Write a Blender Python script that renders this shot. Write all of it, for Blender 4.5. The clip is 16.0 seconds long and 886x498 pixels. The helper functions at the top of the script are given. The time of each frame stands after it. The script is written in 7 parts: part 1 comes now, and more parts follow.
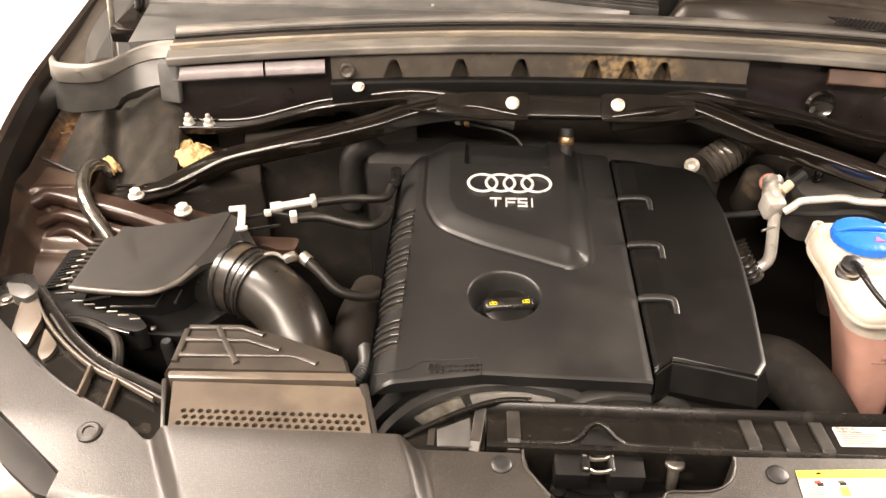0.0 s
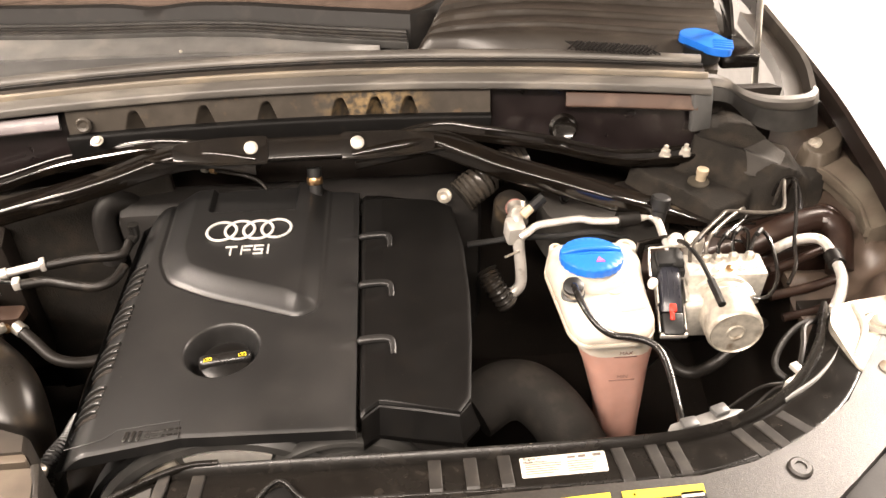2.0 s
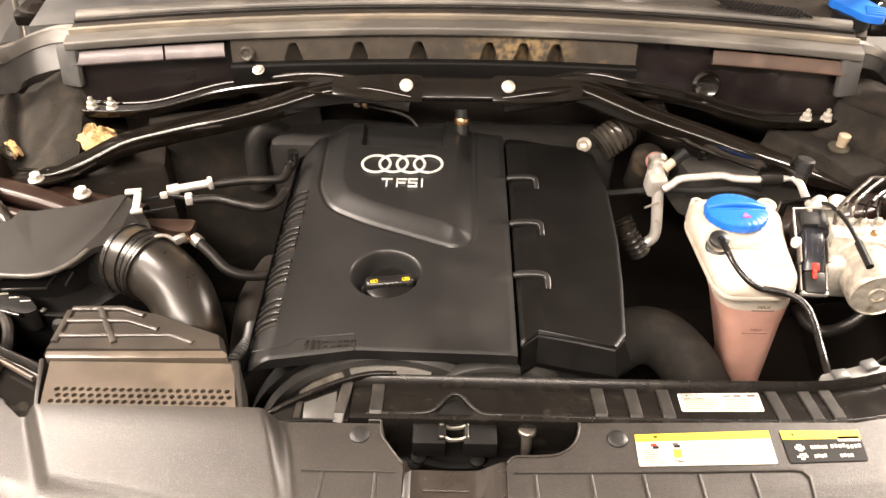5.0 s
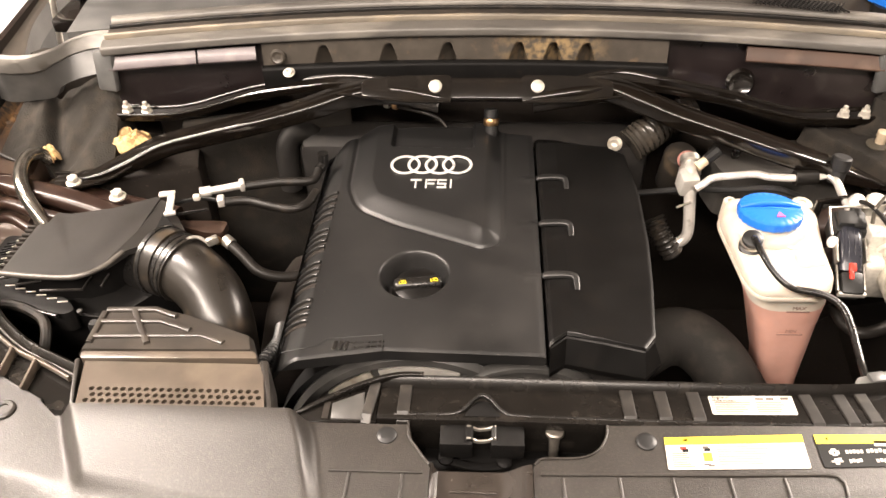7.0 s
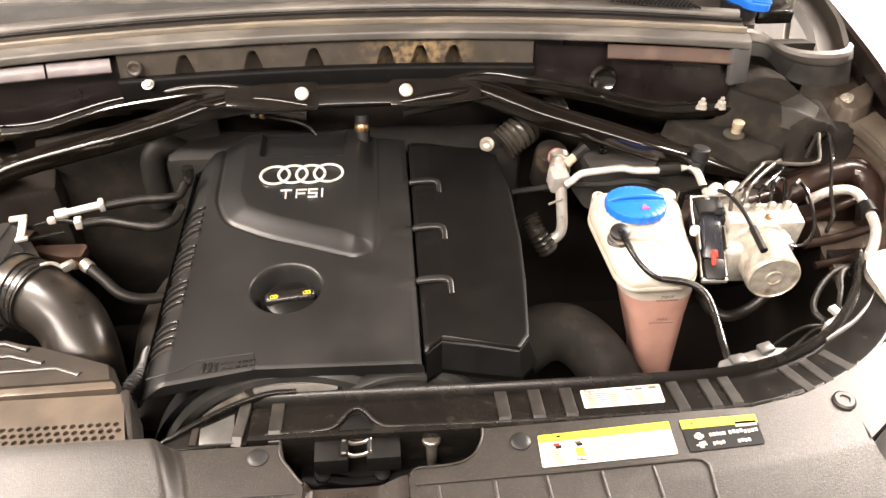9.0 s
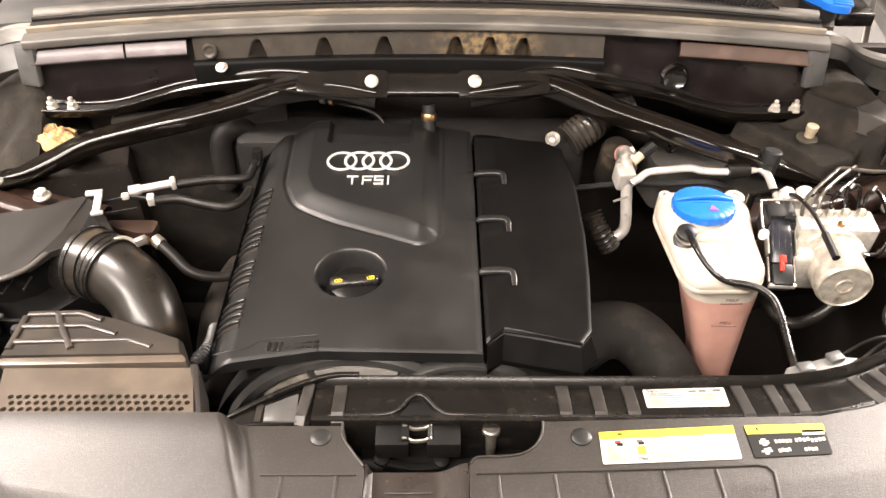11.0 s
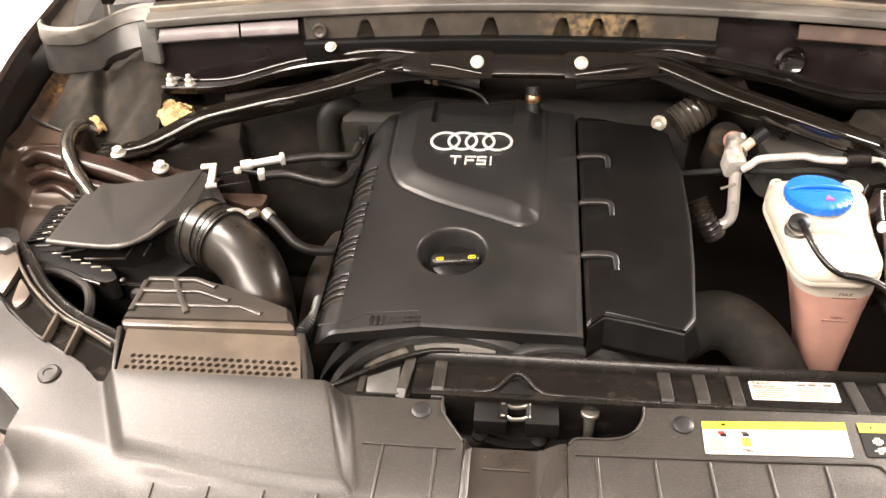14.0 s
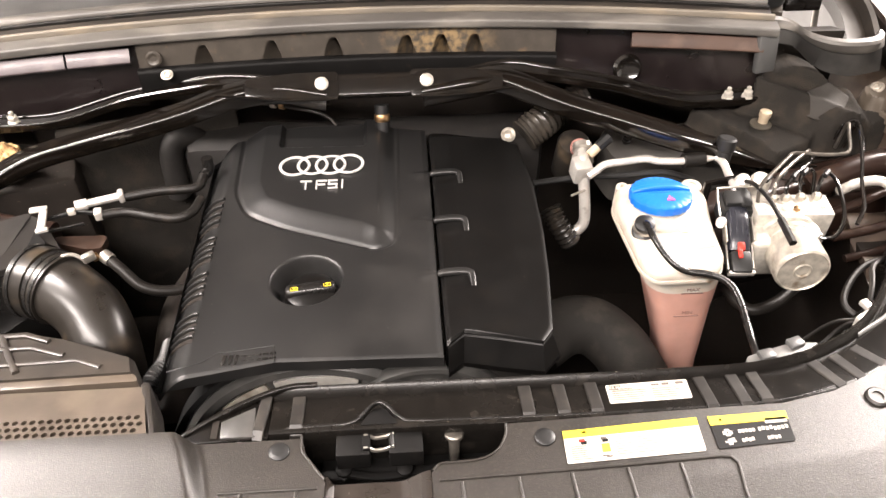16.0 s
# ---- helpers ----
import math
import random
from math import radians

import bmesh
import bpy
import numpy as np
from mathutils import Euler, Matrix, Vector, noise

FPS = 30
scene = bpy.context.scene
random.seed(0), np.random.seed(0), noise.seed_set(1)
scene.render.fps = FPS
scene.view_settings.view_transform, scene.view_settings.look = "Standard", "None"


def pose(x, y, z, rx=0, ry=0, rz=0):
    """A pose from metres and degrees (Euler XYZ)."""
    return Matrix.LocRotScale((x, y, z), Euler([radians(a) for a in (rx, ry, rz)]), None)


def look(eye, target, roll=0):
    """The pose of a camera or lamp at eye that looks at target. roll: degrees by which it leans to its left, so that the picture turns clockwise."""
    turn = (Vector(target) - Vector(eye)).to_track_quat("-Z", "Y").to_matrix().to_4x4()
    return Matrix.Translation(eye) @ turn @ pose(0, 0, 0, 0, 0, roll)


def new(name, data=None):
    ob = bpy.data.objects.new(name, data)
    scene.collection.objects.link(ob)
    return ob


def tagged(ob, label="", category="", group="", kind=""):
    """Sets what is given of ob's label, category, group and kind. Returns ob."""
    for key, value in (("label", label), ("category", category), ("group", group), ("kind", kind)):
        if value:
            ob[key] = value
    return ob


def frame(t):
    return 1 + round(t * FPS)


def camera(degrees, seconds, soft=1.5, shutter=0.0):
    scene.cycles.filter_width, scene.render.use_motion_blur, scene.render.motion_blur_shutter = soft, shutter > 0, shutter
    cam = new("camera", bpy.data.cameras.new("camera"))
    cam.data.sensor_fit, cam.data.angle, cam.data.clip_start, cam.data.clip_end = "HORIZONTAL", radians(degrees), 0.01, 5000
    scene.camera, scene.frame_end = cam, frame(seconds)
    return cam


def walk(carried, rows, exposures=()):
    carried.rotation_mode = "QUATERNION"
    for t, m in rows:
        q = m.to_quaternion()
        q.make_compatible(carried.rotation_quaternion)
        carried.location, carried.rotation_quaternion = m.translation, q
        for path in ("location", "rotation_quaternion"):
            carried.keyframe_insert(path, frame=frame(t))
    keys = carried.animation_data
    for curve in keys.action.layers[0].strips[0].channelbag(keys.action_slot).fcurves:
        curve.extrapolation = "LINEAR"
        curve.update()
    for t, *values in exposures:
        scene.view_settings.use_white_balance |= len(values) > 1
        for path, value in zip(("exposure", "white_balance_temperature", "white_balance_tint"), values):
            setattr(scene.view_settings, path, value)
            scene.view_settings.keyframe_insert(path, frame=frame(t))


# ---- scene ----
cam = camera(58.0, 16.0)
PATH = [
    (0, (-0.109, -0.364, 1.529), (-0.191, 1.183, 0.263), -0.4),
    (0.5, (-0.05, -0.351, 1.539), (-0.088, 1.208, 0.286), -1.6),
    (1, (0.032, -0.339, 1.547), (0.056, 1.236, 0.315), -1.1),
    (1.5, (0.097, -0.336, 1.547), (0.165, 1.245, 0.325), -0.9),
    (2, (0.119, -0.339, 1.541), (0.215, 1.235, 0.311), -1.1),
    (2.5, (0.062, -0.348, 1.549), (0.119, 1.202, 0.286), -1.4),
    (3, (-0.026, -0.367, 1.552), (-0.06, 1.175, 0.279), -1.7),
    (3.5, (-0.072, -0.365, 1.547), (-0.104, 1.146, 0.237), -1.8),
    (4, (-0.059, -0.372, 1.549), (-0.07, 1.12, 0.218), -1.1),
    (4.2, (-0.031, -0.377, 1.553), (-0.031, 1.118, 0.224), -0.2),
    (6.3, (0.003, -0.383, 1.555), (-0.073, 1.132, 0.251), -0.6),
    (6.5, (0.002, -0.382, 1.556), (-0.102, 1.129, 0.249), -1.3),
    (7, (0.003, -0.38, 1.555), (-0.106, 1.123, 0.24), -2.0),
    (7.5, (0.018, -0.377, 1.555), (-0.02, 1.124, 0.234), -1.8),
    (8, (0.038, -0.372, 1.555), (0.119, 1.127, 0.234), -0.8),
    (8.5, (0.044, -0.365, 1.552), (0.209, 1.131, 0.235), 0.4),
    (9, (0.04, -0.368, 1.552), (0.166, 1.134, 0.238), 0.5),
    (9.5, (0.023, -0.361, 1.549), (0.059, 1.14, 0.228), 0.4),
    (9.7, (0.019, -0.358, 1.551), (0.029, 1.139, 0.224), 0.3),
    (12, (0.018, -0.38, 1.547), (0.038, 1.118, 0.222), 0.5),
    (12.5, (0.017, -0.377, 1.544), (0.034, 1.113, 0.209), 0.8),
    (13, (0.013, -0.376, 1.546), (-0.015, 1.105, 0.203), -0.0),
    (13.5, (0.005, -0.378, 1.549), (-0.12, 1.097, 0.204), -2.0),
    (14, (0.003, -0.379, 1.55), (-0.2, 1.083, 0.2), -3.3),
    (14.5, (0.003, -0.381, 1.55), (-0.24, 1.073, 0.197), -4.0),
    (15, (0.003, -0.379, 1.549), (-0.201, 1.086, 0.203), -3.5),
    (15.5, (0.018, -0.369, 1.546), (-0.047, 1.121, 0.213), -2.0),
    (16, (0.034, -0.358, 1.545), (0.12, 1.132, 0.214), -0.4),
]
# the film's white balance drifts slightly cooler
BALANCE = [(0, -0.03, 6600, 10), (1, 0.03, 6450, 10), (2, 0.0, 6430, 10), (4, -0.03, 6560, 10), (6.5, -0.02, 6420, 10), (8.5, 0.0, 6300, 10), (12.5, -0.01, 6120, 10), (14.5, -0.02, 6300, 10), (16, 0.0, 5950, 10)]
walk(cam, [(t, look(eye, target, roll)) for t, eye, target, roll in PATH], BALANCE)

# ---- world and lamps ----
world = bpy.data.worlds.new("garage_air")
world.use_nodes = True
scene.world = world
world.node_tree.nodes["Background"].inputs[0].default_value = (1.0, 0.93, 0.85, 1)
world.node_tree.nodes["Background"].inputs[1].default_value = 0.25


def area_lamp(name, eye, target, sx, sy, watts, colour=(1.0, 0.85, 0.725)):
    data = bpy.data.lights.new(name, "AREA")
    data.shape, data.size, data.size_y, data.energy, data.color = "RECTANGLE", sx, sy, watts, colour
    ob = new(name, data)
    ob.matrix_world = look(eye, target)
    return ob


area_lamp("strip_lamp_west", (-1.2, 0.6, 2.95), (-1.0, 0.6, 0.9), 0.3, 3.4, 585)
area_lamp("strip_lamp_east", (2.25, 1.55, 2.95), (1.3, 1.2, 0.9), 0.3, 3.2, 810)
area_lamp("strip_lamp_south", (-0.85, -1.3, 2.95), (-0.45, -0.3, 0.9), 3.4, 0.3, 270)


# ---- materials ----
def mat(name, base, rough=0.5, metal=0.0, scale=30, var=0.2, bump=0.1, bscale=500, coat=0.0, spec=0.5,
        dust=None, dust_at=0.6, dscale=14, sss=0.0, emit=0.0, rvar=0.08, stretch=None, specks=None, spot=None):
    m = bpy.data.materials.new(name)
    m.use_nodes = True
    nt = m.node_tree
    bs = nt.nodes["Principled BSDF"]
    tc = nt.nodes.new("ShaderNodeTexCoord")
    src = tc.outputs["Object"]
    if stretch:
        mp = nt.nodes.new("ShaderNodeMapping")
        mp.inputs["Scale"].default_value = stretch
        nt.links.new(src, mp.inputs[0])
        src = mp.outputs[0]

    def noise_at(sc, det=4.0):
        n = nt.nodes.new("ShaderNodeTexNoise")
        n.inputs["Scale"].default_value, n.inputs["Detail"].default_value = sc, det
        nt.links.new(src, n.inputs["Vector"])
        return n.outputs["Fac"]

    def mixed(fac, a, b):
        x = nt.nodes.new("ShaderNodeMix")
        x.data_type = "RGBA"
        nt.links.new(fac, x.inputs[0])
        for sock, v in ((x.inputs[6], a), (x.inputs[7], b)):
            if isinstance(v, tuple):
                sock.default_value = (*v[:3], 1)
            else:
                nt.links.new(v, sock)
        return x.outputs[2]

    def ramp(fac, lo, hi):
        r = nt.nodes.new("ShaderNodeMapRange")
        r.inputs[1].default_value, r.inputs[2].default_value = lo, hi
        nt.links.new(fac, r.inputs[0])
        return r.outputs[0]

    big, small = noise_at(scale, 5), noise_at(bscale, 3)
    col = mixed(ramp(big, 0.3, 0.7), tuple(c * (1 - var) for c in base), tuple(min(1, c * (1 + var)) for c in base))
    if dust:
        col = mixed(ramp(noise_at(dscale, 8), dust_at, dust_at + 0.18), col, dust)
    if spot:
        # a crusted stain round one place, broken up by noise
        dist = nt.nodes.new("ShaderNodeVectorMath")
        dist.operation = "DISTANCE"
        nt.links.new(tc.outputs["Object"], dist.inputs[0])
        dist.inputs[1].default_value = spot[0]
        near = nt.nodes.new("ShaderNodeMath")
        near.operation = "MULTIPLY"
        nt.links.new(ramp(dist.outputs["Value"], spot[1], spot[1] * 0.2), near.inputs[0])
        nt.links.new(ramp(noise_at(95, 6), 0.40, 0.60), near.inputs[1])
        col = mixed(near.outputs[0], col, spot[2])
    if specks:
        col = mixed(ramp(noise_at(specks[1], 1), specks[2], specks[2] + 0.03), col, specks[0])
    nt.links.new(col, bs.inputs["Base Color"])
    rr = nt.nodes.new("ShaderNodeMapRange")
    rr.inputs[3].default_value, rr.inputs[4].default_value = max(0.02, rough - rvar), min(1, rough + rvar)
    nt.links.new(big, rr.inputs[0])
    nt.links.new(rr.outputs[0], bs.inputs["Roughness"])
    bs.inputs["Metallic"].default_value = metal
    bs.inputs["Specular IOR Level"].default_value = spec
    bs.inputs["Coat Weight"].default_value = coat
    bs.inputs["Coat Roughness"].default_value = 0.05
    if sss:
        bs.inputs["Subsurface Weight"].default_value = sss
        bs.inputs["Subsurface Radius"].default_value = (0.03, 0.02, 0.015)
    if emit:
        bs.inputs["Emission Color"].default_value = (*base, 1)
        bs.inputs["Emission Strength"].default_value = emit
    if bump:
        b = nt.nodes.new("ShaderNodeBump")
        b.inputs["Strength"].default_value, b.inputs["Distance"].default_value = bump, 0.001
        nt.links.new(small, b.inputs["Height"])
        nt.links.new(b.outputs[0], bs.inputs["Normal"])
    return m


DUST = (0.22, 0.18, 0.13)
M_TROUGH = mat("smooth_dark_plastic", (0.020, 0.0165, 0.014), 0.24, bump=0.03, dust=(0.030, 0.025, 0.021), dust_at=0.52, dscale=20)
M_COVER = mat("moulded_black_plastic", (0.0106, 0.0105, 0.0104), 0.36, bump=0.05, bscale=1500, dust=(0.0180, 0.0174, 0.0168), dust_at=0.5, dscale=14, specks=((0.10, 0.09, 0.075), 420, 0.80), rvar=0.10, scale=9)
# darker copy of the cover plastic; weaker light is put into its colour
M_SIDE = mat("shaded_black_plastic", (0.0044, 0.0042, 0.0040), 0.33, spec=0.24, bump=0.06, bscale=1200, dust=(0.0058, 0.0052, 0.0046), dust_at=0.55, dscale=45, specks=((0.08, 0.07, 0.06), 420, 0.80), rvar=0.05)
M_GRAIN = mat("grained_grey_plastic", (0.0185, 0.0164, 0.0143), 0.36, bump=0.32, bscale=900, dust=(0.031, 0.027, 0.0225), dust_at=0.5, dscale=420, rvar=0.05)
M_BLACK = mat("matt_black_plastic", (0.009, 0.009, 0.009), 0.45, dust=(0.025, 0.022, 0.02), dust_at=0.62, dscale=60)
M_SATIN = mat("satin_black_plastic", (0.009, 0.0085, 0.008), 0.27, bump=0.06, bscale=900, dust=(0.022, 0.019, 0.016), dust_at=0.58, dscale=70)
M_RAIL = mat("worn_satin_plastic", (0.0068, 0.0060, 0.0052), 0.26, spec=0.24, bump=0.05, bscale=700, specks=((0.12, 0.10, 0.08), 380, 0.79), dust=(0.018, 0.0155, 0.013), dust_at=0.56, dscale=50)
# near-black that holds the deep shade of the bay in its colour
M_PIT = mat("shade_black", (0.0170, 0.0138, 0.0114), 0.6, spec=0.2, specks=((0.07, 0.055, 0.04), 300, 0.74), dust=(0.028, 0.023, 0.018), dust_at=0.62, dscale=50)
M_BELLOWS = mat("worn_shiny_bellows", (0.042, 0.037, 0.031), 0.20, bump=0.05, dust=(0.07, 0.058, 0.045), dust_at=0.52, dscale=50)
M_GLOSS = mat("gloss_black_paint", (0.0055, 0.0045, 0.0038), 0.20, coat=1.0, bump=0.03, bscale=120, dust=(0.02, 0.016, 0.012), dust_at=0.66, dscale=60)
M_BRACE = mat("gloss_black_brace_paint", (0.0050, 0.0039, 0.0030), 0.14, coat=0.0, spec=0.46, bump=0.02, bscale=120, dust=(0.0105, 0.0080, 0.0055), dust_at=0.54, dscale=40, rvar=0.04)
M_PLUG = mat("blue_black_plug_plastic", (0.020, 0.021, 0.028), 0.3, bump=0.05, dust=(0.03, 0.03, 0.032), dust_at=0.6, dscale=80)
M_PIPE = mat("grey_coated_pipe", (0.17, 0.155, 0.135), 0.32, metal=0.75, var=0.3, scale=120)
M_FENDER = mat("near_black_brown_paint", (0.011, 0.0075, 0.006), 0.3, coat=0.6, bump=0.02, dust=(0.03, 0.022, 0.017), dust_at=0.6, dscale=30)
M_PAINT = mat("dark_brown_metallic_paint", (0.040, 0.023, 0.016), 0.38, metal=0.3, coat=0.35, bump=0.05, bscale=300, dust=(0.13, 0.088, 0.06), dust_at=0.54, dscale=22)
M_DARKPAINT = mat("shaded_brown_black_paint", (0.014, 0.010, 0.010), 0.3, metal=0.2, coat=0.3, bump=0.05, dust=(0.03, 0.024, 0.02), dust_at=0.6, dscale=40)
M_RUBBER = mat("dusty_black_rubber", (0.008, 0.007, 0.006), 0.45, spec=0.28, dust=(0.026, 0.021, 0.017), dust_at=0.56, dscale=60)
M_PALE = mat("pale_weathered_plastic", (0.13, 0.128, 0.122), 0.42, bump=0.08, bscale=900, dust=(0.19, 0.18, 0.165), dust_at=0.52, dscale=18)
M_GROOVE = mat("dark_grooved_rubber", (0.034, 0.029, 0.0245), 0.45, dust=(0.055, 0.046, 0.036), dust_at=0.52, dscale=30, stretch=(0.3, 1, 1))
M_BEAD = mat("pale_worn_rubber", (0.17, 0.15, 0.12), 0.45, dust=(0.26, 0.22, 0.16), dust_at=0.5, dscale=40, stretch=(0.3, 1, 1))
M_PATCH = mat("pale_grey_felt_patch", (0.034, 0.031, 0.027), 0.85, bump=0.6, bscale=600)
M_SEAL = mat("dusty_grey_rubber", (0.100, 0.094, 0.0855), 0.43, dust=(0.195, 0.181, 0.159), dust_at=0.5, dscale=26, stretch=(0.35, 1, 1))
M_DIRTY = mat("dirt_streaked_plastic", (0.054, 0.046, 0.037), 0.46, scale=60, dust=(0.125, 0.088, 0.055), dust_at=0.61, dscale=70, spot=((0.088, 0.615, 1.040), 0.085, (0.27, 0.19, 0.095)))
M_COWL = mat("weathered_grey_plastic", (0.043, 0.0420, 0.0400), 0.38, bump=0.10, bscale=1200, dust=(0.068, 0.065, 0.061), dust_at=0.5, dscale=24)
M_FILLER = mat("brown_grey_scuttle_plastic", (0.030, 0.0255, 0.021), 0.34, bump=0.10, bscale=1200, dust=(0.05, 0.042, 0.034), dust_at=0.5, dscale=24, stretch=(0.5, 1, 1))
M_LID = mat("smooth_black_lid_plastic", (0.026, 0.0245, 0.023), 0.34, bump=0.05, bscale=1500, dust=(0.021, 0.019, 0.017), dust_at=0.5, dscale=30)
M_LIDLIP = mat("scuffed_lid_edge", (0.075, 0.068, 0.06), 0.34, bump=0.04)
M_ELBOW = mat("dusty_black_elbow", (0.016, 0.014, 0.0118), 0.30, bump=0.04, bscale=200, dust=(0.062, 0.046, 0.030), dust_at=0.56, dscale=26)
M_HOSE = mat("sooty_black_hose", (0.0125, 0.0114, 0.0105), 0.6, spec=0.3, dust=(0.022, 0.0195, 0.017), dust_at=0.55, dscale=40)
M_LEG = mat("oily_brown_paint", (0.022, 0.0120, 0.0087), 0.31, metal=0.1, coat=0.0, spec=0.5, bump=0.12, bscale=90, dust=(0.060, 0.036, 0.024), dust_at=0.56, dscale=24)
# wall lips: the lamp's glare on the paint is put into these colours
M_LIP = mat("glare_violet_brown_paint", (0.105, 0.088, 0.092), 0.42, metal=0.2, coat=0.1, bump=0.04, dust=(0.16, 0.135, 0.135), dust_at=0.55, dscale=30)
M_LIPBROWN = mat("lit_dusty_red_brown_paint", (0.066, 0.040, 0.029), 0.5, spec=0.3, bump=0.05, dust=(0.115, 0.074, 0.054), dust_at=0.52, dscale=22)
M_PLATE = mat("dusty_brown_plastic", (0.070, 0.056, 0.044), 0.36, bump=0.10, bscale=900, dust=(0.10, 0.08, 0.06), dust_at=0.5, dscale=20)
M_BOX = mat("dusty_grey_plastic", (0.024, 0.0205, 0.0172), 0.38, bump=0.15, bscale=900, dust=(0.038, 0.032, 0.026), dust_at=0.5, dscale=24)
M_GREYWING = mat("dusty_grey_brown_paint", (0.066, 0.048, 0.037), 0.42, bump=0.25, bscale=120, dust=(0.125, 0.092, 0.068), dust_at=0.5, dscale=14)
M_STRAP = mat("scuffed_strap_plastic", (0.016, 0.0145, 0.013), 0.42, bump=0.08, bscale=900, dust=(0.035, 0.031, 0.026), dust_at=0.5, dscale=60)
M_COOLHOSE = mat("matt_grey_rubber", (0.021, 0.0192, 0.017), 0.8, spec=0.25, dust=(0.034, 0.030, 0.0255), dust_at=0.5, dscale=40, bump=0.3, bscale=500)
# black plastic of the grille; also painted shade in recesses
M_GRILLE = mat("black_plastic_and_recess_shade", (0.0045, 0.0042, 0.004), 0.6, spec=0.15, dust=(0.012, 0.010, 0.008), dust_at=0.6, dscale=60)
M_FLANGE = mat("dusty_olive_grey_paint", (0.088, 0.072, 0.055), 0.5, bump=0.15, bscale=200, dust=(0.125, 0.108, 0.083), dust_at=0.5, dscale=18)
M_TRAY = mat("pale_grey_scuttle_plastic", (0.073, 0.073, 0.0715), 0.4, bump=0.10, bscale=1200, dust=(0.105, 0.1045, 0.101), dust_at=0.5, dscale=16, specks=((0.35, 0.34, 0.32), 60, 0.80))
M_WING = mat("oily_brown_wing_paint", (0.046, 0.0300, 0.0215), 0.34, metal=0.1, coat=0.3, bump=0.35, bscale=70, dust=(0.125, 0.080, 0.052), dust_at=0.54, dscale=15, spot=((-0.682, 0.590, 0.953), 0.060, (0.22, 0.125, 0.055)), specks=((0.006, 0.005, 0.004), 45, 0.68))
M_FELT = mat("dark_felt", (0.0190, 0.0168, 0.0142), 0.95, spec=0.2, bump=1.0, bscale=420, dust=(0.030, 0.025, 0.0195), dust_at=0.50, dscale=34, scale=14, var=0.3)
M_FOAM = mat("torn_yellow_foam", (0.34, 0.235, 0.105), 0.95, bump=1.0, bscale=500, var=0.35, scale=120, dust=(0.17, 0.085, 0.03), dust_at=0.50, dscale=38)
M_CHROME = mat("bright_chrome", (0.86, 0.85, 0.83), 0.3, metal=0.5, var=0.05, bump=0)
M_STEEL = mat("zinc_plated_steel", (0.50, 0.47, 0.42), 0.38, metal=0.85, var=0.2, scale=80)
M_BOLT = mat("pale_plated_bolt", (0.56, 0.53, 0.47), 0.42, metal=0.4, var=0.2, scale=120)
M_ALU = mat("dull_aluminium", (0.74, 0.71, 0.66), 0.38, metal=0.6, var=0.15, scale=60, dust=(0.25, 0.21, 0.16), dust_at=0.62, dscale=50)
M_MOTOR = mat("zinc_flaked_motor_can", (0.48, 0.445, 0.38), 0.42, metal=0.5, var=0.3, scale=90, dust=(0.22, 0.17, 0.12), dust_at=0.55, dscale=60)
M_BRASS = mat("brass", (0.45, 0.29, 0.15), 0.35, metal=1.0, scale=90)
M_TANK = mat("milky_white_plastic", (0.50, 0.455, 0.39), 0.35, var=0.07, bump=0.08, bscale=200, sss=0.3, dust=(0.40, 0.33, 0.25), dust_at=0.56, dscale=30)
M_COOLANT = mat("pink_coolant_behind_milky_plastic", (0.46, 0.265, 0.215), 0.35, var=0.15, bump=0.08, bscale=200, sss=0.3, scale=20)
M_BLUE = mat("bright_blue_plastic", (0.015, 0.14, 0.58), 0.34, var=0.1, bump=0.05)
M_PINK = mat("pink_print", (0.55, 0.12, 0.3), 0.6)
M_COLLAR = mat("faded_pink_plastic", (0.36, 0.16, 0.13), 0.5)
M_RED = mat("red_plastic", (0.6, 0.03, 0.015), 0.45)
M_YELLOW = mat("yellow_print", (0.66, 0.52, 0.02), 0.5, var=0.05, bump=0)
M_WHITE = mat("white_sticker", (0.50, 0.47, 0.42), 0.42, var=0.05, bump=0)
M_INK = mat("black_print", (0.010, 0.010, 0.010), 0.5, bump=0, spec=0.15)
# lightened so that the unseen bonnet underside throws a sheen on the cover
M_LINER = mat("grey_brown_reflector", (0.145, 0.122, 0.102), 0.7, bump=0.4, bscale=200)
M_FAINT = mat("brown_grey_print", (0.085, 0.068, 0.056), 0.5, bump=0)
M_GHOST = mat("pale_grey_print", (0.20, 0.17, 0.145), 0.5, bump=0)
M_PALERED = mat("pale_red_print", (0.26, 0.12, 0.085), 0.5, bump=0)
M_LEVEL = mat("faded_brown_print", (0.20, 0.12, 0.10), 0.5, bump=0)
M_CREAM = mat("cream_plastic", (0.50, 0.41, 0.29), 0.5)
M_CREAMDULL = mat("stained_felt_washer", (0.06, 0.052, 0.038), 0.7)
M_SHINY = mat("bright_worn_pipe", (0.32, 0.30, 0.265), 0.20, metal=0.95, var=0.35, scale=70, dust=(0.10, 0.085, 0.065), dust_at=0.58, dscale=60)
# the brown reflection on the dark glass is put into the base colour
M_GLASS = mat("brown_reflection_glass", (0.105, 0.078, 0.063), 0.16, spec=0.6, bump=0)
M_WALL = mat("white_painted_wall", (0.85, 0.84, 0.82), 0.7, var=0.03, scale=3, bump=0.2, bscale=150)
# dark grey chosen to cut the bounce from surfaces out of view
M_CEIL = mat("bounce_cutting_grey", (0.16, 0.153, 0.146), 0.8, var=0.05, scale=3, bump=0.2, bscale=150)
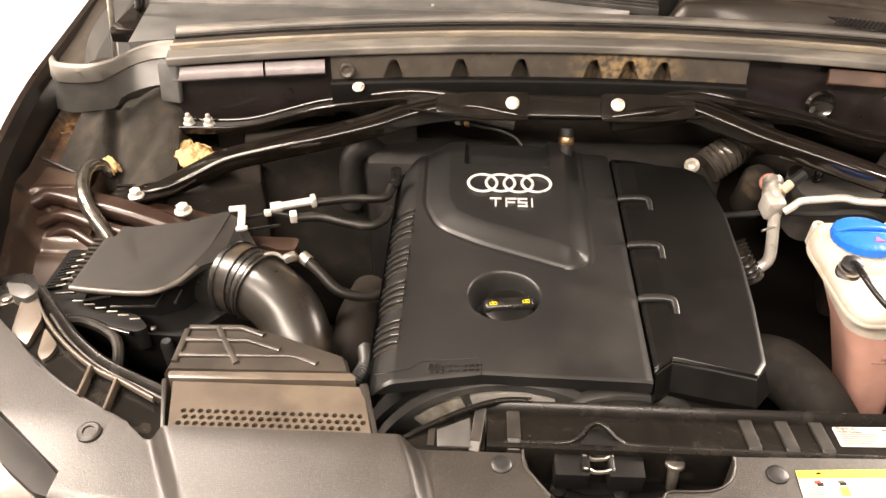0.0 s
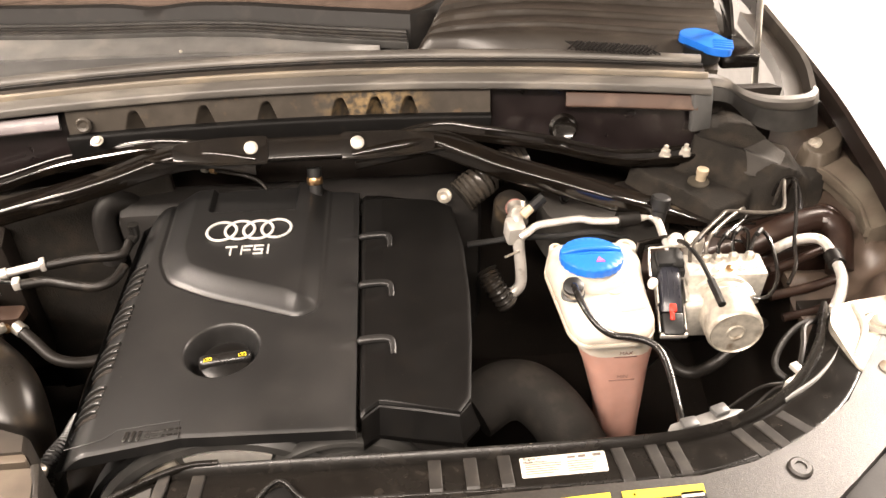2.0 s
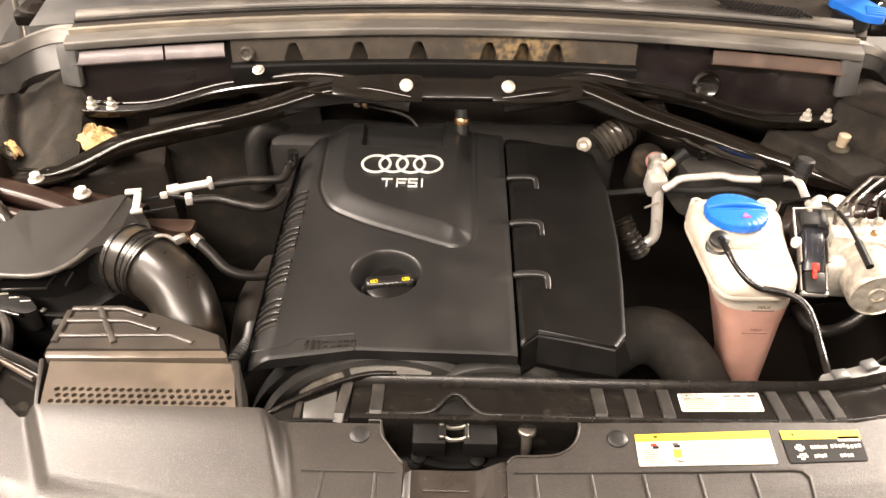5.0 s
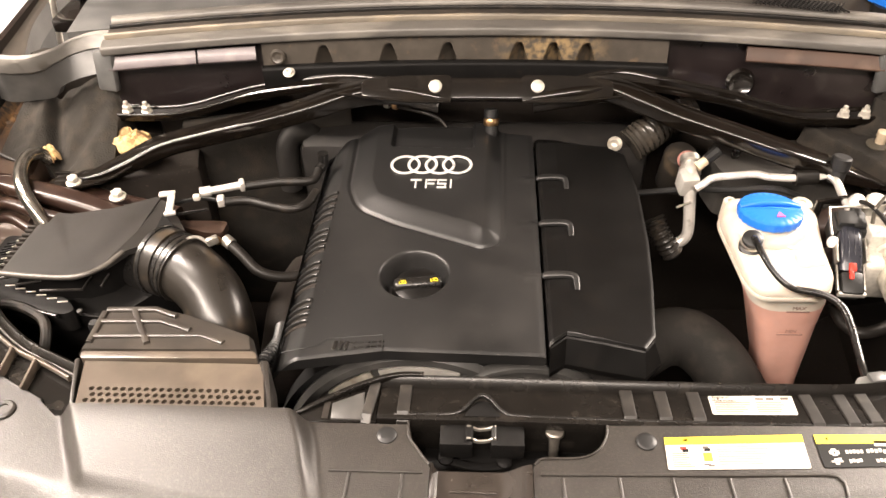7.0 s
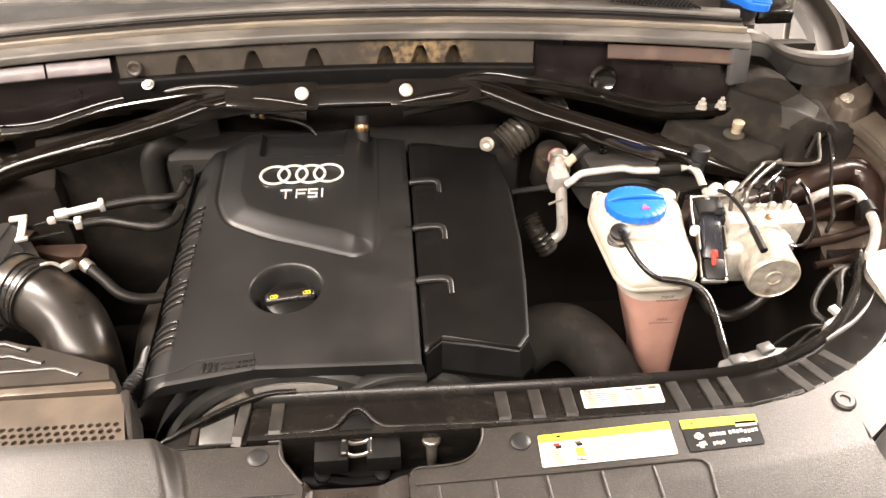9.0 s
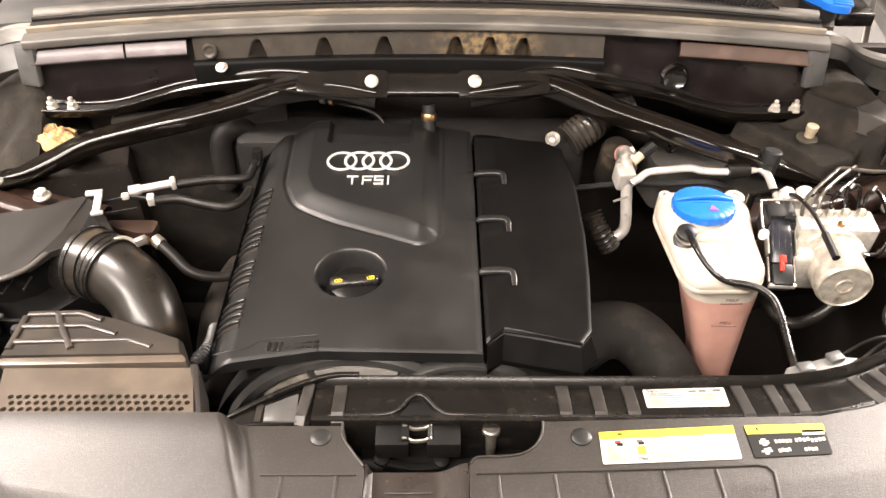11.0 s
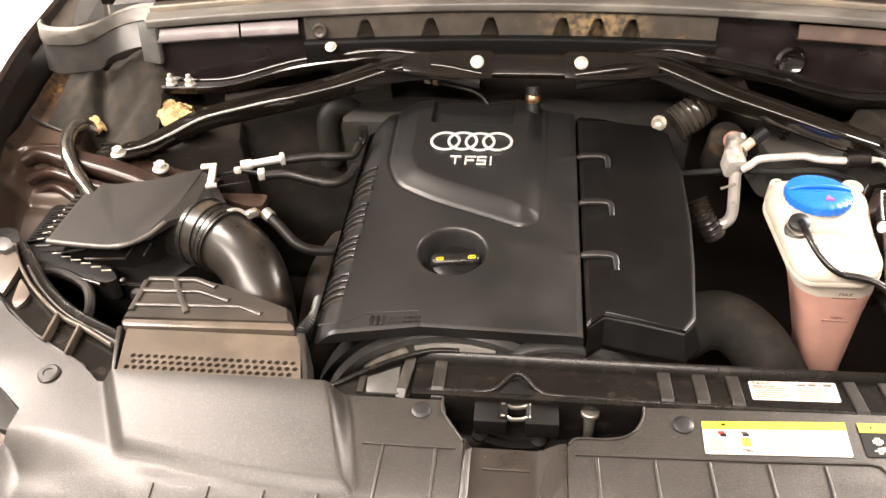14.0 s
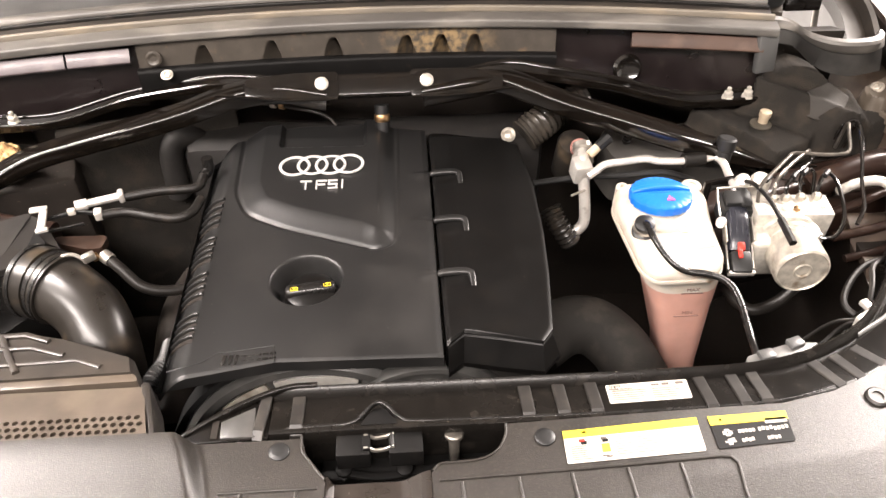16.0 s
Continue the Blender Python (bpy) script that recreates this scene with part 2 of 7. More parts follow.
M_FLOOR = mat("pale_epoxy_floor", (0.78, 0.77, 0.75), 0.35, var=0.05, scale=4)


# ---- mesh helpers ----
def thing(name, label, category, at=(0, 0, 0), group="", kind=""):
    ob = new(name)
    ob.empty_display_size = 0.02
    ob.location = at
    return tagged(ob, label, category, group, kind)


def world_of(ob):
    m = Matrix.Translation(ob.location)
    return world_of(ob.parent) @ ob.matrix_parent_inverse @ m if ob.parent else m


def mesh_of(name, bm, material, angle=35):
    bmesh.ops.recalc_face_normals(bm, faces=bm.faces)
    me = bpy.data.meshes.new(name)
    bm.to_mesh(me)
    bm.free()
    me.materials.append(material)
    me.shade_smooth()
    me.set_sharp_from_angle(angle=radians(angle))
    return me


def part(name, bm, material, parent=None, label="", angle=35):
    ob = new(name, bm if isinstance(bm, bpy.types.Mesh) else mesh_of(name, bm, material, angle))
    if parent:
        ob.parent = parent
        ob.matrix_parent_inverse = world_of(parent).inverted()
    if label:
        ob["label"] = label
    return ob


def single(name, bm, material, label, category, group="", kind="", angle=35):
    return tagged(part(name, bm, material, None, "", angle), label, category, group, kind)


def join(*bms):
    out = bmesh.new()
    for b in bms:
        me = bpy.data.meshes.new("tmp")
        b.to_mesh(me)
        b.free()
        out.from_mesh(me)
        bpy.data.meshes.remove(me)
    return out


def smooth_path(pts, res=6):
    p = [Vector(q) for q in pts]
    if len(p) < 3:
        return p
    p = [p[0] * 2 - p[1]] + p + [p[-1] * 2 - p[-2]]
    out = []
    for i in range(1, len(p) - 2):
        a, b, c, d = p[i - 1:i + 3]
        for k in range(res):
            t = k / res
            out.append(0.5 * (2 * b + (c - a) * t + (2 * a - 5 * b + 4 * c - d) * t * t + (3 * b - a - 3 * c + d) * t ** 3))
    out.append(p[-2])
    return out


def loft(loops, cap=True, closed=True):
    bm = bmesh.new()
    rows = [[bm.verts.new(v) for v in lp] for lp in loops]
    n = len(rows[0])
    for a, b in zip(rows, rows[1:]):
        for i in range(n if closed else n - 1):
            j = (i + 1) % n
            bm.faces.new((a[i], a[j], b[j], b[i]))
    if cap:
        bm.faces.new(rows[0])
        bm.faces.new(rows[-1])
    return bm


def sweep(pts, section, res=6, up=None, smooth=True, scales=None):
    """Sweeps a closed 2D section (list of (side, up)) along a path."""
    path = smooth_path(pts, res) if smooth else [Vector(p) for p in pts]
    loops = []
    n = len(path)
    side = None
    for i, p in enumerate(path):
        d = (path[min(i + 1, n - 1)] - path[max(i - 1, 0)]).normalized()
        if up is not None:
            s = d.cross(Vector(up)).normalized()
        elif side is None:
            s = d.cross(Vector((0, 0, 1)) if abs(d.z) < 0.9 else Vector((0, 1, 0))).normalized()
        else:
            s = (side - d * side.dot(d)).normalized()
        side = s
        u = s.cross(d)
        k = 1.0
        if scales:
            f = i / (n - 1) * (len(scales) - 1)
            j = min(int(f), len(scales) - 2)
            k = scales[j] + (scales[j + 1] - scales[j]) * (f - j)
        loops.append([p + s * a * k + u * b * k for a, b in section])
    return loft(loops)


def circle(r, n=12, ry=None):
    return [(r * math.cos(2 * math.pi * i / n), (ry or r) * math.sin(2 * math.pi * i / n)) for i in range(n)]


def tube(pts, r, n=10, res=6, scales=None, smooth=True):
    return sweep(pts, circle(r, n), res, scales=scales, smooth=smooth)


def corrugated(pts, r, pitch, amp=0.12, n=16):
    path = smooth_path(pts, 16)
    length = sum((b - a).length for a, b in zip(path, path[1:]))
    k = max(4, int(length / pitch)) * 4
    return sweep(pts, circle(r, n), max(2, k // (len(pts) - 1)), scales=[1 + amp * (0, 1, 0, -1)[i % 4] for i in range(k)])


def frame_to(origin, axis):
    q = Vector(axis).normalized().to_track_quat("Z", "Y")
    return Matrix.Translation(origin) @ q.to_matrix().to_4x4()


def lathe(profile, origin, axis=(0, 0, 1), n=24, cap=True):
    m = frame_to(origin, axis)
    return loft([[m @ Vector((r * math.cos(2 * math.pi * i / n), r * math.sin(2 * math.pi * i / n), h)) for i in range(n)]
                 for r, h in profile], cap)


def prism(outline, z0, z1, bev=0.0, seg=2):
    bm = bmesh.new()
    lo = [bm.verts.new((x, y, z0)) for x, y in outline]
    hi = [bm.verts.new((x, y, z1)) for x, y in outline]
    n = len(outline)
    for i in range(n):
        bm.faces.new((lo[i], lo[(i + 1) % n], hi[(i + 1) % n], hi[i]))
    bm.faces.new(lo)
    bm.faces.new(hi)
    if bev:
        e = [x for x in bm.edges if any(v in hi for v in x.verts)]
        bmesh.ops.bevel(bm, geom=e, offset=bev, segments=seg, profile=0.5, affect="EDGES", clamp_overlap=True)
    return bm


def block(size, m, bev=0.003, seg=2):
    bm = bmesh.new()
    bmesh.ops.create_cube(bm, size=1)
    for v in bm.verts:
        v.co = Vector((v.co.x * size[0], v.co.y * size[1], v.co.z * size[2]))
    if bev:
        bmesh.ops.bevel(bm, geom=bm.edges[:], offset=bev, segments=seg, profile=0.5, affect="EDGES", clamp_overlap=True)
    bm.transform(m if isinstance(m, Matrix) else Matrix.Translation(m))
    return bm


def rrect(cx, cy, w, h, r, n=5):
    out = []
    for sx, sy, a0 in ((1, 1, 0), (-1, 1, 90), (-1, -1, 180), (1, -1, 270)):
        for i in range(n + 1):
            a = radians(a0 + 90 * i / n)
            out.append((cx + sx * (w / 2 - r) + r * math.cos(a), cy + sy * (h / 2 - r) + r * math.sin(a)))
    return out


def rounded(outline, r, n=4):
    """A polygon with its corners rounded."""
    out = []
    k = len(outline)
    for i in range(k):
        a, b, c = (Vector(outline[j % k]) for j in (i - 1, i, i + 1))
        la, lc = (a - b).length, (c - b).length
        q = min(r, la * 0.45, lc * 0.45)
        p0, p1 = b + (a - b) / la * q, b + (c - b) / lc * q
        for j in range(n + 1):
            t = j / n
            out.append(tuple(p0 * (1 - t) ** 2 + b * 2 * t * (1 - t) + p1 * t * t))
    return out


def lerp_poly(pts, t):
    f = t * (len(pts) - 1)
    i = min(int(f), len(pts) - 2)
    return Vector(pts[i]).lerp(Vector(pts[i + 1]), f - i)


def poly_dist(x, y, poly):
    """Signed distance to a polygon, positive inside."""
    d, inside, n = 1e9, False, len(poly)
    for i in range(n):
        (ax, ay), (bx, by) = poly[i], poly[(i + 1) % n]
        ex, ey = bx - ax, by - ay
        t = max(0, min(1, ((x - ax) * ex + (y - ay) * ey) / (ex * ex + ey * ey)))
        d = min(d, math.hypot(x - ax - t * ex, y - ay - t * ey))
        if (ay > y) != (by > y) and x < (bx - ax) * (y - ay) / (by - ay) + ax:
            inside = not inside
    return d if inside else -d


def sstep(a, b, x):
    t = max(0, min(1, (x - a) / (b - a)))
    return t * t * (3 - 2 * t)


def coons(left, right, front, rear, nu, nv, height, skirt=None):
    """A sheet between four 2D border lines (left and right run front to rear, front and rear run left to right)."""
    bm = bmesh.new()
    grid = []
    p00, p10, p01, p11 = Vector(front[0]), Vector(front[-1]), Vector(rear[0]), Vector(rear[-1])
    for j in range(nv + 1):
        v = j / nv
        row = []
        for i in range(nu + 1):
            u = i / nu
            p = (lerp_poly(left, v) * (1 - u) + lerp_poly(right, v) * u + lerp_poly(front, u) * (1 - v) + lerp_poly(rear, u) * v
                 - (p00 * (1 - u) * (1 - v) + p10 * u * (1 - v) + p01 * (1 - u) * v + p11 * u * v))
            row.append(bm.verts.new((p.x, p.y, height(p.x, p.y, u, v))))
        grid.append(row)
    for j in range(nv):
        for i in range(nu):
            bm.faces.new((grid[j][i], grid[j][i + 1], grid[j + 1][i + 1], grid[j + 1][i]))
    if skirt is not None:
        ring = grid[0] + [r[-1] for r in grid[1:]] + grid[-1][-2::-1] + [r[0] for r in grid[-2:0:-1]]
        low = [bm.verts.new((v.co.x, v.co.y, skirt)) for v in ring]
        for i in range(len(ring)):
            j = (i + 1) % len(ring)
            bm.faces.new((ring[i], ring[j], low[j], low[i]))
    return bm


def pad(poly, height, floor, step=0.002, edge=0.005):
    """A soft sheet with the given outline, its rim falling to the floor height."""
    lo = [min(p[k] for p in poly) - 0.008 for k in (0, 1)]
    hi = [max(p[k] for p in poly) + 0.008 for k in (0, 1)]
    nx, ny = int((hi[0] - lo[0]) / step) + 1, int((hi[1] - lo[1]) / step) + 1
    bm, vs = bmesh.new(), {}
    for j in range(ny):
        for i in range(nx):
            x, y = lo[0] + i * step, lo[1] + j * step
            d = poly_dist(x, y, poly)
            if d > -0.006:
                z = height(x, y)
                f = sstep(-0.0035, edge - 0.0035, d)
                vs[i, j] = bm.verts.new((x, y, (z * f + floor * (1 - f)) if d > -0.0035 else floor))
    for i, j in list(vs):
        q = [(i, j), (i + 1, j), (i + 1, j + 1), (i, j + 1)]
        if all(k in vs for k in q):
            bm.faces.new([vs[k] for k in q])
    return bm


def text_mesh(body, size, m, material, name="lettering"):
    """Flat lettering in the built-in font as a mesh."""
    cu = bpy.data.curves.new(name, "FONT")
    cu.body, cu.size, cu.extrude, cu.align_x, cu.align_y = body, size, 0.0002, "CENTER", "CENTER"
    tmp = bpy.data.objects.new(name, cu)
    me = bpy.data.meshes.new_from_object(tmp)
    bpy.data.objects.remove(tmp)
    me.transform(m)
    me.materials.clear()
    me.materials.append(material)
    return me


def screw(name, at, r, material, label, axis=(0, 0, 1), category="bolt", group="", parent=None):
    h = r * 0.65
    bm = join(lathe([(r * 1.35, 0), (r * 1.35, h * 0.25), (r * 1.25, h * 0.3)], at, axis, 20),
              lathe([(r, h * 0.3), (r, h), (r * 0.85, h * 1.15), (r * 0.5, h * 1.15), (r * 0.45, h * 0.8)], at, axis, 6 if group != "round" else 20))
    if parent:
        return part(name, bm, material, parent, label)
    return single(name, bm, material, label, category, "" if group == "round" else group)


# ---- the room ----
def room():
    single("floor", block((9, 9, 0.1), (0, 0.5, -0.05), 0), M_FLOOR, "pale epoxy garage floor", "floor", kind="structure")
    single("ceiling", block((9, 9, 0.1), (0, 0.5, 3.15), 0), M_CEIL, "unseen garage ceiling, greyed to cut bounced light", "ceiling", kind="structure")
    # north and south walls are unseen and greyed to weaken fill light
    for n, sz, at in (("wall_north", (9, 0.2, 3.1), (0, 5.1, 1.55)), ("wall_south", (9, 0.2, 3.1), (0, -4.1, 1.55)),
                      ("wall_east", (0.2, 9, 3.1), (4.6, 0.5, 1.55)), ("wall_west", (0.2, 9, 3.1), (-4.6, 0.5, 1.55))):
        single(n, block(sz, at, 0), M_WALL if n in ("wall_east", "wall_west") else M_CEIL, "plain painted garage wall", "wall", kind="structure")


room()


# ---- car body round the engine bay ----
def seal_y(x):
    return 0.653 - 0.19 * x * x


def inner_body():
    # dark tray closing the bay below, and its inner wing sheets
    single("undertray", block((1.6, 1.1, 0.02), (0, 0.33, 0.5), 0.004), M_PIT, "shade-black undertray below the engine", "undertray", kind="structure")
    single("radiator", block((1.0, 0.04, 0.40), (0, 0.085, 0.70), 0.004), M_PIT, "shade-black radiator behind the grille", "radiator", kind="structure")
    for s, n in ((-1, "inner_wing_west"), (1, "inner_wing_east")):
        def h(x, y, u, v):
            if s < 0:
                # flat sheet behind a pressed step, lower folds in front of it
                z = 0.952 - 0.036 * sstep(0.440, 0.424, y) * sstep(0.86, 0.62, u) - 0.016 * sstep(0.40, 0.30, y) + 0.014 * sstep(0.86, 1.0, u)
                z += 0.005 * math.exp(-((y - 0.436) / 0.007) ** 2) * sstep(0.95, 0.75, u) - 0.008 * math.exp(-((y - 0.372) / 0.010) ** 2) * sstep(1.0, 0.7, u)
                return z + 0.0022 * noise.noise((x * 22, y * 22, 3))
            z = 0.90 + 0.056 * sstep(0.45, 0.70, u) + 0.008 * sstep(0.3, 0.6, y)
            z -= 0.03 * math.exp(-((y - 0.345) / 0.018) ** 2) * sstep(0.95, 0.6, u) + 0.022 * math.exp(-((y - 0.415) / 0.012) ** 2) * sstep(0.9, 0.5, u)
            z -= 0.018 * math.exp(-((y - 0.285) / 0.02) ** 2) * sstep(1, 0.4, u)
            return z + 0.005 * noise.noise((x * 22, y * 22, s * 3))
        bm = coons([(s * 0.565, 0.235), (s * 0.585, 0.36), (s * 0.60, 0.50), (s * 0.62, 0.70)], [(s * 0.645, 0.235), (-0.682, 0.38), (-0.684, 0.47), (-0.715, 0.70)] if s < 0 else [(0.675, 0.235), (0.724, 0.45), (0.744, 0.70)],
                   [(s * 0.565, 0.235), (s * (0.645 if s < 0 else 0.675), 0.235)], [(s * 0.62, 0.70), (s * (0.715 if s < 0 else 0.744), 0.70)], 24, 90, h, 0.885)
        sheet = single(n, bm, M_WING if s < 0 else M_GREYWING, "dusty brown painted inner wing sheet", "inner wing", kind="structure")
        if s < 0:
            part("pressed_ring", lathe([(0.0150, -0.002), (0.0135, 0.0016), (0.0115, 0.0022), (0.0095, 0.0010), (0.0085, -0.002)], (-0.690, 0.582, 0.9535), n=28, cap=False), M_WING, sheet)
        # dark curtain below the wing, its black standing for shade
        single("wheel_arch_wall", prism([(s * 0.570, 0.16), (s * 0.592, 0.36), (s * 0.607, 0.50), (s * 0.627, 0.69), (s * 0.66, 0.69), (s * 0.62, 0.16)], 0.48, 0.885), M_PIT, "shade-black wheel arch wall below the wing", "wheel arch", kind="structure")
        # folded ledges low in the bay
        for k, (dz, dy, w) in enumerate(((0, 0, 0.045), (-0.012, -0.05, 0.03))):
            bm = sweep([(s * 0.66, 0.478 + dy, 0.90 + dz), (s * 0.596, 0.466 + dy, 0.898 + dz), (s * 0.474, 0.428 + dy, 0.898 + dz), (s * 0.405, 0.412 + dy, 0.893 + dz)],
                       rrect(0, 0, w, 0.05, 0.012, 4), 5, up=(0, 0, 1))
            single("chassis_leg", bm, M_LEG, "brown painted chassis leg beside the engine", "chassis leg", kind="structure")


inner_body()


def fender(s, label):
    top = thing("fender", label, "fender", (s * 0.8, 0.4, 0.6), "front fenders")
    edge = [(0.60, 0.10), (0.635, 0.22), (0.671, 0.36), (0.688, 0.44), (0.706, 0.57), (0.718, 0.70), (0.735, 0.88), (0.745, 1.0), (0.755, 1.35)]
    if s > 0:
        edge = [(0.63, 0.10), (0.660, 0.22), (0.688, 0.40), (0.699, 0.50), (0.715, 0.63), (0.730, 0.78), (0.737, 0.92), (0.742, 1.0), (0.75, 1.35)]
    ep = smooth_path([(s * x, y, 0) for x, y in edge], 4)
    loops, chan = [], []
    for p in ep:
        z = 1.0 + 0.035 * sstep(0.1, 0.6, p.y)
        x = abs(p.x)
        prof = [(x - 0.012, z - 0.03), (x - 0.010, z - 0.010), (x - 0.006, z - 0.001), (x, z + 0.002), (x + 0.008, z - 0.006),
                (x + 0.03, z - 0.06), (x + 0.08, z - 0.22), (x + 0.12, z - 0.45), (x + 0.11, z - 0.65), (x - 0.01, z - 0.65)]
        prof = [(x + 0.010, z - 0.030), (x - 0.010, z - 0.020)] + prof[2:8] + [(x + 0.11, z - 0.65), (x + 0.10, z - 0.65), (x + 0.11, z - 0.45), (x + 0.06, z - 0.20)]
        loops.append([Vector((s * a, p.y, b)) for a, b in prof])
        chan.append([Vector((s * a, p.y, b)) for a, b in ((x - 0.004, z - 0.026), (x + 0.004, z - 0.026), (x + 0.004, z - 0.5), (x - 0.004, z - 0.5))])
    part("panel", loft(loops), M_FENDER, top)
    if s < 0:
        part("gutter", loft(chan), M_BLACK, top, "dusty black gutter wall")
    else:
        rail = [(0.666, 0.377), (0.680, 0.43), (0.676, 0.488), (0.668, 0.512)]
        outer = [(0.690, 0.375), (0.702, 0.43), (0.704, 0.488), (0.700, 0.520)]
        part("flange", coons(rail, outer, [rail[0], outer[0]], [rail[-1], outer[-1]], 6, 30, lambda x, y, u, v: 0.974 + 0.012 * u, 0.95), M_FLANGE, top, "dusty flat flange along the gutter")
        part("flange_step", sweep([(x - 0.003, y, 0.970) for x, y in rail], rrect(0, 0, 0.006, 0.014, 0.002, 2), 6, up=(0, 0, 1)), M_FLANGE, top)
        part("bolt_plate", pad(rounded([(0.657, 0.560), (0.660, 0.533), (0.680, 0.528), (0.704, 0.540), (0.722, 0.566), (0.722, 0.592), (0.690, 0.580)], 0.008), lambda x, y: 0.984 + 0.25 * max(0.0, x - 0.690), 0.958, 0.003), M_FLANGE, top, "dusty folded bolt plate")
    return top


fender(-1, "dark brown metallic front fender with open gutter")
fender(1, "dark brown metallic front fender with bolt holes")


def bulkhead():
    top = thing("scuttle_bulkhead", "dirt-streaked plastic scuttle front below rubber seal", "bulkhead", (0, 0.62, 0.9))
    # middle wall with pressed notches
    notch = [-0.216, -0.126, -0.044, 0.054, 0.101, 0.146]

    def wall(x0, x1, dy, z0, z1, nx, deep):
        loops = []
        for k in range(37):
            f = k / 36
            z = z0 + (z1 - z0) * f
            row = []
            for i in range(nx + 1):
                x = x0 + (x1 - x0) * i / nx
                rise = max(0.0, min(1.0, (z - 1.022) / 0.028))
                cut = max(max(0.0, min(1.0, (x - c + 0.024 - 0.010 * rise) / (0.022 - 0.008 * rise))) * sstep(0.002, -0.001, x - c + 0.009 * rise) for c in notch) * deep * sstep(1.047, 1.037, z)
                row.append(Vector((x, seal_y(x) + dy + cut + 0.012 * f, z)))
            loops.append(row)
        front = loft(loops, False, False)
        back = loft([[v + Vector((0, 0.03, 0)) for v in r] for r in loops], False, False)
        return join(front, back)

    part("centre_wall", wall(-0.31, 0.245, -0.028, 0.985, 1.058, 420, 0.029), M_DIRTY, top, "dirt-streaked plastic wall with pressed notches")
    # ledge coloured black so that it reads as shade under the wall
    part("ledge", sweep([(x, seal_y(x) - 0.030, 1.006) for x in np.linspace(-0.31, 0.245, 30)], rrect(0, 0, 0.014, 0.036, 0.004, 3), up=(0, 0, 1), smooth=False), M_GRILLE, top, "ledge below the notches, blackened as shade")
    # one painted wall: shaded colour below, lit colour on its top lip
    part("side_wall", wall(-0.52, -0.313, -0.012, 0.96, 1.045, 40, 0.0), M_DARKPAINT, top, "painted metal wall, its shade put into the dark colour")
    part("side_wall", wall(0.25, 0.53, -0.012, 0.96, 1.045, 40, 0.0), M_DARKPAINT, top, "painted metal wall, its shade put into the dark colour")
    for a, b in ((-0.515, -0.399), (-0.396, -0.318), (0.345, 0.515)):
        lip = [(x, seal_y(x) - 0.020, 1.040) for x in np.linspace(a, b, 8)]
        part("lip", sweep(lip, rrect(0, 0, 0.008, 0.020, 0.002, 3), up=(0, 0.7, 1), smooth=False), M_LIP if a < 0 else M_LIPBROWN, top, "top lip of the painted wall, coloured paler for the light on it")
    # round grommet and screws
    part("grommet", lathe([(0.011, 0), (0.018, 0.002), (0.02, 0.007), (0.016, 0.011), (0.011, 0.008)], (0.343, 0.6085, 1.000), (0, -1, 0.3)), M_GLOSS, top)
    part("screw", lathe([(0.0105, 0), (0.0105, 0.002), (0.008, 0.004), (0.005, 0.003), (0.004, 0.002)], (-0.288, 0.6115, 1.036), (0, -1, 0.25)), M_DIRTY, top)
    screw("screw", (-0.272, 0.598, 1.019), 0.006, M_BOLT, "", (0, -0.5, 1), parent=top)
    part("insulation", block((0.24, 0.02, 0.36), pose(-0.315, 0.600, 0.775, 0, 0, 12), 0.006), M_FELT, top, "dark brown felt insulation")
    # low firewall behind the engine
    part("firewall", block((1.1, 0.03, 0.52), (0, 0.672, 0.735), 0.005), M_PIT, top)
    return top


bulkhead()


def bonnet_seal():
    top = thing("bonnet_seal", "dusty grey rubber bonnet seal along the scuttle", "seal", (0, 0.64, 1.05))
    xs = np.linspace(-0.520, 0.530, 50)
    def strip(dy, z, w, h, r):
        return sweep([(x, seal_y(x) + dy, z + 0.004 * math.cos(x * 3)) for x in xs], rrect(0, 0, w, h, r, 3), up=(0, 0, 1), smooth=False)
    part("front_lip", strip(-0.012, 1.060, 0.028, 0.012, 0.003), M_SEAL, top)
    part("bead", strip(0.004, 1.068, 0.006, 0.010, 0.002), M_BEAD, top, "pale worn rubber bead")
    part("groove", strip(0.018, 1.064, 0.024, 0.012, 0.003), M_GROOVE, top, "dark rubber groove")
    part("groove_line", strip(0.027, 1.070, 0.005, 0.010, 0.002), M_RUBBER, top, "black rubber line")
    part("rear_bead", strip(0.039, 1.072, 0.018, 0.018, 0.006), M_SEAL, top)
    return top


bonnet_seal()


def ridge_y(x):
    return float(np.interp(x, [-0.62, -0.52, -0.347, -0.18, -0.09, 0.03, 0.148, 0.17, 0.21, 0.254, 0.34, 0.47, 0.60], [0.846, 0.840, 0.826, 0.820, 0.808, 0.776, 0.748, 0.765, 0.812, 0.836, 0.843, 0.842, 0.816]))


def pale_y(x):
    return float(np.interp(x, [-0.61, -0.487, -0.327, -0.164, 0.0, 0.096, 0.16], [0.768, 0.765, 0.763, 0.757, 0.745, 0.736, 0.730]))


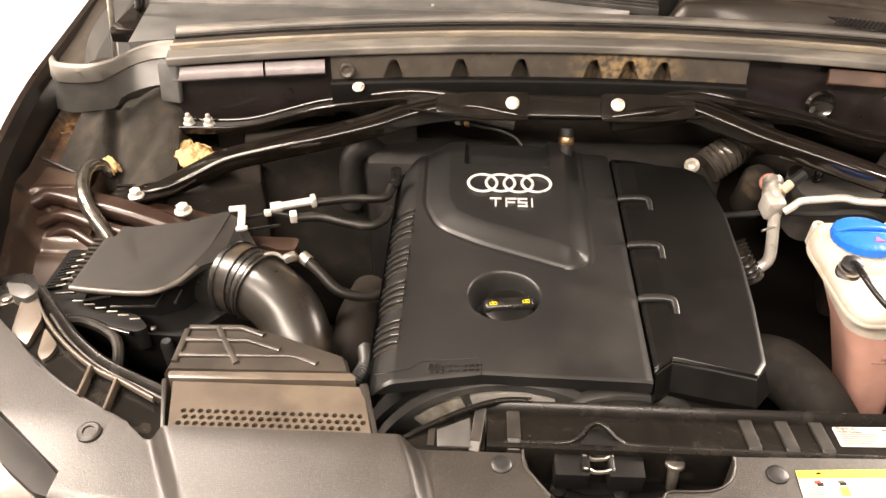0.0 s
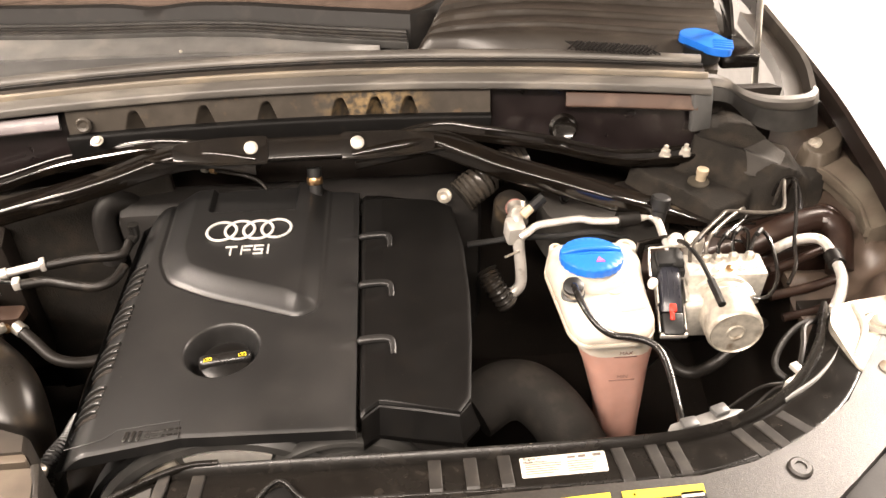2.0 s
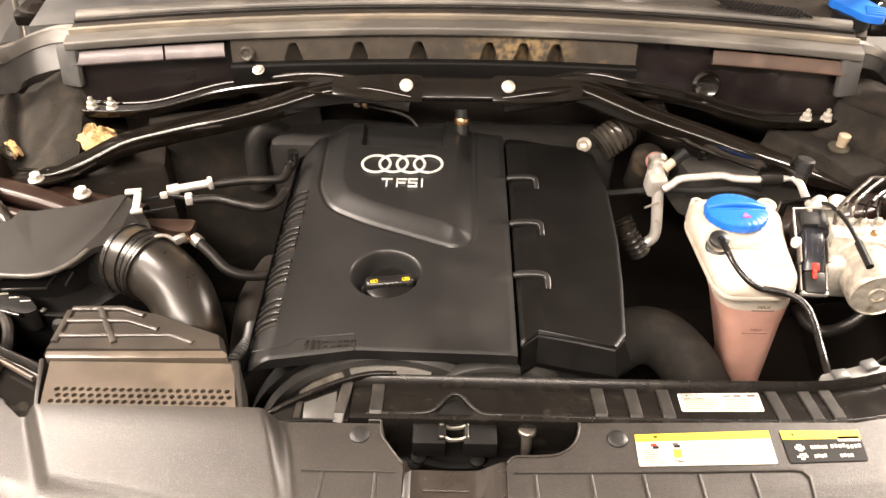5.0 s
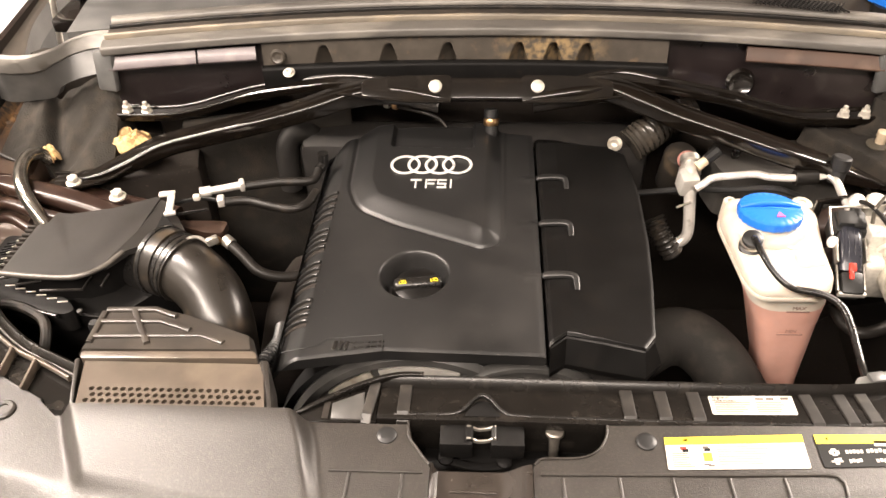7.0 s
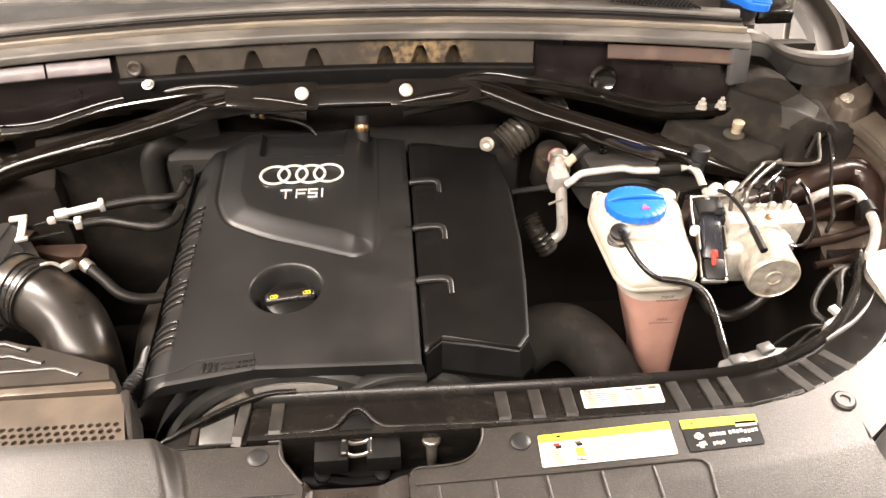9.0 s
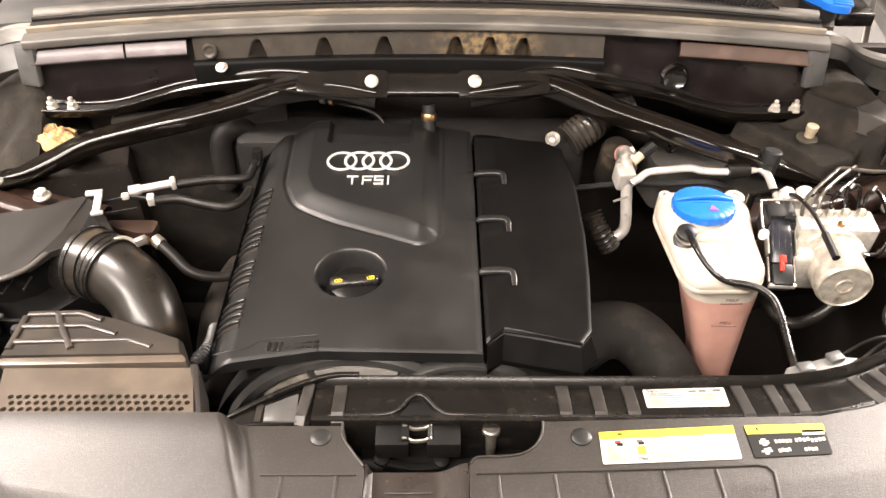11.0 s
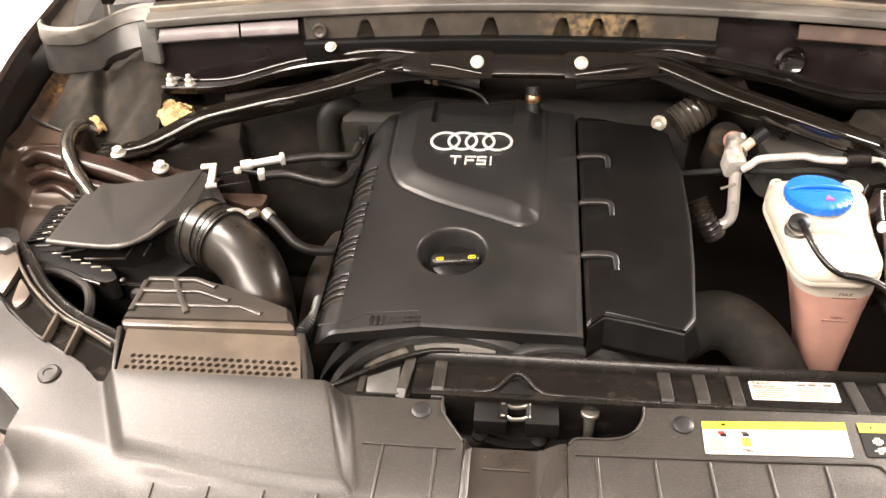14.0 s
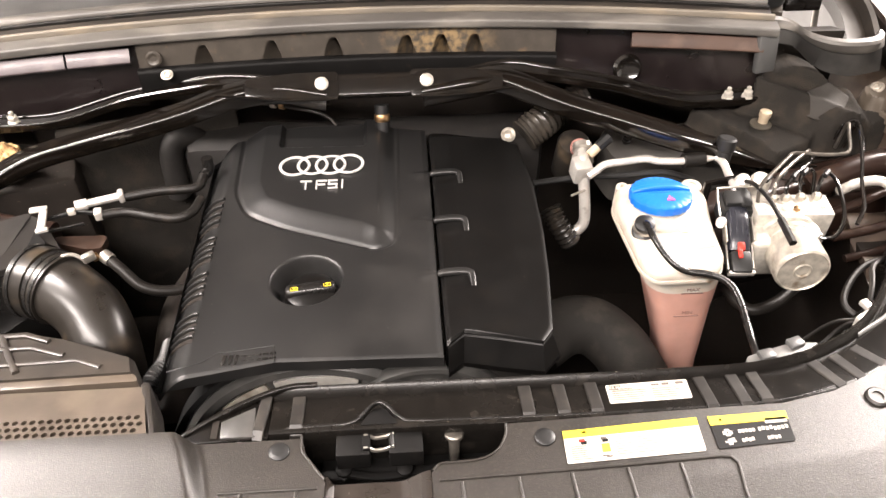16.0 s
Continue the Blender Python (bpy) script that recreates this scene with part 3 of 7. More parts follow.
def scuttle_tray():
    top = thing("scuttle_tray", "weathered grey plastic scuttle tray below the windscreen", "scuttle tray", (0, 0.8, 1.03))
    xs = np.linspace(-0.59, 0.16, 24)
    part("tray", coons([(-0.59, seal_y(-0.59) + 0.05), (-0.605, 0.768)], [(0.16, seal_y(0.16) + 0.05), (0.16, 0.730)], [(x, seal_y(x) + 0.05) for x in xs],
                       [(x if x > -0.58 else -0.605, pale_y(x)) for x in xs], 90, 40, lambda x, y, u, v: 1.060 + 0.0008 * noise.noise((x * 30, y * 30, 0)), 1.0), M_TRAY, top)
    xs = np.linspace(-0.605, 0.10, 24)
    part("pale_strip", coons([(-0.605, 0.769), (-0.605, 0.828)], [(0.10, 0.7365), (0.10, 0.7405)], [(x, pale_y(x) + 0.001) for x in xs],
                             [(x, max(pale_y(x) + 0.005, ridge_y(x) - 0.018)) for x in xs], 90, 24, lambda x, y, u, v: 1.0635 + 0.008 * sstep(0.0, 1.0, v), 1.0), M_PALE, top, "pale weathered strip")
    for dy, m in ((-0.014, M_COWL), (-0.005, M_STRAP), (0.004, M_STRAP), (0.012, M_COWL)):
        part("ridge", sweep([(x, ridge_y(x) + dy, 1.072 + 0.2 * (dy + 0.014)) for x in np.linspace(-0.605, 0.14, 40)], rrect(0, 0, 0.007, 0.012, 0.002, 2), up=(0, 0, 1), smooth=False), m, top)
    # black riser and the glossy apron above it
    loops, loops2 = [], []
    for x in np.linspace(-0.60, 0.585, 90):
        y = ridge_y(x) + 0.018
        d = 0.006 * math.exp(-((x + 0.235) / 0.04) ** 2)
        loops.append([Vector((x, y + a, b)) for a, b in ((0, 1.04), (0.0, 1.080), (0.003, 1.085), (0.012, 1.100 - d), (0.022, 1.102 - d), (0.026, 1.04))])
        loops2.append([Vector((x, y + a, b)) for a, b in ((0.020, 1.06), (0.022, 1.104 - d), (0.05, 1.118), (0.11, 1.135), (0.12, 1.06))])
    part("riser", loft(loops), M_HOSE, top, "black plastic riser")
    # apron takes the glass colour, painted reflection included
    part("apron", loft(loops2), M_GLASS, top, "glossy apron with a brown reflection in its colour")
    part("stud", lathe([(0.0025, 0), (0.0025, 0.002), (0.001, 0.003)], (-0.18, 0.746, 1.072)), M_BOLT, top)
    # raised filler side
    def h2(x, y, u, v):
        z = 1.056 + 0.034 * sstep(0.0, 0.35, v) * sstep(0.0, 0.10, u) * (1 - 0.35 * sstep(0.5, 0.9, u))
        z += (0.006 * sstep(0.42, 0.47, v) + 0.007 * sstep(0.60, 0.64, v) + 0.007 * sstep(0.78, 0.81, v)) * sstep(0.05, 0.15, u) - 0.012 * math.exp(-((x - 0.21) / 0.035) ** 2 - ((v - 0.12) / 0.10) ** 2)
        return z
    xs = np.linspace(0.13, 0.56, 10)
    part("filler_side", coons([(0.13, seal_y(0.13) + 0.05), (0.14, 0.725), (0.165, 0.765)], [(0.56, seal_y(0.56) + 0.05), (0.58, 0.71), (0.60, 0.816)], [(x, seal_y(x) + 0.05) for x in xs],
                              [(0.165, 0.765), (0.21, 0.814), (0.254, 0.838), (0.34, 0.845), (0.47, 0.844), (0.60, 0.816)], 90, 90, h2, 1.0), M_FILLER, top)
    bars = []
    for i in range(20):
        x = 0.362 + 0.0055 * i
        bars.append(block((0.0012, 0.032, 0.002), pose(x, 0.690 - 0.20 * (x - 0.27), 1.0925 - 0.03 * (x - 0.27), 0, 0, 25), 0))
        bars.append(block((0.0012, 0.032, 0.002), pose(x, 0.690 - 0.20 * (x - 0.27), 1.0925 - 0.03 * (x - 0.27), 0, 0, -35), 0))
    part("intake_mesh", join(*bars), M_BLACK, top, "black intake mesh")
    return top


scuttle_tray()


def windscreen():
    top = thing("windscreen", "dark sloping windscreen glass above the scuttle", "windscreen", (0, 0.95, 1.1))
    part("pane", coons([(-0.70, 0.86), (-0.62, 1.55)], [(0.70, 0.86), (0.62, 1.55)], [(-0.7, 0.86), (0, 0.90), (0.7, 0.86)],
                       [(-0.62, 1.55), (0, 1.62), (0.62, 1.55)], 30, 20, lambda x, y, u, v: 1.118 + 0.42 * v - 0.03 * (x / 0.7) ** 2), M_GLASS, top)
    return top


windscreen()


def wiper(x0, x1, y, label):
    top = thing("wiper", label, "wiper", (x0, y, 1.14), "windscreen wipers")
    part("arm", sweep([(x0, y, 1.125), (x0 * 0.7 + x1 * 0.3, y + 0.012, 1.145), (x1, y + 0.05, 1.165)], rrect(0, 0, 0.018, 0.012, 0.004, 3), up=(0, 0, 1), scales=[1.5, 1, 0.7]), M_GLOSS, top)
    part("blade", sweep([(x0 - 0.1 * (x1 - x0), y + 0.02, 1.16), (x1 + 0.08 * (x1 - x0), y + 0.07, 1.175)], rrect(0, 0, 0.008, 0.016, 0.003, 3), smooth=False, up=(0, 0, 1)), M_RUBBER, top)
    part("pivot_cap", lathe([(0.022, 0), (0.022, 0.012), (0.016, 0.018)], (x0, y, 1.112)), M_BLACK, top)


wiper(0.13, -0.42, 0.83, "black wiper arm resting on the windscreen")


def side_wing(s, label):
    """Plastic end piece between scuttle and fender."""
    top = thing("scuttle_end_trim", label, "trim", (s * 0.6, 0.58, 1.0), "scuttle end trims")
    if s > 0:
        crest = [(0.516, 0.612, 1.062), (0.545, 0.612, 1.060), (0.562, 0.602, 1.058), (0.573, 0.576, 1.056), (0.594, 0.559, 1.055), (0.625, 0.552, 1.055), (0.655, 0.556, 1.056), (0.668, 0.570, 1.058)]
        foot = [(0.516, 0.604, 1.030), (0.540, 0.606, 1.030), (0.566, 0.606, 1.026), (0.582, 0.600, 1.016), (0.597, 0.587, 1.004), (0.612, 0.575, 1.000), (0.640, 0.567, 0.998), (0.684, 0.575, 1.000)]
    else:
        crest = [(-0.516, 0.630, 1.062), (-0.552, 0.628, 1.060), (-0.577, 0.612, 1.058), (-0.594, 0.588, 1.056), (-0.615, 0.569, 1.056), (-0.642, 0.565, 1.056), (-0.668, 0.570, 1.057), (-0.680, 0.586, 1.058)]
        foot = [(-0.516, 0.598, 1.018), (-0.540, 0.597, 1.018), (-0.572, 0.592, 1.012), (-0.594, 0.584, 1.004), (-0.606, 0.581, 0.990), (-0.632, 0.575, 0.988), (-0.665, 0.573, 0.986), (-0.690, 0.585, 0.985)]
    crest, foot = smooth_path(crest, 6), smooth_path(foot, 6)
    loops, band = [], []
    for c, f in zip(crest, foot):
        lip = c.lerp(f, 0.36) + Vector((0, 0.002, 0))
        back = Vector((0, 1, 0)) if abs(c.x) < 0.55 else Vector((-s * 0.25, 1, 0)).normalized()
        loops.append([f, lip, c + Vector((0, 0.004, -0.002)), c + back * 0.010 + Vector((0, 0, 0.001)), c + back * 0.013 + Vector((0, 0, -0.004)), f + back * 0.012])
        band.append([lip + Vector((0, -0.0012, 0)), lip.lerp(c, 0.12) + Vector((0, -0.0035, 0)), c + Vector((0, -0.001, -0.004)), c + Vector((0, 0.001, 0)), c + back * 0.008 + Vector((0, 0, 0.0022)), lip + Vector((0, 0.004, 0))])
    part("body", loft(loops), M_COWL, top)
    part("bead", loft(band), M_SEAL, top, "pale worn upper band")
    part("end_tab", block((0.030, 0.012, 0.056), pose(s * 0.521, 0.583, 1.030, -10, 0, 14 * s), 0.004), M_TRAY, top, "folded end tab")
    single("scuttle_end_wall", prism([(s * a, b) for a, b in ((0.495, 0.640), (0.500, 0.652), (0.64, 0.652), (0.655, 0.636))], 0.86, 1.030, 0.002), M_PIT, "shade-black wall closing the scuttle end", "wall", kind="structure")
    strut = thing("gas_strut", "thin steel gas strut holding the bonnet", "gas strut", (s * 0.66, 0.735, 1.0), "bonnet gas struts")
    part("rod", tube([(s * 0.664, 0.735, 0.98), (s * 0.625, 0.72, 1.18)], 0.0045, 12, smooth=False), M_STEEL, strut)
    part("cylinder", tube([(s * 0.625, 0.72, 1.18), (s * 0.56, 0.60, 1.55)], 0.009, 14, smooth=False), M_GLOSS, strut)
    ledge = thing("drain_channel", "grey painted drain channel behind the scuttle trim", "channel", (s * 0.68, 0.7, 0.95), "drain channels")
    part("channel", sweep([(s * 0.672, 0.612, 1.028), (s * 0.700, 0.72, 1.035), (s * 0.712, 0.9, 1.04)], [(-0.02, -0.03), (0.02, -0.03), (0.02, 0.004), (0.012, 0.004), (0.008, -0.012), (-0.008, -0.012), (-0.02, -0.008)], 6, up=(0, 0, 1)), M_FILLER, ledge)


side_wing(-1, "weathered grey plastic trim closing the scuttle")
side_wing(1, "weathered grey plastic trim beside the washer filler")


def washer_cap():
    top = thing("washer_filler_cap", "bright blue washer filler flap on the scuttle", "cap", (0.545, 0.67, 1.07))
    out = rounded([(0.512, 0.692), (0.53, 0.712), (0.558, 0.706), (0.580, 0.655), (0.568, 0.630), (0.545, 0.638)], 0.014)
    part("flap", prism(out, 1.080, 1.090, 0.004, 3), M_BLUE, top)
    part("neck", lathe([(0.026, 0), (0.026, 0.02)], (0.545, 0.675, 1.061)), M_BLACK, top)
    for k in range(4):
        part("grip", block((0.026, 0.003, 0.004), pose(0.560 + 0.002 * k, 0.640 + 0.007 * k, 1.0905, 0, 0, -18), 0.001), M_BLUE, top)


washer_cap()


def bonnet():
    # stands out of view; placed to block and reflect the lamps
    top = thing("bonnet", "open brown bonnet above the view, shaping the light", "bonnet", (0, 0.93, 1.15))
    def sheet(dz, inset, k0=0):
        loops = []
        for k in range(k0, 13):
            f = k / 12
            y, z = 0.93 - 0.69 * f, 1.215 + 0.95 * f + 0.05 * math.sin(f * 3.1) + dz
            loops.append([Vector((x * (0.78 - 0.1 * f * f - inset), y + 0.10 * (1 - x * x) * f * 0.5, z + 0.03 * (1 - x * x))) for x in np.linspace(-1, 1, 15)])
            loops[-1][0].z -= 0.05
            loops[-1][-1].z -= 0.05
        return loft(loops, False, False)
    part("skin", sheet(0.02, 0), M_PAINT, top)
    # added bounce sheet; starts a third up to keep lower reflections dark
    part("liner", sheet(0.0, 0.03, 4), M_LINER, top, "grey-brown sheet added under the bonnet to bounce light")
    for s in (-1, 1):
        hinge = part("hinge", prism([(s * 0.59, 0.70), (s * 0.645, 0.70), (s * 0.64, 0.9), (s * 0.595, 0.9)], 1.03, 1.05, 0.004), M_GLOSS, top, "black folded steel hinge")
        part("hinge_arm", sweep([(s * 0.62, 0.76, 1.05), (s * 0.62, 0.80, 1.09), (s * 0.61, 0.87, 1.14)], rrect(0, 0, 0.006, 0.03, 0.002, 2), up=(0, 0, 1)), M_GLOSS, hinge)


bonnet()


# ---- strut brace ----
def strut_brace():
    top = thing("strut_brace", "gloss black steel strut brace across the engine bay", "strut brace", (0, 0.55, 1.0))
    tube_sec = rrect(0, -0.002, 0.031, 0.023, 0.0050, 4)
    # pressed channel with two raised edges
    chan = [(-0.0135, -0.006), (0.0135, -0.006), (0.0145, -0.001), (0.0140, 0.0035), (0.0120, 0.0048), (0.0098, 0.0036), (0.0085, 0.0012),
            (-0.0085, 0.0012), (-0.0098, 0.0036), (-0.0120, 0.0048), (-0.0140, 0.0035), (-0.0145, -0.001)]
    front = {1: [(0.060, 0.557, 1.006), (0.125, 0.561, 1.014), (0.166, 0.565, 1.014), (0.215, 0.536, 1.008), (0.250, 0.516, 1.002), (0.318, 0.489, 0.991), (0.384, 0.468, 0.977), (0.440, 0.462, 0.960), (0.476, 0.461, 0.946), (0.515, 0.463, 0.930)],
             -1: [(-0.060, 0.557, 1.006), (-0.125, 0.565, 1.013), (-0.186, 0.560, 1.007), (-0.245, 0.539, 0.997), (-0.305, 0.524, 0.987), (-0.382, 0.516, 0.971), (-0.443, 0.509, 0.956), (-0.488, 0.488, 0.942), (-0.520, 0.466, 0.938), (-0.545, 0.456, 0.9385)]}
    rear = {1: [(0.10, 0.570, 1.010), (0.170, 0.588, 1.018), (0.225, 0.582, 1.013), (0.287, 0.577, 1.003), (0.331, 0.575, 0.993), (0.370, 0.572, 0.982), (0.415, 0.572, 0.971), (0.455, 0.573, 0.968), (0.525, 0.580, 0.967)],
            -1: [(-0.10, 0.570, 1.010), (-0.190, 0.586, 1.013), (-0.255, 0.594, 1.003), (-0.324, 0.598, 0.990), (-0.372, 0.592, 0.979), (-0.413, 0.583, 0.971), (-0.455, 0.578, 0.968), (-0.530, 0.579, 0.967)]}
    for s in (-1, 1):
        part("front_arm", sweep(front[s], tube_sec, 8, up=(0, 0, 1), scales=[1.25, 1.2, 1.1, 1.0, 1.0, 1.0, 1.0, 0.92, 0.62, 0.25]), M_BRACE, top)
        part("rear_arm", sweep(rear[s], chan, 8, up=(0, 0, 1), scales=[1.1, 1.05, 1.0, 1.0, 1.0, 1.0, 1.0, 1.05]), M_BRACE, top, "pressed channel with raised edges")
        z = 0.9385 if s < 0 else 0.921
        part("foot", prism(rounded([(s * 0.500, 0.488), (s * 0.498, 0.458), (s * 0.550, 0.428), (s * 0.580, 0.440), (s * 0.572, 0.468)], 0.010), z - 0.004, z, 0.0015), M_BRACE, top)
        part("foot_rim", tube([(s * 0.470, 0.500, z + 0.014), (s * 0.500, 0.482, z + 0.003), (s * 0.530, 0.470, z + 0.001), (s * 0.575, 0.468, z + 0.001)], 0.0026, 10, 6), M_BRACE, top)
        part("foot_rim", tube([(s * 0.470, 0.472, z + 0.010), (s * 0.497, 0.456, z + 0.002), (s * 0.520, 0.443, z + 0.001), (s * 0.552, 0.430, z + 0.001)], 0.0022, 10, 6), M_BRACE, top)
        # slanted end plate under its bolt
        tilt = pose(0, 0.5495, 1.0235, 42, 0, 0)
        bm = prism(rounded([(s * 0.046, -0.0185), (s * 0.110, -0.0175), (s * 0.165, -0.012), (s * 0.165, 0.010), (s * 0.112, 0.0165), (s * 0.046, 0.0175)], 0.005), -0.0035, 0.0, 0.0012, 3)
        bm.transform(tilt)
        part("bracket", bm, M_BRACE, top, "slanted end plate")
        part("bracket_lip", tube([tilt @ Vector((s * x, y, -0.001)) for x, y in ((0.047, -0.0185), (0.108, -0.0178), (0.165, -0.012), (0.20, -0.008))], 0.0020, 10, 6), M_BRACE, top)
        for x, y in ((0.478, 0.569), (0.506, 0.570)):
            y += 0.006 if s < 0 else 0
            part("nut", join(lathe([(0.0085, 0), (0.0085, 0.002), (0.0065, 0.003), (0.0065, 0.009), (0.005, 0.01)], (s * x, y, 0.970), n=6), lathe([(0.0032, 0.009), (0.0032, 0.0155), (0.002, 0.0165)], (s * x, y, 0.970), n=10)), M_BOLT, top, "pale plated nut on its stud")
        part("bolt", lathe([(0.0088, 0), (0.0088, 0.001), (0.0078, 0.0020), (0.0055, 0.0028), (0.003, 0.0032), (0.001, 0.0033)], (s * 0.067, 0.5500, 1.0255), (0, -0.669, 0.743)), M_BOLT, top, "pale plated flange bolt")
    bm = sweep([(-0.13, 0, 0), (0, 0, 0), (0.13, 0, 0)], rrect(0, -0.0075, 0.030, 0.014, 0.0030, 3), up=(0, 0, 1))
    bm.transform(pose(0, 0.5505, 1.0225, 42, 0, 0))
    part("bridge", bm, M_BRACE, top)
    return top


strut_brace()


# ---- suspension towers with felt mats ----
def felt_mat(s, label):
    top = thing("strut_tower_mat", label, "insulation mat", (s * 0.55, 0.55, 0.9), "strut tower mats")
    if s > 0:
        outline = [(0.516, 0.470), (0.545, 0.478), (0.564, 0.485), (0.576, 0.499), (0.584, 0.493), (0.592, 0.490), (0.609, 0.493), (0.622, 0.489), (0.640, 0.493), (0.676, 0.503), (0.662, 0.519), (0.630, 0.534), (0.610, 0.555),
                   (0.603, 0.600), (0.592, 0.626), (0.576, 0.634), (0.560, 0.632), (0.537, 0.616), (0.521, 0.592), (0.513, 0.570), (0.486, 0.573), (0.433, 0.580), (0.466, 0.530)]

        def h(x, y, u=0, v=0):
            z = 0.953 + 0.033 * sstep(1.062, 1.104, x + y) + 0.011 * sstep(1.10, 1.19, x + y) - 0.026 * sstep(0.622, 0.650, x) - 0.003 * math.exp(-((x + y - 1.060) / 0.010) ** 2)
            z += 0.004 * math.exp(-((x + y - 1.104) / 0.008) ** 2) - 0.008 * sstep(0.495, 0.470, y) * sstep(0.585, 0.56, x)
            return z + 0.004 * noise.noise((x * 16, y * 16, 2.3)) + 0.0018 * noise.noise((x * 60, y * 60, 1.1))
    else:
        left, right = [(-0.660, 0.490), (-0.664, 0.525), (-0.652, 0.570), (-0.640, 0.600)], [(-0.506, 0.490), (-0.514, 0.55), (-0.514, 0.60)]
        front = [(-0.660, 0.490), (-0.628, 0.476), (-0.612, 0.492), (-0.596, 0.486), (-0.580, 0.472), (-0.545, 0.464), (-0.506, 0.490)]
        rear = [(-0.640, 0.600), (-0.616, 0.600), (-0.595, 0.618), (-0.560, 0.626), (-0.522, 0.612), (-0.514, 0.60)]

        def h(x, y, u=0, v=0):
            z = 0.941 + 0.058 * sstep(0.485, 0.612, y) * math.exp(-((x + 0.552) / 0.052) ** 4) + 0.012 * sstep(-0.600, -0.622, x) + 0.036 * sstep(0.490, 0.580, y) * math.exp(-((x + 0.632) / 0.034) ** 4)
            z -= 0.015 * math.exp(-((x + 0.600 + 0.25 * (y - 0.55)) / 0.009) ** 2) + 0.007 * math.exp(-((x + 0.545 - 0.35 * (y - 0.55)) / 0.012) ** 2) * sstep(0.60, 0.54, y)
            return z + 0.012 * noise.noise((x * 24, y * 9, 5.1)) + 0.0022 * noise.noise((x * 60, y * 60, 7.7))
    sheet = pad(rounded(outline, 0.006), h, 0.925) if s > 0 else coons(left, right, front, rear, 70, 70, h, 0.90)
    part("mat", sheet, M_FELT, top, angle=60)
    if s > 0:
        part("patch", pad(rounded([(0.572, 0.511), (0.605, 0.504), (0.620, 0.523), (0.606, 0.555), (0.572, 0.543)], 0.005), lambda x, y: h(x, y) + 0.0016, 0.972, 0.0015, 0.003), M_PATCH, top, "pale grey felt patch", angle=80)
    single("strut_tower", prism([(s * a, b) for a, b in ((0.40, 0.52), (0.52, 0.478), (0.665, 0.505), (0.66, 0.60), (0.58, 0.628), (0.42, 0.60))], 0.70, 0.915, 0.01), M_PIT, "shade-black suspension tower below its felt mat", "suspension tower", kind="structure")
    return top


felt_mat(-1, "torn dark felt mat over the suspension tower")
felt_mat(1, "dark felt mat over the suspension tower")


def foam_patch(at, rx, ry, turn, seed):
    """A ragged torn patch of foam, crumbled over its whole face."""
    loops = []
    n = 90
    for k in range(27):
        f = 1 - k / 26.5
        lp = []
        for i in range(n):
            a = 2 * math.pi * i / n
            r = f * (1 + 0.55 * noise.noise((math.cos(a) * 1.7, math.sin(a) * 1.7, seed)) + 0.28 * noise.noise((math.cos(a) * 5, math.sin(a) * 5, seed + 2)))
            x, y = rx * r * math.cos(a), ry * r * math.sin(a)
            c, q = math.cos(turn), math.sin(turn)
            p = Vector((at[0] + x * c - y * q, at[1] + x * q + y * c, 0))
            z = at[2] - 0.006 * f * f + 0.007 * noise.noise((p.x * 60, p.y * 60, seed)) + 0.004 * noise.noise((p.x * 170, p.y * 170, seed + 4)) + 0.0022 * noise.noise((p.x * 420, p.y * 420, seed + 7))
            lp.append(Vector((p.x, p.y, z - (0.006 if k == 0 else 0))))
        loops.append(lp)
    single("foam_patch", loft(loops), M_FOAM, "crumbling yellow foam showing through torn felt", "foam", "foam patches", angle=85)


foam_patch((-0.493, 0.538, 0.955), 0.038, 0.022, -0.5, 3)
foam_patch((-0.597, 0.503, 0.956), 0.023, 0.009, -0.7, 8)

for at, r in (((-0.543, 0.448, 0.9385), 0.0100), ((-0.476, 0.424, 0.934), 0.0108)):
    single("flange_bolt", join(lathe([(r, 0), (r, 0.002), (r * 0.7, 0.0035)], at, n=20), lathe([(r * 0.72, 0.003), (r * 0.72, 0.009), (r * 0.55, 0.0105), (r * 0.2, 0.0105)], at, n=6)), M_BOLT, "pale plated flange bolt on the brown chassis", "bolt", "chassis bolts")


def wing_flange():
    top = thing("wing_flange", "glossy brown pressed folds on the inner wing", "body flange", (-0.62, 0.41, 0.93))
    part("upper_fold", sweep([(-0.672, 0.428, 0.945), (-0.645, 0.438, 0.951), (-0.599, 0.428, 0.949), (-0.539, 0.418, 0.940), (-0.470, 0.404, 0.925)], rrect(0, -0.006, 0.030, 0.020, 0.008, 4), 8, up=(0, 0, 1)), M_LEG, top)
    part("middle_fold", sweep([(-0.660, 0.405, 0.925), (-0.624, 0.412, 0.936), (-0.575, 0.398, 0.932), (-0.512, 0.385, 0.922), (-0.46, 0.38, 0.91)], rrect(0, -0.004, 0.016, 0.014, 0.006, 4), 8, up=(0, 0, 1)), M_LEG, top)
    part("lower_fold", sweep([(-0.655, 0.388, 0.908), (-0.618, 0.398, 0.921), (-0.578, 0.380, 0.915), (-0.53, 0.365, 0.90)], rrect(0, -0.003, 0.012, 0.012, 0.005, 4), 8, up=(0, 0, 1)), M_LEG, top)
    part("seam", tube([(-0.690, 0.500, 0.962), (-0.655, 0.486, 0.957), (-0.629, 0.478, 0.952), (-0.612, 0.482, 0.950)], 0.0022, 8, 6), M_RUBBER, top, "black sealing seam")


wing_flange()


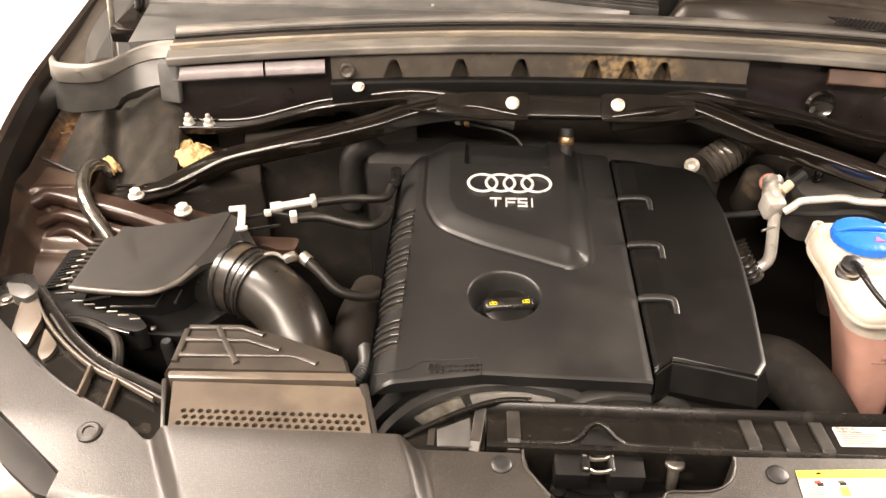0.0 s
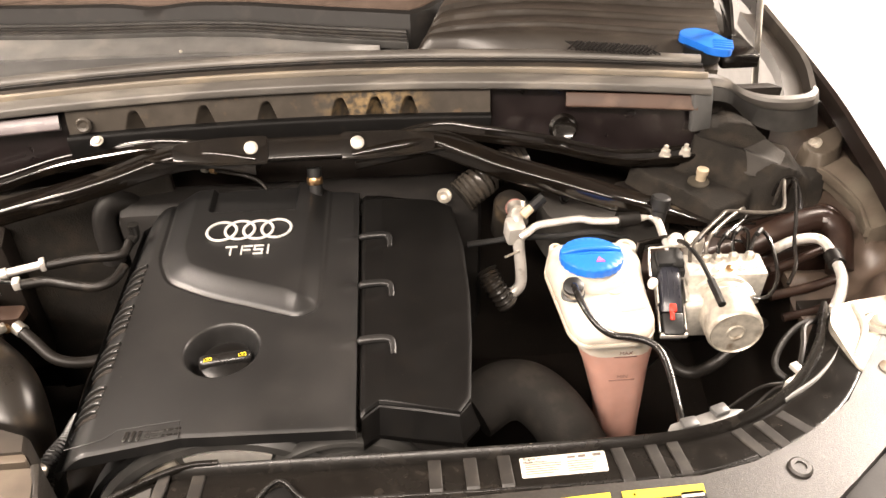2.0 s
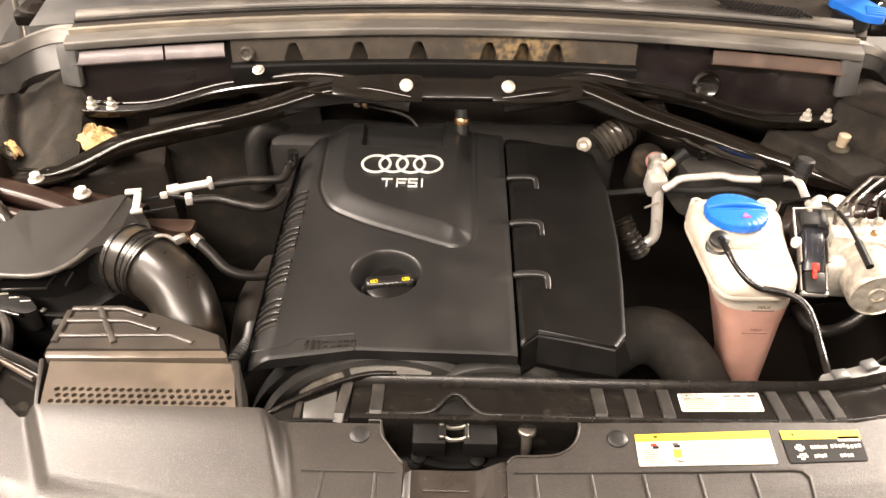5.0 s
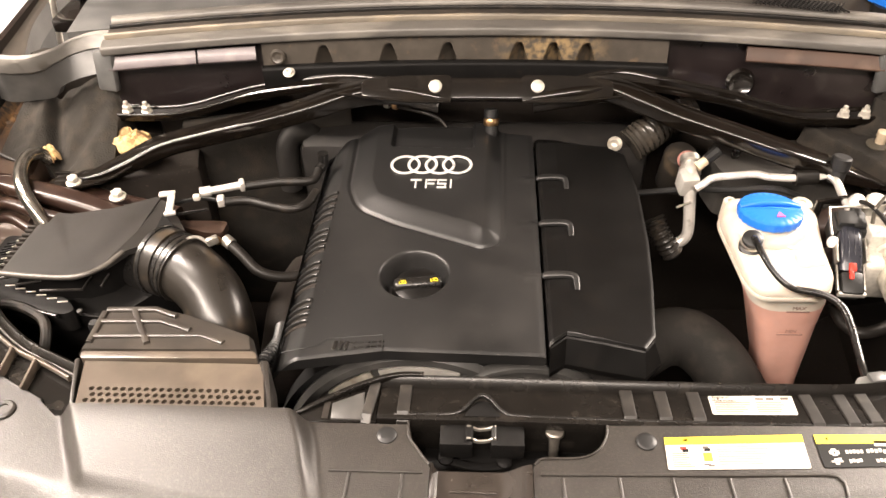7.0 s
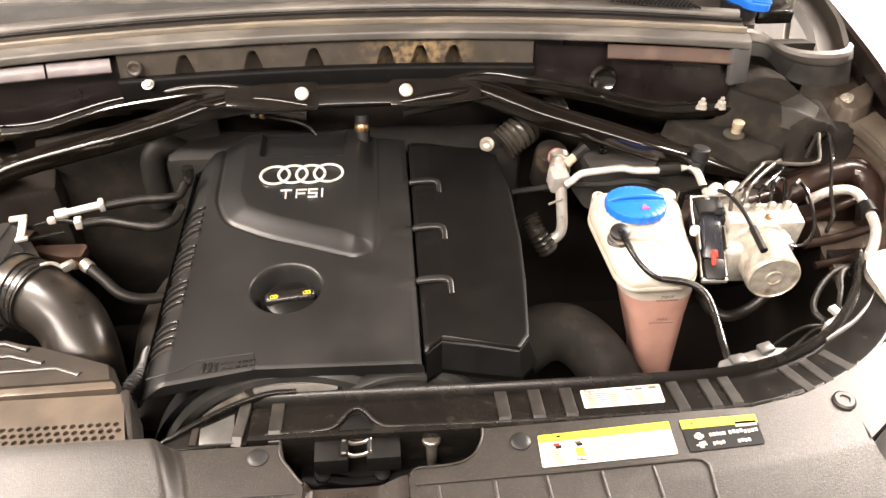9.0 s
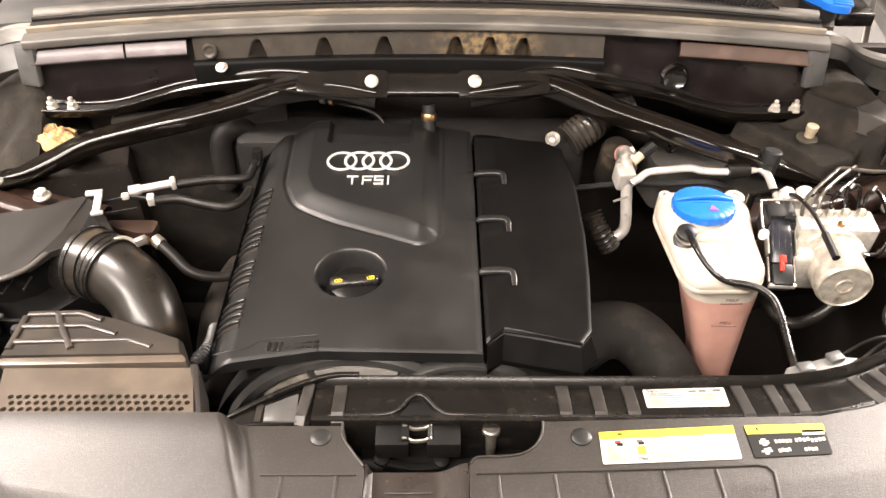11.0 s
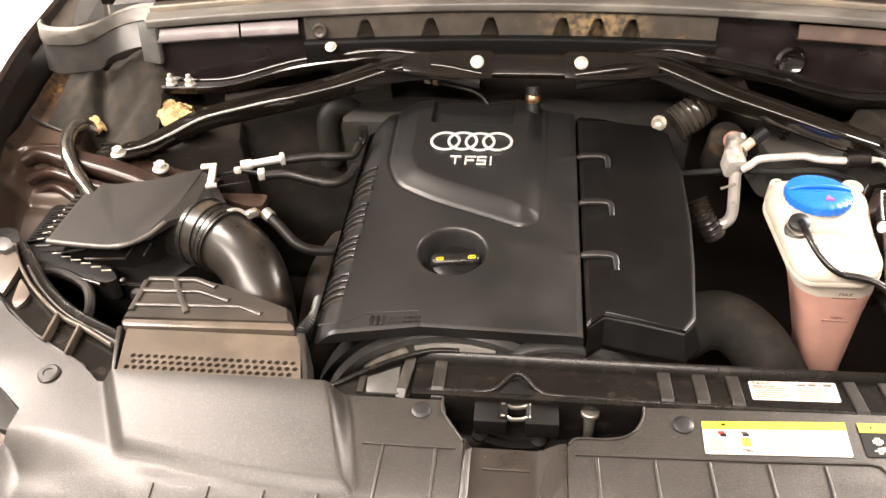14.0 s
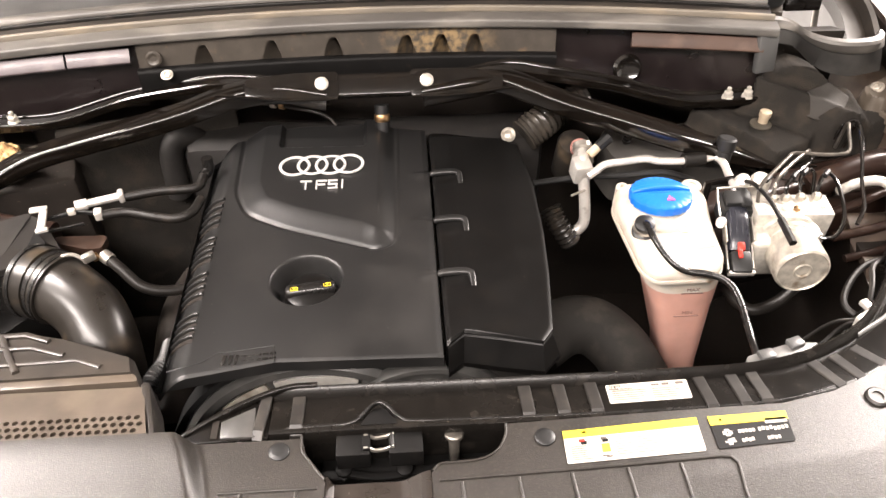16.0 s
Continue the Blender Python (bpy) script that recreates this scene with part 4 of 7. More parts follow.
def leg_shoulder():
    top = thing("chassis_shoulder", "glossy brown pressed shoulder of the chassis leg", "chassis", (0.61, 0.41, 0.93))
    part("shoulder", tube([(0.545, 0.420, 0.925), (0.574, 0.424, 0.938), (0.610, 0.433, 0.946), (0.640, 0.436, 0.948), (0.654, 0.420, 0.944), (0.650, 0.395, 0.930), (0.644, 0.372, 0.915)], 0.0165, 20, 8), M_LEG, top)
    part("boss", lathe([(0.019, -0.01), (0.019, 0.004), (0.016, 0.008), (0.011, 0.009), (0.009, 0.006)], (0.646, 0.437, 0.952), (0.1, -0.1, 1), 24), M_LEG, top)
    part("rib", tube([(0.550, 0.365, 0.930), (0.575, 0.370, 0.936), (0.620, 0.384, 0.943)], 0.0050, 12, 6), M_LEG, top)
    part("rib", tube([(0.550, 0.348, 0.905), (0.600, 0.352, 0.912), (0.640, 0.355, 0.925)], 0.0060, 12, 6), M_LEG, top)
    part("rib", tube([(0.560, 0.325, 0.890), (0.600, 0.328, 0.897), (0.630, 0.332, 0.908)], 0.0050, 12, 6), M_LEG, top)


leg_shoulder()
screw("wing_bolt", (0.676, 0.556, 0.985), 0.0075, M_MOTOR, "dull plated bolt on the inner wing", (-0.5, -0.1, 0.85))


def tower_stud():
    top = thing("tower_stud", "pale plastic capped stud on the felt mat", "stud", (0.515, 0.525, 0.93))
    part("washer", lathe([(0.014, 0), (0.014, 0.002), (0.008, 0.003)], (0.512, 0.524, 0.9545)), M_CREAMDULL, top)
    part("cap", lathe([(0.0065, 0.0), (0.0065, 0.008), (0.0078, 0.010), (0.0078, 0.017), (0.006, 0.018)], (0.515, 0.526, 0.9565), (0.05, 0, 1)), M_CREAM, top)


tower_stud()


# ---- engine ----
def engine():
    top = thing("engine", "shade-black engine below its plastic cover", "engine", (0, 0.35, 0.6))
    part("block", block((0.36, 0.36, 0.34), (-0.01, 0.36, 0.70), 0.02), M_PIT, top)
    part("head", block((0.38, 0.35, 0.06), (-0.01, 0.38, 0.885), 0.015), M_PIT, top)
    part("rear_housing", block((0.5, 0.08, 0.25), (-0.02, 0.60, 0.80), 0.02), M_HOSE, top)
    ring = [(0.070, -0.012), (0.104, -0.012), (0.110, -0.006), (0.110, 0.006), (0.104, 0.012), (0.096, 0.012), (0.092, 0.003), (0.074, 0.003), (0.070, 0.010)]
    ring = [(r + 0.045, h) for r, h in ring]
    part("pulley", lathe(ring + ring[:1], (-0.072, 0.166, 0.767), (0, -1, 0.12), 80, False), M_COWL, top, "dusty grey belt pulley")
    ax = Vector((0, -1, 0.12)).normalized()
    upv = Vector((0, 0.12, 1)).normalized()
    def sector(a0, a1, r0, r1, h0, h1):
        def at(a, r, h):
            return Vector((-0.072, 0.166, 0.767)) + ax * h + (Vector((1, 0, 0)) * math.sin(a) + upv * math.cos(a)) * r
        return loft([[at(radians(a0 + (a1 - a0) * k / 16), r, h) for r, h in ((r0, h0), (r1, h0), (r1, h1), (r0, h1))] for k in range(17)])
    part("pulley_spoke", sector(-17, 21, 0.112, 0.1345, 0.0035, 0.008), M_ALU, top, "bright metal pulley spoke")
    part("pulley_spoke", sector(-46, -21, 0.112, 0.1345, 0.0035, 0.007), M_MOTOR, top, "dull metal pulley spoke")
    part("pulley_hub", lathe([(0.116, 0), (0.09, 0.006), (0.03, 0.02), (0.01, 0.02)], (-0.072, 0.172, 0.767), (0, -1, 0.15), 40), M_ALU, top, "dull metal pulley hub")
    part("pulley", lathe([(r * 0.66, h) for r, h in ring + ring[:1]], (0.047, 0.165, 0.812), (0, -1, 0.15), 64, False), M_COWL, top, "dusty grey belt pulley")
    part("belt_cover", lathe([(0.162, -0.01), (0.168, -0.01), (0.168, 0.02), (0.162, 0.02), (0.162, -0.01)], (-0.072, 0.176, 0.757), (0, -1, 0.15), 64, False), M_BLACK, top)


engine()


def engine_cover():
    top = thing("engine_cover", "matt black moulded plastic engine cover with ribbed flank", "engine cover", (0, 0.35, 0.88))
    po = rounded([(-0.176, 0.60), (-0.172, 0.430), (-0.155, 0.386), (-0.108, 0.358), (-0.001, 0.314), (0.022, 0.328), (0.0248, 0.60)], 0.016, 8)
    well = (-0.0775, 0.270)
    recess = rounded([(-0.126, 0.508), (-0.015, 0.505), (-0.015, 0.60), (-0.126, 0.60)], 0.006)

    def body(x, y):
        z = 0.949
        d = poly_dist(x, y, po)
        if d > -0.004:
            w = 0.029 - 0.008 * sstep(-0.020, 0.010, x)
            z += 0.0105 * (0.7 * max(0.0, min(1.0, d / w)) + 0.3 * sstep(0.0, w, d)) + (-0.0022 + 0.0034 * sstep(0.014, 0.022, x)) * math.exp(-((d + 0.0005) / 0.0024) ** 2)
        z -= 0.008 * sstep(-0.001, 0.004, poly_dist(x, y, recess))
        r = math.hypot(x - well[0], y - well[1])
        z -= 0.032 * sstep(0.0400, 0.0285, r)
        z -= 0.022 * sstep(-0.183, -0.222, x)
        if x > 0.034:
            z += sum(0.0026 * math.exp(-((y - yc + 0.001) / 0.0075) ** 2) for yc in (0.449, 0.358, 0.268)) * sstep(0.034, 0.060, x)
        return z

    def edge(u, v):
        e = min(v, 1 - v) * 0.4
        return 0.0018 * (1 - sstep(0, 0.004, e)) ** 1.5

    hm = lambda x, y, u, v: body(x, y) - edge(u, v) - 0.0012 * sstep(0.008, 0.0, 0.064 - x) - 0.006 * sstep(0.012, 0, x + 0.213)
    part("main_panel", coons([(-0.213, 0.137), (-0.213, 0.51)], [(0.0635, 0.153), (0.0635, 0.553)], [(-0.213, 0.137), (-0.10, 0.157), (0.0635, 0.153)],
                             [(-0.213, 0.510), (-0.190, 0.538), (-0.150, 0.560), (-0.10, 0.569), (-0.015, 0.570), (0.027, 0.558), (0.0635, 0.553)], 200, 280, hm, 0.934), M_COVER, top, angle=50)

    def right(x, y, u, v):
        z = 0.9515 - 0.0030 * max(0.0, min(1.0, (0.093 - x) / 0.024)) - 0.003 * sstep(0.005, 0, x - 0.0675)
        z -= 0.0010 * sstep(0.02, 0.0, 1 - u) + 0.006 * sstep(0.06, 0.0, 1 - v)
        for yc in (0.449, 0.358, 0.268):
            z -= 0.0018 * math.exp(-((y - yc + 0.016) / 0.009) ** 2 - ((x - 0.083) / 0.012) ** 2)
        return z - 0.003 * (1 - sstep(0, 0.012, v)) ** 1.5
    # flank coloured darker than the main panel, as if it took less light
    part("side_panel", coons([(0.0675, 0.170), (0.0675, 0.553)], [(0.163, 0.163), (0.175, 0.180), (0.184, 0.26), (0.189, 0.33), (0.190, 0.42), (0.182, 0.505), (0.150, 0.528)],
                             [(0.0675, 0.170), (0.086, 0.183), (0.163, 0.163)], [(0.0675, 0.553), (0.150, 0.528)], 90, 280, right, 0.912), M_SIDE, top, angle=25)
    crest = [Vector(p) for p in ((0.0690, 0.1700, 0.9430), (0.0860, 0.1825, 0.9465), (0.1220, 0.1735, 0.9480), (0.1620, 0.1630, 0.9478), (0.1735, 0.1785, 0.9470))]
    out = [Vector(p) for p in ((0, -0.013, 0), (-0.001, -0.015, 0), (0, -0.016, 0), (0.003, -0.014, 0), (0.010, -0.008, 0))]
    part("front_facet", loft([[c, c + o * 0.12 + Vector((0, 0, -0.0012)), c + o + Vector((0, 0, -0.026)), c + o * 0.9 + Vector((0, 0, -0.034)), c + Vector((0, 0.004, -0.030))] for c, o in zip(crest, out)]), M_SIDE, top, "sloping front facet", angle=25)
    part("side_skirt", coons([(0.070, 0.174), (0.070, 0.55)], [(0.156, 0.172), (0.174, 0.205), (0.184, 0.33), (0.178, 0.50), (0.148, 0.525)], [(0.070, 0.174), (0.086, 0.187), (0.156, 0.172)],
                             [(0.070, 0.55), (0.148, 0.525)], 20, 40, lambda x, y, u, v: 0.9135, 0.84), M_HOSE, top, "sooty black lower skirt")
    # flank ribs in four groups, with dark slots between them
    flank = [(-0.1845, 0, 0.949), (-0.1895, 0.0005, 0.9475), (-0.195, 0.001, 0.944), (-0.203, 0.0025, 0.937), (-0.2115, 0.005, 0.926)]
    rib = mesh_of("rib", sweep([(x, y, z + 0.0014) for x, y, z in flank], rrect(0, 0, 0.0046, 0.0044, 0.0012, 2), 4, up=(0, 0, 1)), M_COVER)
    slot = mesh_of("slot", sweep([(x, y, z - 0.0004) for x, y, z in flank[:1] + flank[1:]], rrect(0, 0, 0.0062, 0.002, 0.0006, 1), 4, up=(0, 0, 1)), M_PIT)
    for y0, pitch in ((0.416, 0.0138), (0.345, 0.0105), (0.286, 0.0105), (0.225, 0.0102)):
        for k in range(4):
            ob = part("rib", rib, M_COVER, top)
            ob.location = (0, y0 - pitch * k, 0)
            ob = part("slot", slot, M_PIT, top)
            ob.location = (0, y0 - pitch * (k + 0.5), 0)
    # three spring clips
    for y in (0.449, 0.358, 0.268):
        part("clip", sweep([(0.0655, y, 0.9490), (0.070, y + 0.0005, 0.9514), (0.086, y, 0.9530), (0.097, y - 0.002, 0.9535), (0.1010, y - 0.007, 0.9528), (0.1015, y - 0.022, 0.9500)], rrect(0, 0, 0.0086, 0.0064, 0.0024, 3), 6, up=(0, 0, 1), scales=[0.8, 1, 1, 0.95, 0.85, 0.7]), M_COVER, top, "moulded retaining clip")
    # moulded marking field
    part("marking_frame", sweep([(x, y, 0.9497) for x, y in ((-0.203, 0.150), (-0.170, 0.160), (-0.159, 0.170), (-0.103, 0.177), (-0.101, 0.156))], rrect(0, 0, 0.0011, 0.0010, 0.0003, 1), smooth=False, up=(0, 0, 1)), M_COVER, top)
    for k in range(3):
        part("marking", block((0.0035, 0.012, 0.0008), pose(-0.150 + 0.006 * k, 0.161, 0.9497, 0, 0, -8), 0.0002), M_SATIN, top)
    for j in range(2):
        for k in range(5):
            part("marking", block((0.006, 0.0022, 0.0006), pose(-0.131 + 0.007 * k, 0.159 + 0.006 * j + 0.0006 * k, 0.9495, 0, 0, 5), 0.0002), M_SATIN, top)
    # chrome emblem of four linked rings
    for k in range(4):
        cx = -0.1025 + 0.0222 * k
        lp = [(cx + 0.0178 * math.cos(a), 0.4630 + 0.0185 * math.sin(a), 0.9610 + 0.0006 * (k % 2)) for a in np.linspace(0, 2 * math.pi, 49)]
        part("emblem_ring", sweep(lp, rrect(0, 0, 0.0036, 0.0024, 0.0010, 2), smooth=False, up=(0, 0, 1)), M_CHROME, top, "bright chrome ring")
    # chrome letter strokes below it
    def stroke(x, y, w, h):
        return block((w, h, 0.002), (x, y, 0.9608), 0.0005)
    t = 0.0021
    y0, y1, ym = 0.4145, 0.4315, 0.423
    x = -0.0925
    letters = [join(stroke(x + 0.006, y1 - t / 2, 0.014, t), stroke(x + 0.006, ym - t / 2, t, 0.017 - t)),
               join(stroke(x + 0.019, ym, t, 0.017), stroke(x + 0.026, y1 - t / 2, 0.011, t), stroke(x + 0.025, ym, 0.009, t)),
               join(stroke(x + 0.0385, y1 - t / 2, 0.012, t), stroke(x + 0.0385, ym, 0.012, t), stroke(x + 0.0385, y0 + t / 2, 0.012, t),
                    stroke(x + 0.034, (y1 + ym) / 2, t, 0.006), stroke(x + 0.043, (y0 + ym) / 2, t, 0.006)),
               join(stroke(x + 0.050, ym, t, 0.017))]
    for b in letters:
        part("emblem_letter", b, M_CHROME, top, "bright chrome letter")
    return top


engine_cover()


def oil_cap():
    top = thing("oil_filler_cap", "black oil filler cap with yellow symbols", "cap", (-0.072, 0.26, 0.92))
    c = Vector((-0.0725, 0.2615, 0.920))
    part("base", lathe([(0.0285, 0), (0.0285, 0.016), (0.0270, 0.021), (0.021, 0.024), (0.008, 0.025)], c, n=36), M_SIDE, top)
    part("grip", block((0.054, 0.015, 0.017), Matrix.Translation(c + Vector((0, -0.002, 0.022))) @ pose(0, 0, 0, 0, 0, 8), 0.005, 3), M_SATIN, top)
    for dx in (-0.017, 0.018):
        m = Matrix.Translation(c + Vector((0, -0.002, 0.0308))) @ pose(0, 0, 0, 0, 0, 8)
        for k, (ox, oy, w, h) in enumerate(((0, -0.0019, 0.0080, 0.0008), (-0.0036, 0.0002, 0.0008, 0.0034), (0.0036, 0.0002, 0.0008, 0.0034), (0.0006, 0.0022, 0.0056, 0.0008), (0.0, 0.0002, 0.0020, 0.0010))):
            part("symbol", block((w, h, 0.0006), m @ pose(dx + ox, oy - 0.003, 0), 0), M_YELLOW, top, "yellow printed symbol")


oil_cap()


def rear_engine_bits():
    v = thing("breather_valve", "black vent stub with brass collar behind the cover", "valve", (0.005, 0.56, 0.95))
    part("stub", tube([(0.007, 0.545, 0.95), (0.007, 0.56, 0.985)], 0.0095, 16, smooth=False), M_BLACK, v)
    part("collar", lathe([(0.0095, 0), (0.0105, 0.002), (0.0105, 0.008), (0.0095, 0.010)], (0.007, 0.5505, 0.966), (0, 0.35, 1)), M_BRASS, v, "brass collar")
    h = thing("vacuum_hose", "thin black vacuum hose with brass clip", "hose", (-0.13, 0.58, 0.97))
    part("hose", tube([(-0.19, 0.590, 0.985), (-0.165, 0.582, 0.985), (-0.140, 0.576, 0.985), (-0.110, 0.565, 0.984), (-0.080, 0.552, 0.983), (-0.062, 0.540, 0.981), (-0.052, 0.530, 0.975)], 0.0044, 12, scales=[1.3, 1.2, 1.0, 0.75, 0.6, 0.5, 0.4]), M_RUBBER, h)
    for x in (-0.139, -0.127):
        part("clip", tube([(x, 0.5755 + 0.35 * (x + 0.139) * -1, 0.985), (x + 0.006, 0.5735 + 0.35 * (x + 0.139) * -1, 0.985)], 0.0066, 14, smooth=False), M_BOLT if x < -0.13 else M_BRASS, h, "pale metal clip")
    a = thing("intake_bellows", "dusty black bellows hose behind the engine", "hose", (0.24, 0.6, 0.92))
    part("bellows", corrugated([(0.20, 0.562, 0.925), (0.225, 0.575, 0.938), (0.255, 0.60, 0.945), (0.29, 0.625, 0.94)], 0.024, 0.008, 0.07), M_BELLOWS, a)
    part("clamp", lathe([(0.010, 0), (0.010, 0.004), (0.006, 0.006), (0.003, 0.004)], (0.177, 0.550, 0.937), (-0.3, -0.8, 0.5)), M_MOTOR, a, "dull steel clamp end")
    d = thing("firewall_hose", "sooty black hose arching off the firewall", "hose", (-0.28, 0.56, 0.9))
    part("dome", tube([(-0.290, 0.575, 0.84), (-0.290, 0.580, 0.895), (-0.284, 0.588, 0.918), (-0.268, 0.596, 0.924), (-0.252, 0.602, 0.912), (-0.245, 0.605, 0.88)], 0.0165, 20, 8), M_HOSE, d)


rear_engine_bits()


# ---- air intake ----
def air_filter():
    top = thing("air_filter_housing", "black plastic air filter housing with flat lid", "air filter", (-0.47, 0.3, 0.85))
    pts = [(-0.524, 0.364), (-0.506, 0.362), (-0.457, 0.374), (-0.412, 0.397), (-0.392, 0.392), (-0.360, 0.346), (-0.385, 0.331), (-0.414, 0.298), (-0.431, 0.268), (-0.459, 0.252), (-0.502, 0.252), (-0.545, 0.256), (-0.538, 0.341), (-0.527, 0.343)]
    crease = [(-0.405, 0.396), (-0.412, 0.330), (-0.433, 0.270)]
    main = [(-0.524, 0.364), (-0.506, 0.362), (-0.457, 0.374), (-0.412, 0.397)] + crease + [(-0.459, 0.252), (-0.502, 0.252), (-0.545, 0.256), (-0.538, 0.341), (-0.527, 0.343)]
    part("lid", prism(rounded(main, 0.003), 0.948, 0.9555, 0.0012, 3), M_LID, top)
    side = crease[::-1] + [(-0.392, 0.392), (-0.360, 0.346), (-0.385, 0.331), (-0.414, 0.298), (-0.429, 0.271)]
    bm = prism(side, 0.9475, 0.9553)
    for v in bm.verts:
        v.co.z -= 0.42 * max(0.0, v.co.x + 0.41 + 0.25 * max(0.0, 0.33 - v.co.y))
    part("lid_flank", bm, M_LID, top, "sloping flank of the lid")
    lip = [(-0.5455, 0.2570), (-0.502, 0.2525), (-0.460, 0.2525), (-0.434, 0.2680), (-0.418, 0.296)]
    part("lid_lip", tube([(x, y, 0.9530) for x, y in lip], 0.0030, 12, 8), M_LIDLIP, top, "rolled pale front lip")
    part("lid_wall", prism([(-0.465 + (x + 0.465) * 0.90, 0.325 + (y - 0.325) * 0.80) for x, y in pts], 0.89, 0.949), M_GRILLE, top)
    part("base", prism(rounded([(-0.59, 0.26), (-0.58, 0.36), (-0.40, 0.40), (-0.36, 0.31), (-0.42, 0.235), (-0.55, 0.245)], 0.015), 0.78, 0.905, 0.006), M_GRILLE, top)
    part("grille_bed", prism(rounded([(-0.596, 0.245), (-0.592, 0.352), (-0.540, 0.350), (-0.541, 0.258), (-0.475, 0.246), (-0.455, 0.226), (-0.465, 0.218), (-0.575, 0.242)], 0.006), 0.90, 0.928, 0.003), M_GRILLE, top)
    teeth = None
    for k in range(11):
        if teeth is None:
            teeth = mesh_of("tooth", block((0.012, 0.0036, 0.010), (0, 0, 0), 0.0008, 1), M_PIT)
        ob = part("tooth", teeth, M_BLACK, top)
        ob.location = (-0.546, 0.262 + 0.0078 * k, 0.9495)
    tick = mesh_of("louvre", block((0.0155, 0.0009, 0.0016), (0, 0, 0), 0.0003, 2), M_MOTOR)
    for k in range(6):
        ob = part("louvre", tick, M_MOTOR, top)
        ob.location = (-0.5610 + -0.0014 * k, 0.3350 + -0.0110 * k, 0.936)
        ob.rotation_euler = (0, 0, radians(20))
        ob = part("louvre", tick, M_MOTOR, top)
        ob.location = (-0.5420 + 0.0144 * k, 0.2570 + -0.0050 * k, 0.934)
        ob.rotation_euler = (0, 0, radians(6))
        ob.scale = (0.72, 1, 1)
    slot = mesh_of("louvre_bar", block((0.018, 0.0024, 0.004), (0, 0, 0), 0.0006, 2), M_GRILLE)
    for k in range(11):
        ob = part("louvre_bar", slot, M_GRILLE, top)
        ob.location = (-0.5740 + -0.0007 * k, 0.3350 + -0.0055 * k, 0.931)
        ob.rotation_euler = (0, 0, radians(20))
    part("edge_strip", sweep([(-0.59, 0.248, 0.930), (-0.55, 0.238, 0.930), (-0.47, 0.214, 0.930)], rrect(0, 0, 0.004, 0.004, 0.001, 2), smooth=False, up=(0, 0, 1)), M_SATIN, top)
    part("edge_strip", sweep([(-0.501, 0.246, 0.937), (-0.453, 0.249, 0.937), (-0.451, 0.275, 0.937)], rrect(0, 0, 0.0022, 0.003, 0.0007, 2), smooth=False, up=(0, 0, 1)), M_STRAP, top)
    part("edge_strip", sweep([(-0.433, 0.254, 0.937), (-0.432, 0.275, 0.937)], rrect(0, 0, 0.0022, 0.003, 0.0007, 2), smooth=False, up=(0, 0, 1)), M_STRAP, top)
    part("edge_strip", sweep([(-0.533, 0.254, 0.938), (-0.507, 0.262, 0.938)], rrect(0, 0, 0.0022, 0.003, 0.0007, 2), smooth=False, up=(0, 0, 1)), M_STRAP, top)
    part("edge_strip", sweep([(-0.57, 0.265, 0.936), (-0.548, 0.268, 0.936)], rrect(0, 0, 0.0022, 0.003, 0.0007, 2), smooth=False, up=(0, 0, 1)), M_STRAP, top)
    part("post_screw", lathe([(0.0032, 0), (0.0032, 0.002), (0.0015, 0.003), (0.001, 0.003)], (-0.448, 0.223, 0.928), n=12), M_STRAP, top, "small dull screw")
    for at in ((-0.44, 0.225, 0.905),):
        part("screw_tower", lathe([(0.006, -0.06), (0.007, 0), (0.005, 0.004), (0.002, 0.004)], at, n=12), M_BLACK, top)
    part("neck", tube([(-0.43, 0.335, 0.905), (-0.385, 0.312, 0.912)], 0.038, 28, smooth=False), M_SATIN, top)
    return top


air_filter()


def intake_hose():
    top = thing("intake_hose", "glossy black intake elbow with clamp bands", "intake hose", (-0.33, 0.24, 0.85))
    path = [(-0.390, 0.316, 0.924), (-0.362, 0.303, 0.926), (-0.338, 0.288, 0.924), (-0.313, 0.266, 0.913), (-0.298, 0.238, 0.892), (-0.290, 0.212, 0.86), (-0.288, 0.195, 0.82)]
    part("elbow", tube(path, 0.0375, 40, 10, scales=[1.0, 1.0, 0.98, 0.98, 0.98, 0.96, 0.95]), M_ELBOW, top)
    fine = smooth_path(path, 20)
    def band(i0, i1, rad, material, name="clamp_band", label="dark clamp band"):
        part(name, tube(fine[i0:i1 + 1], rad, 44, smooth=False), material, top, label)
    band(2, 17, 0.0415, M_ELBOW, "collar", "dusty black moulded collar")
    band(4, 7, 0.0432, M_SATIN)
    band(18, 22, 0.0400, M_SATIN)
    band(24, 31, 0.0410, M_ELBOW)
    band(27, 29, 0.0422, M_SATIN)
    return top


intake_hose()


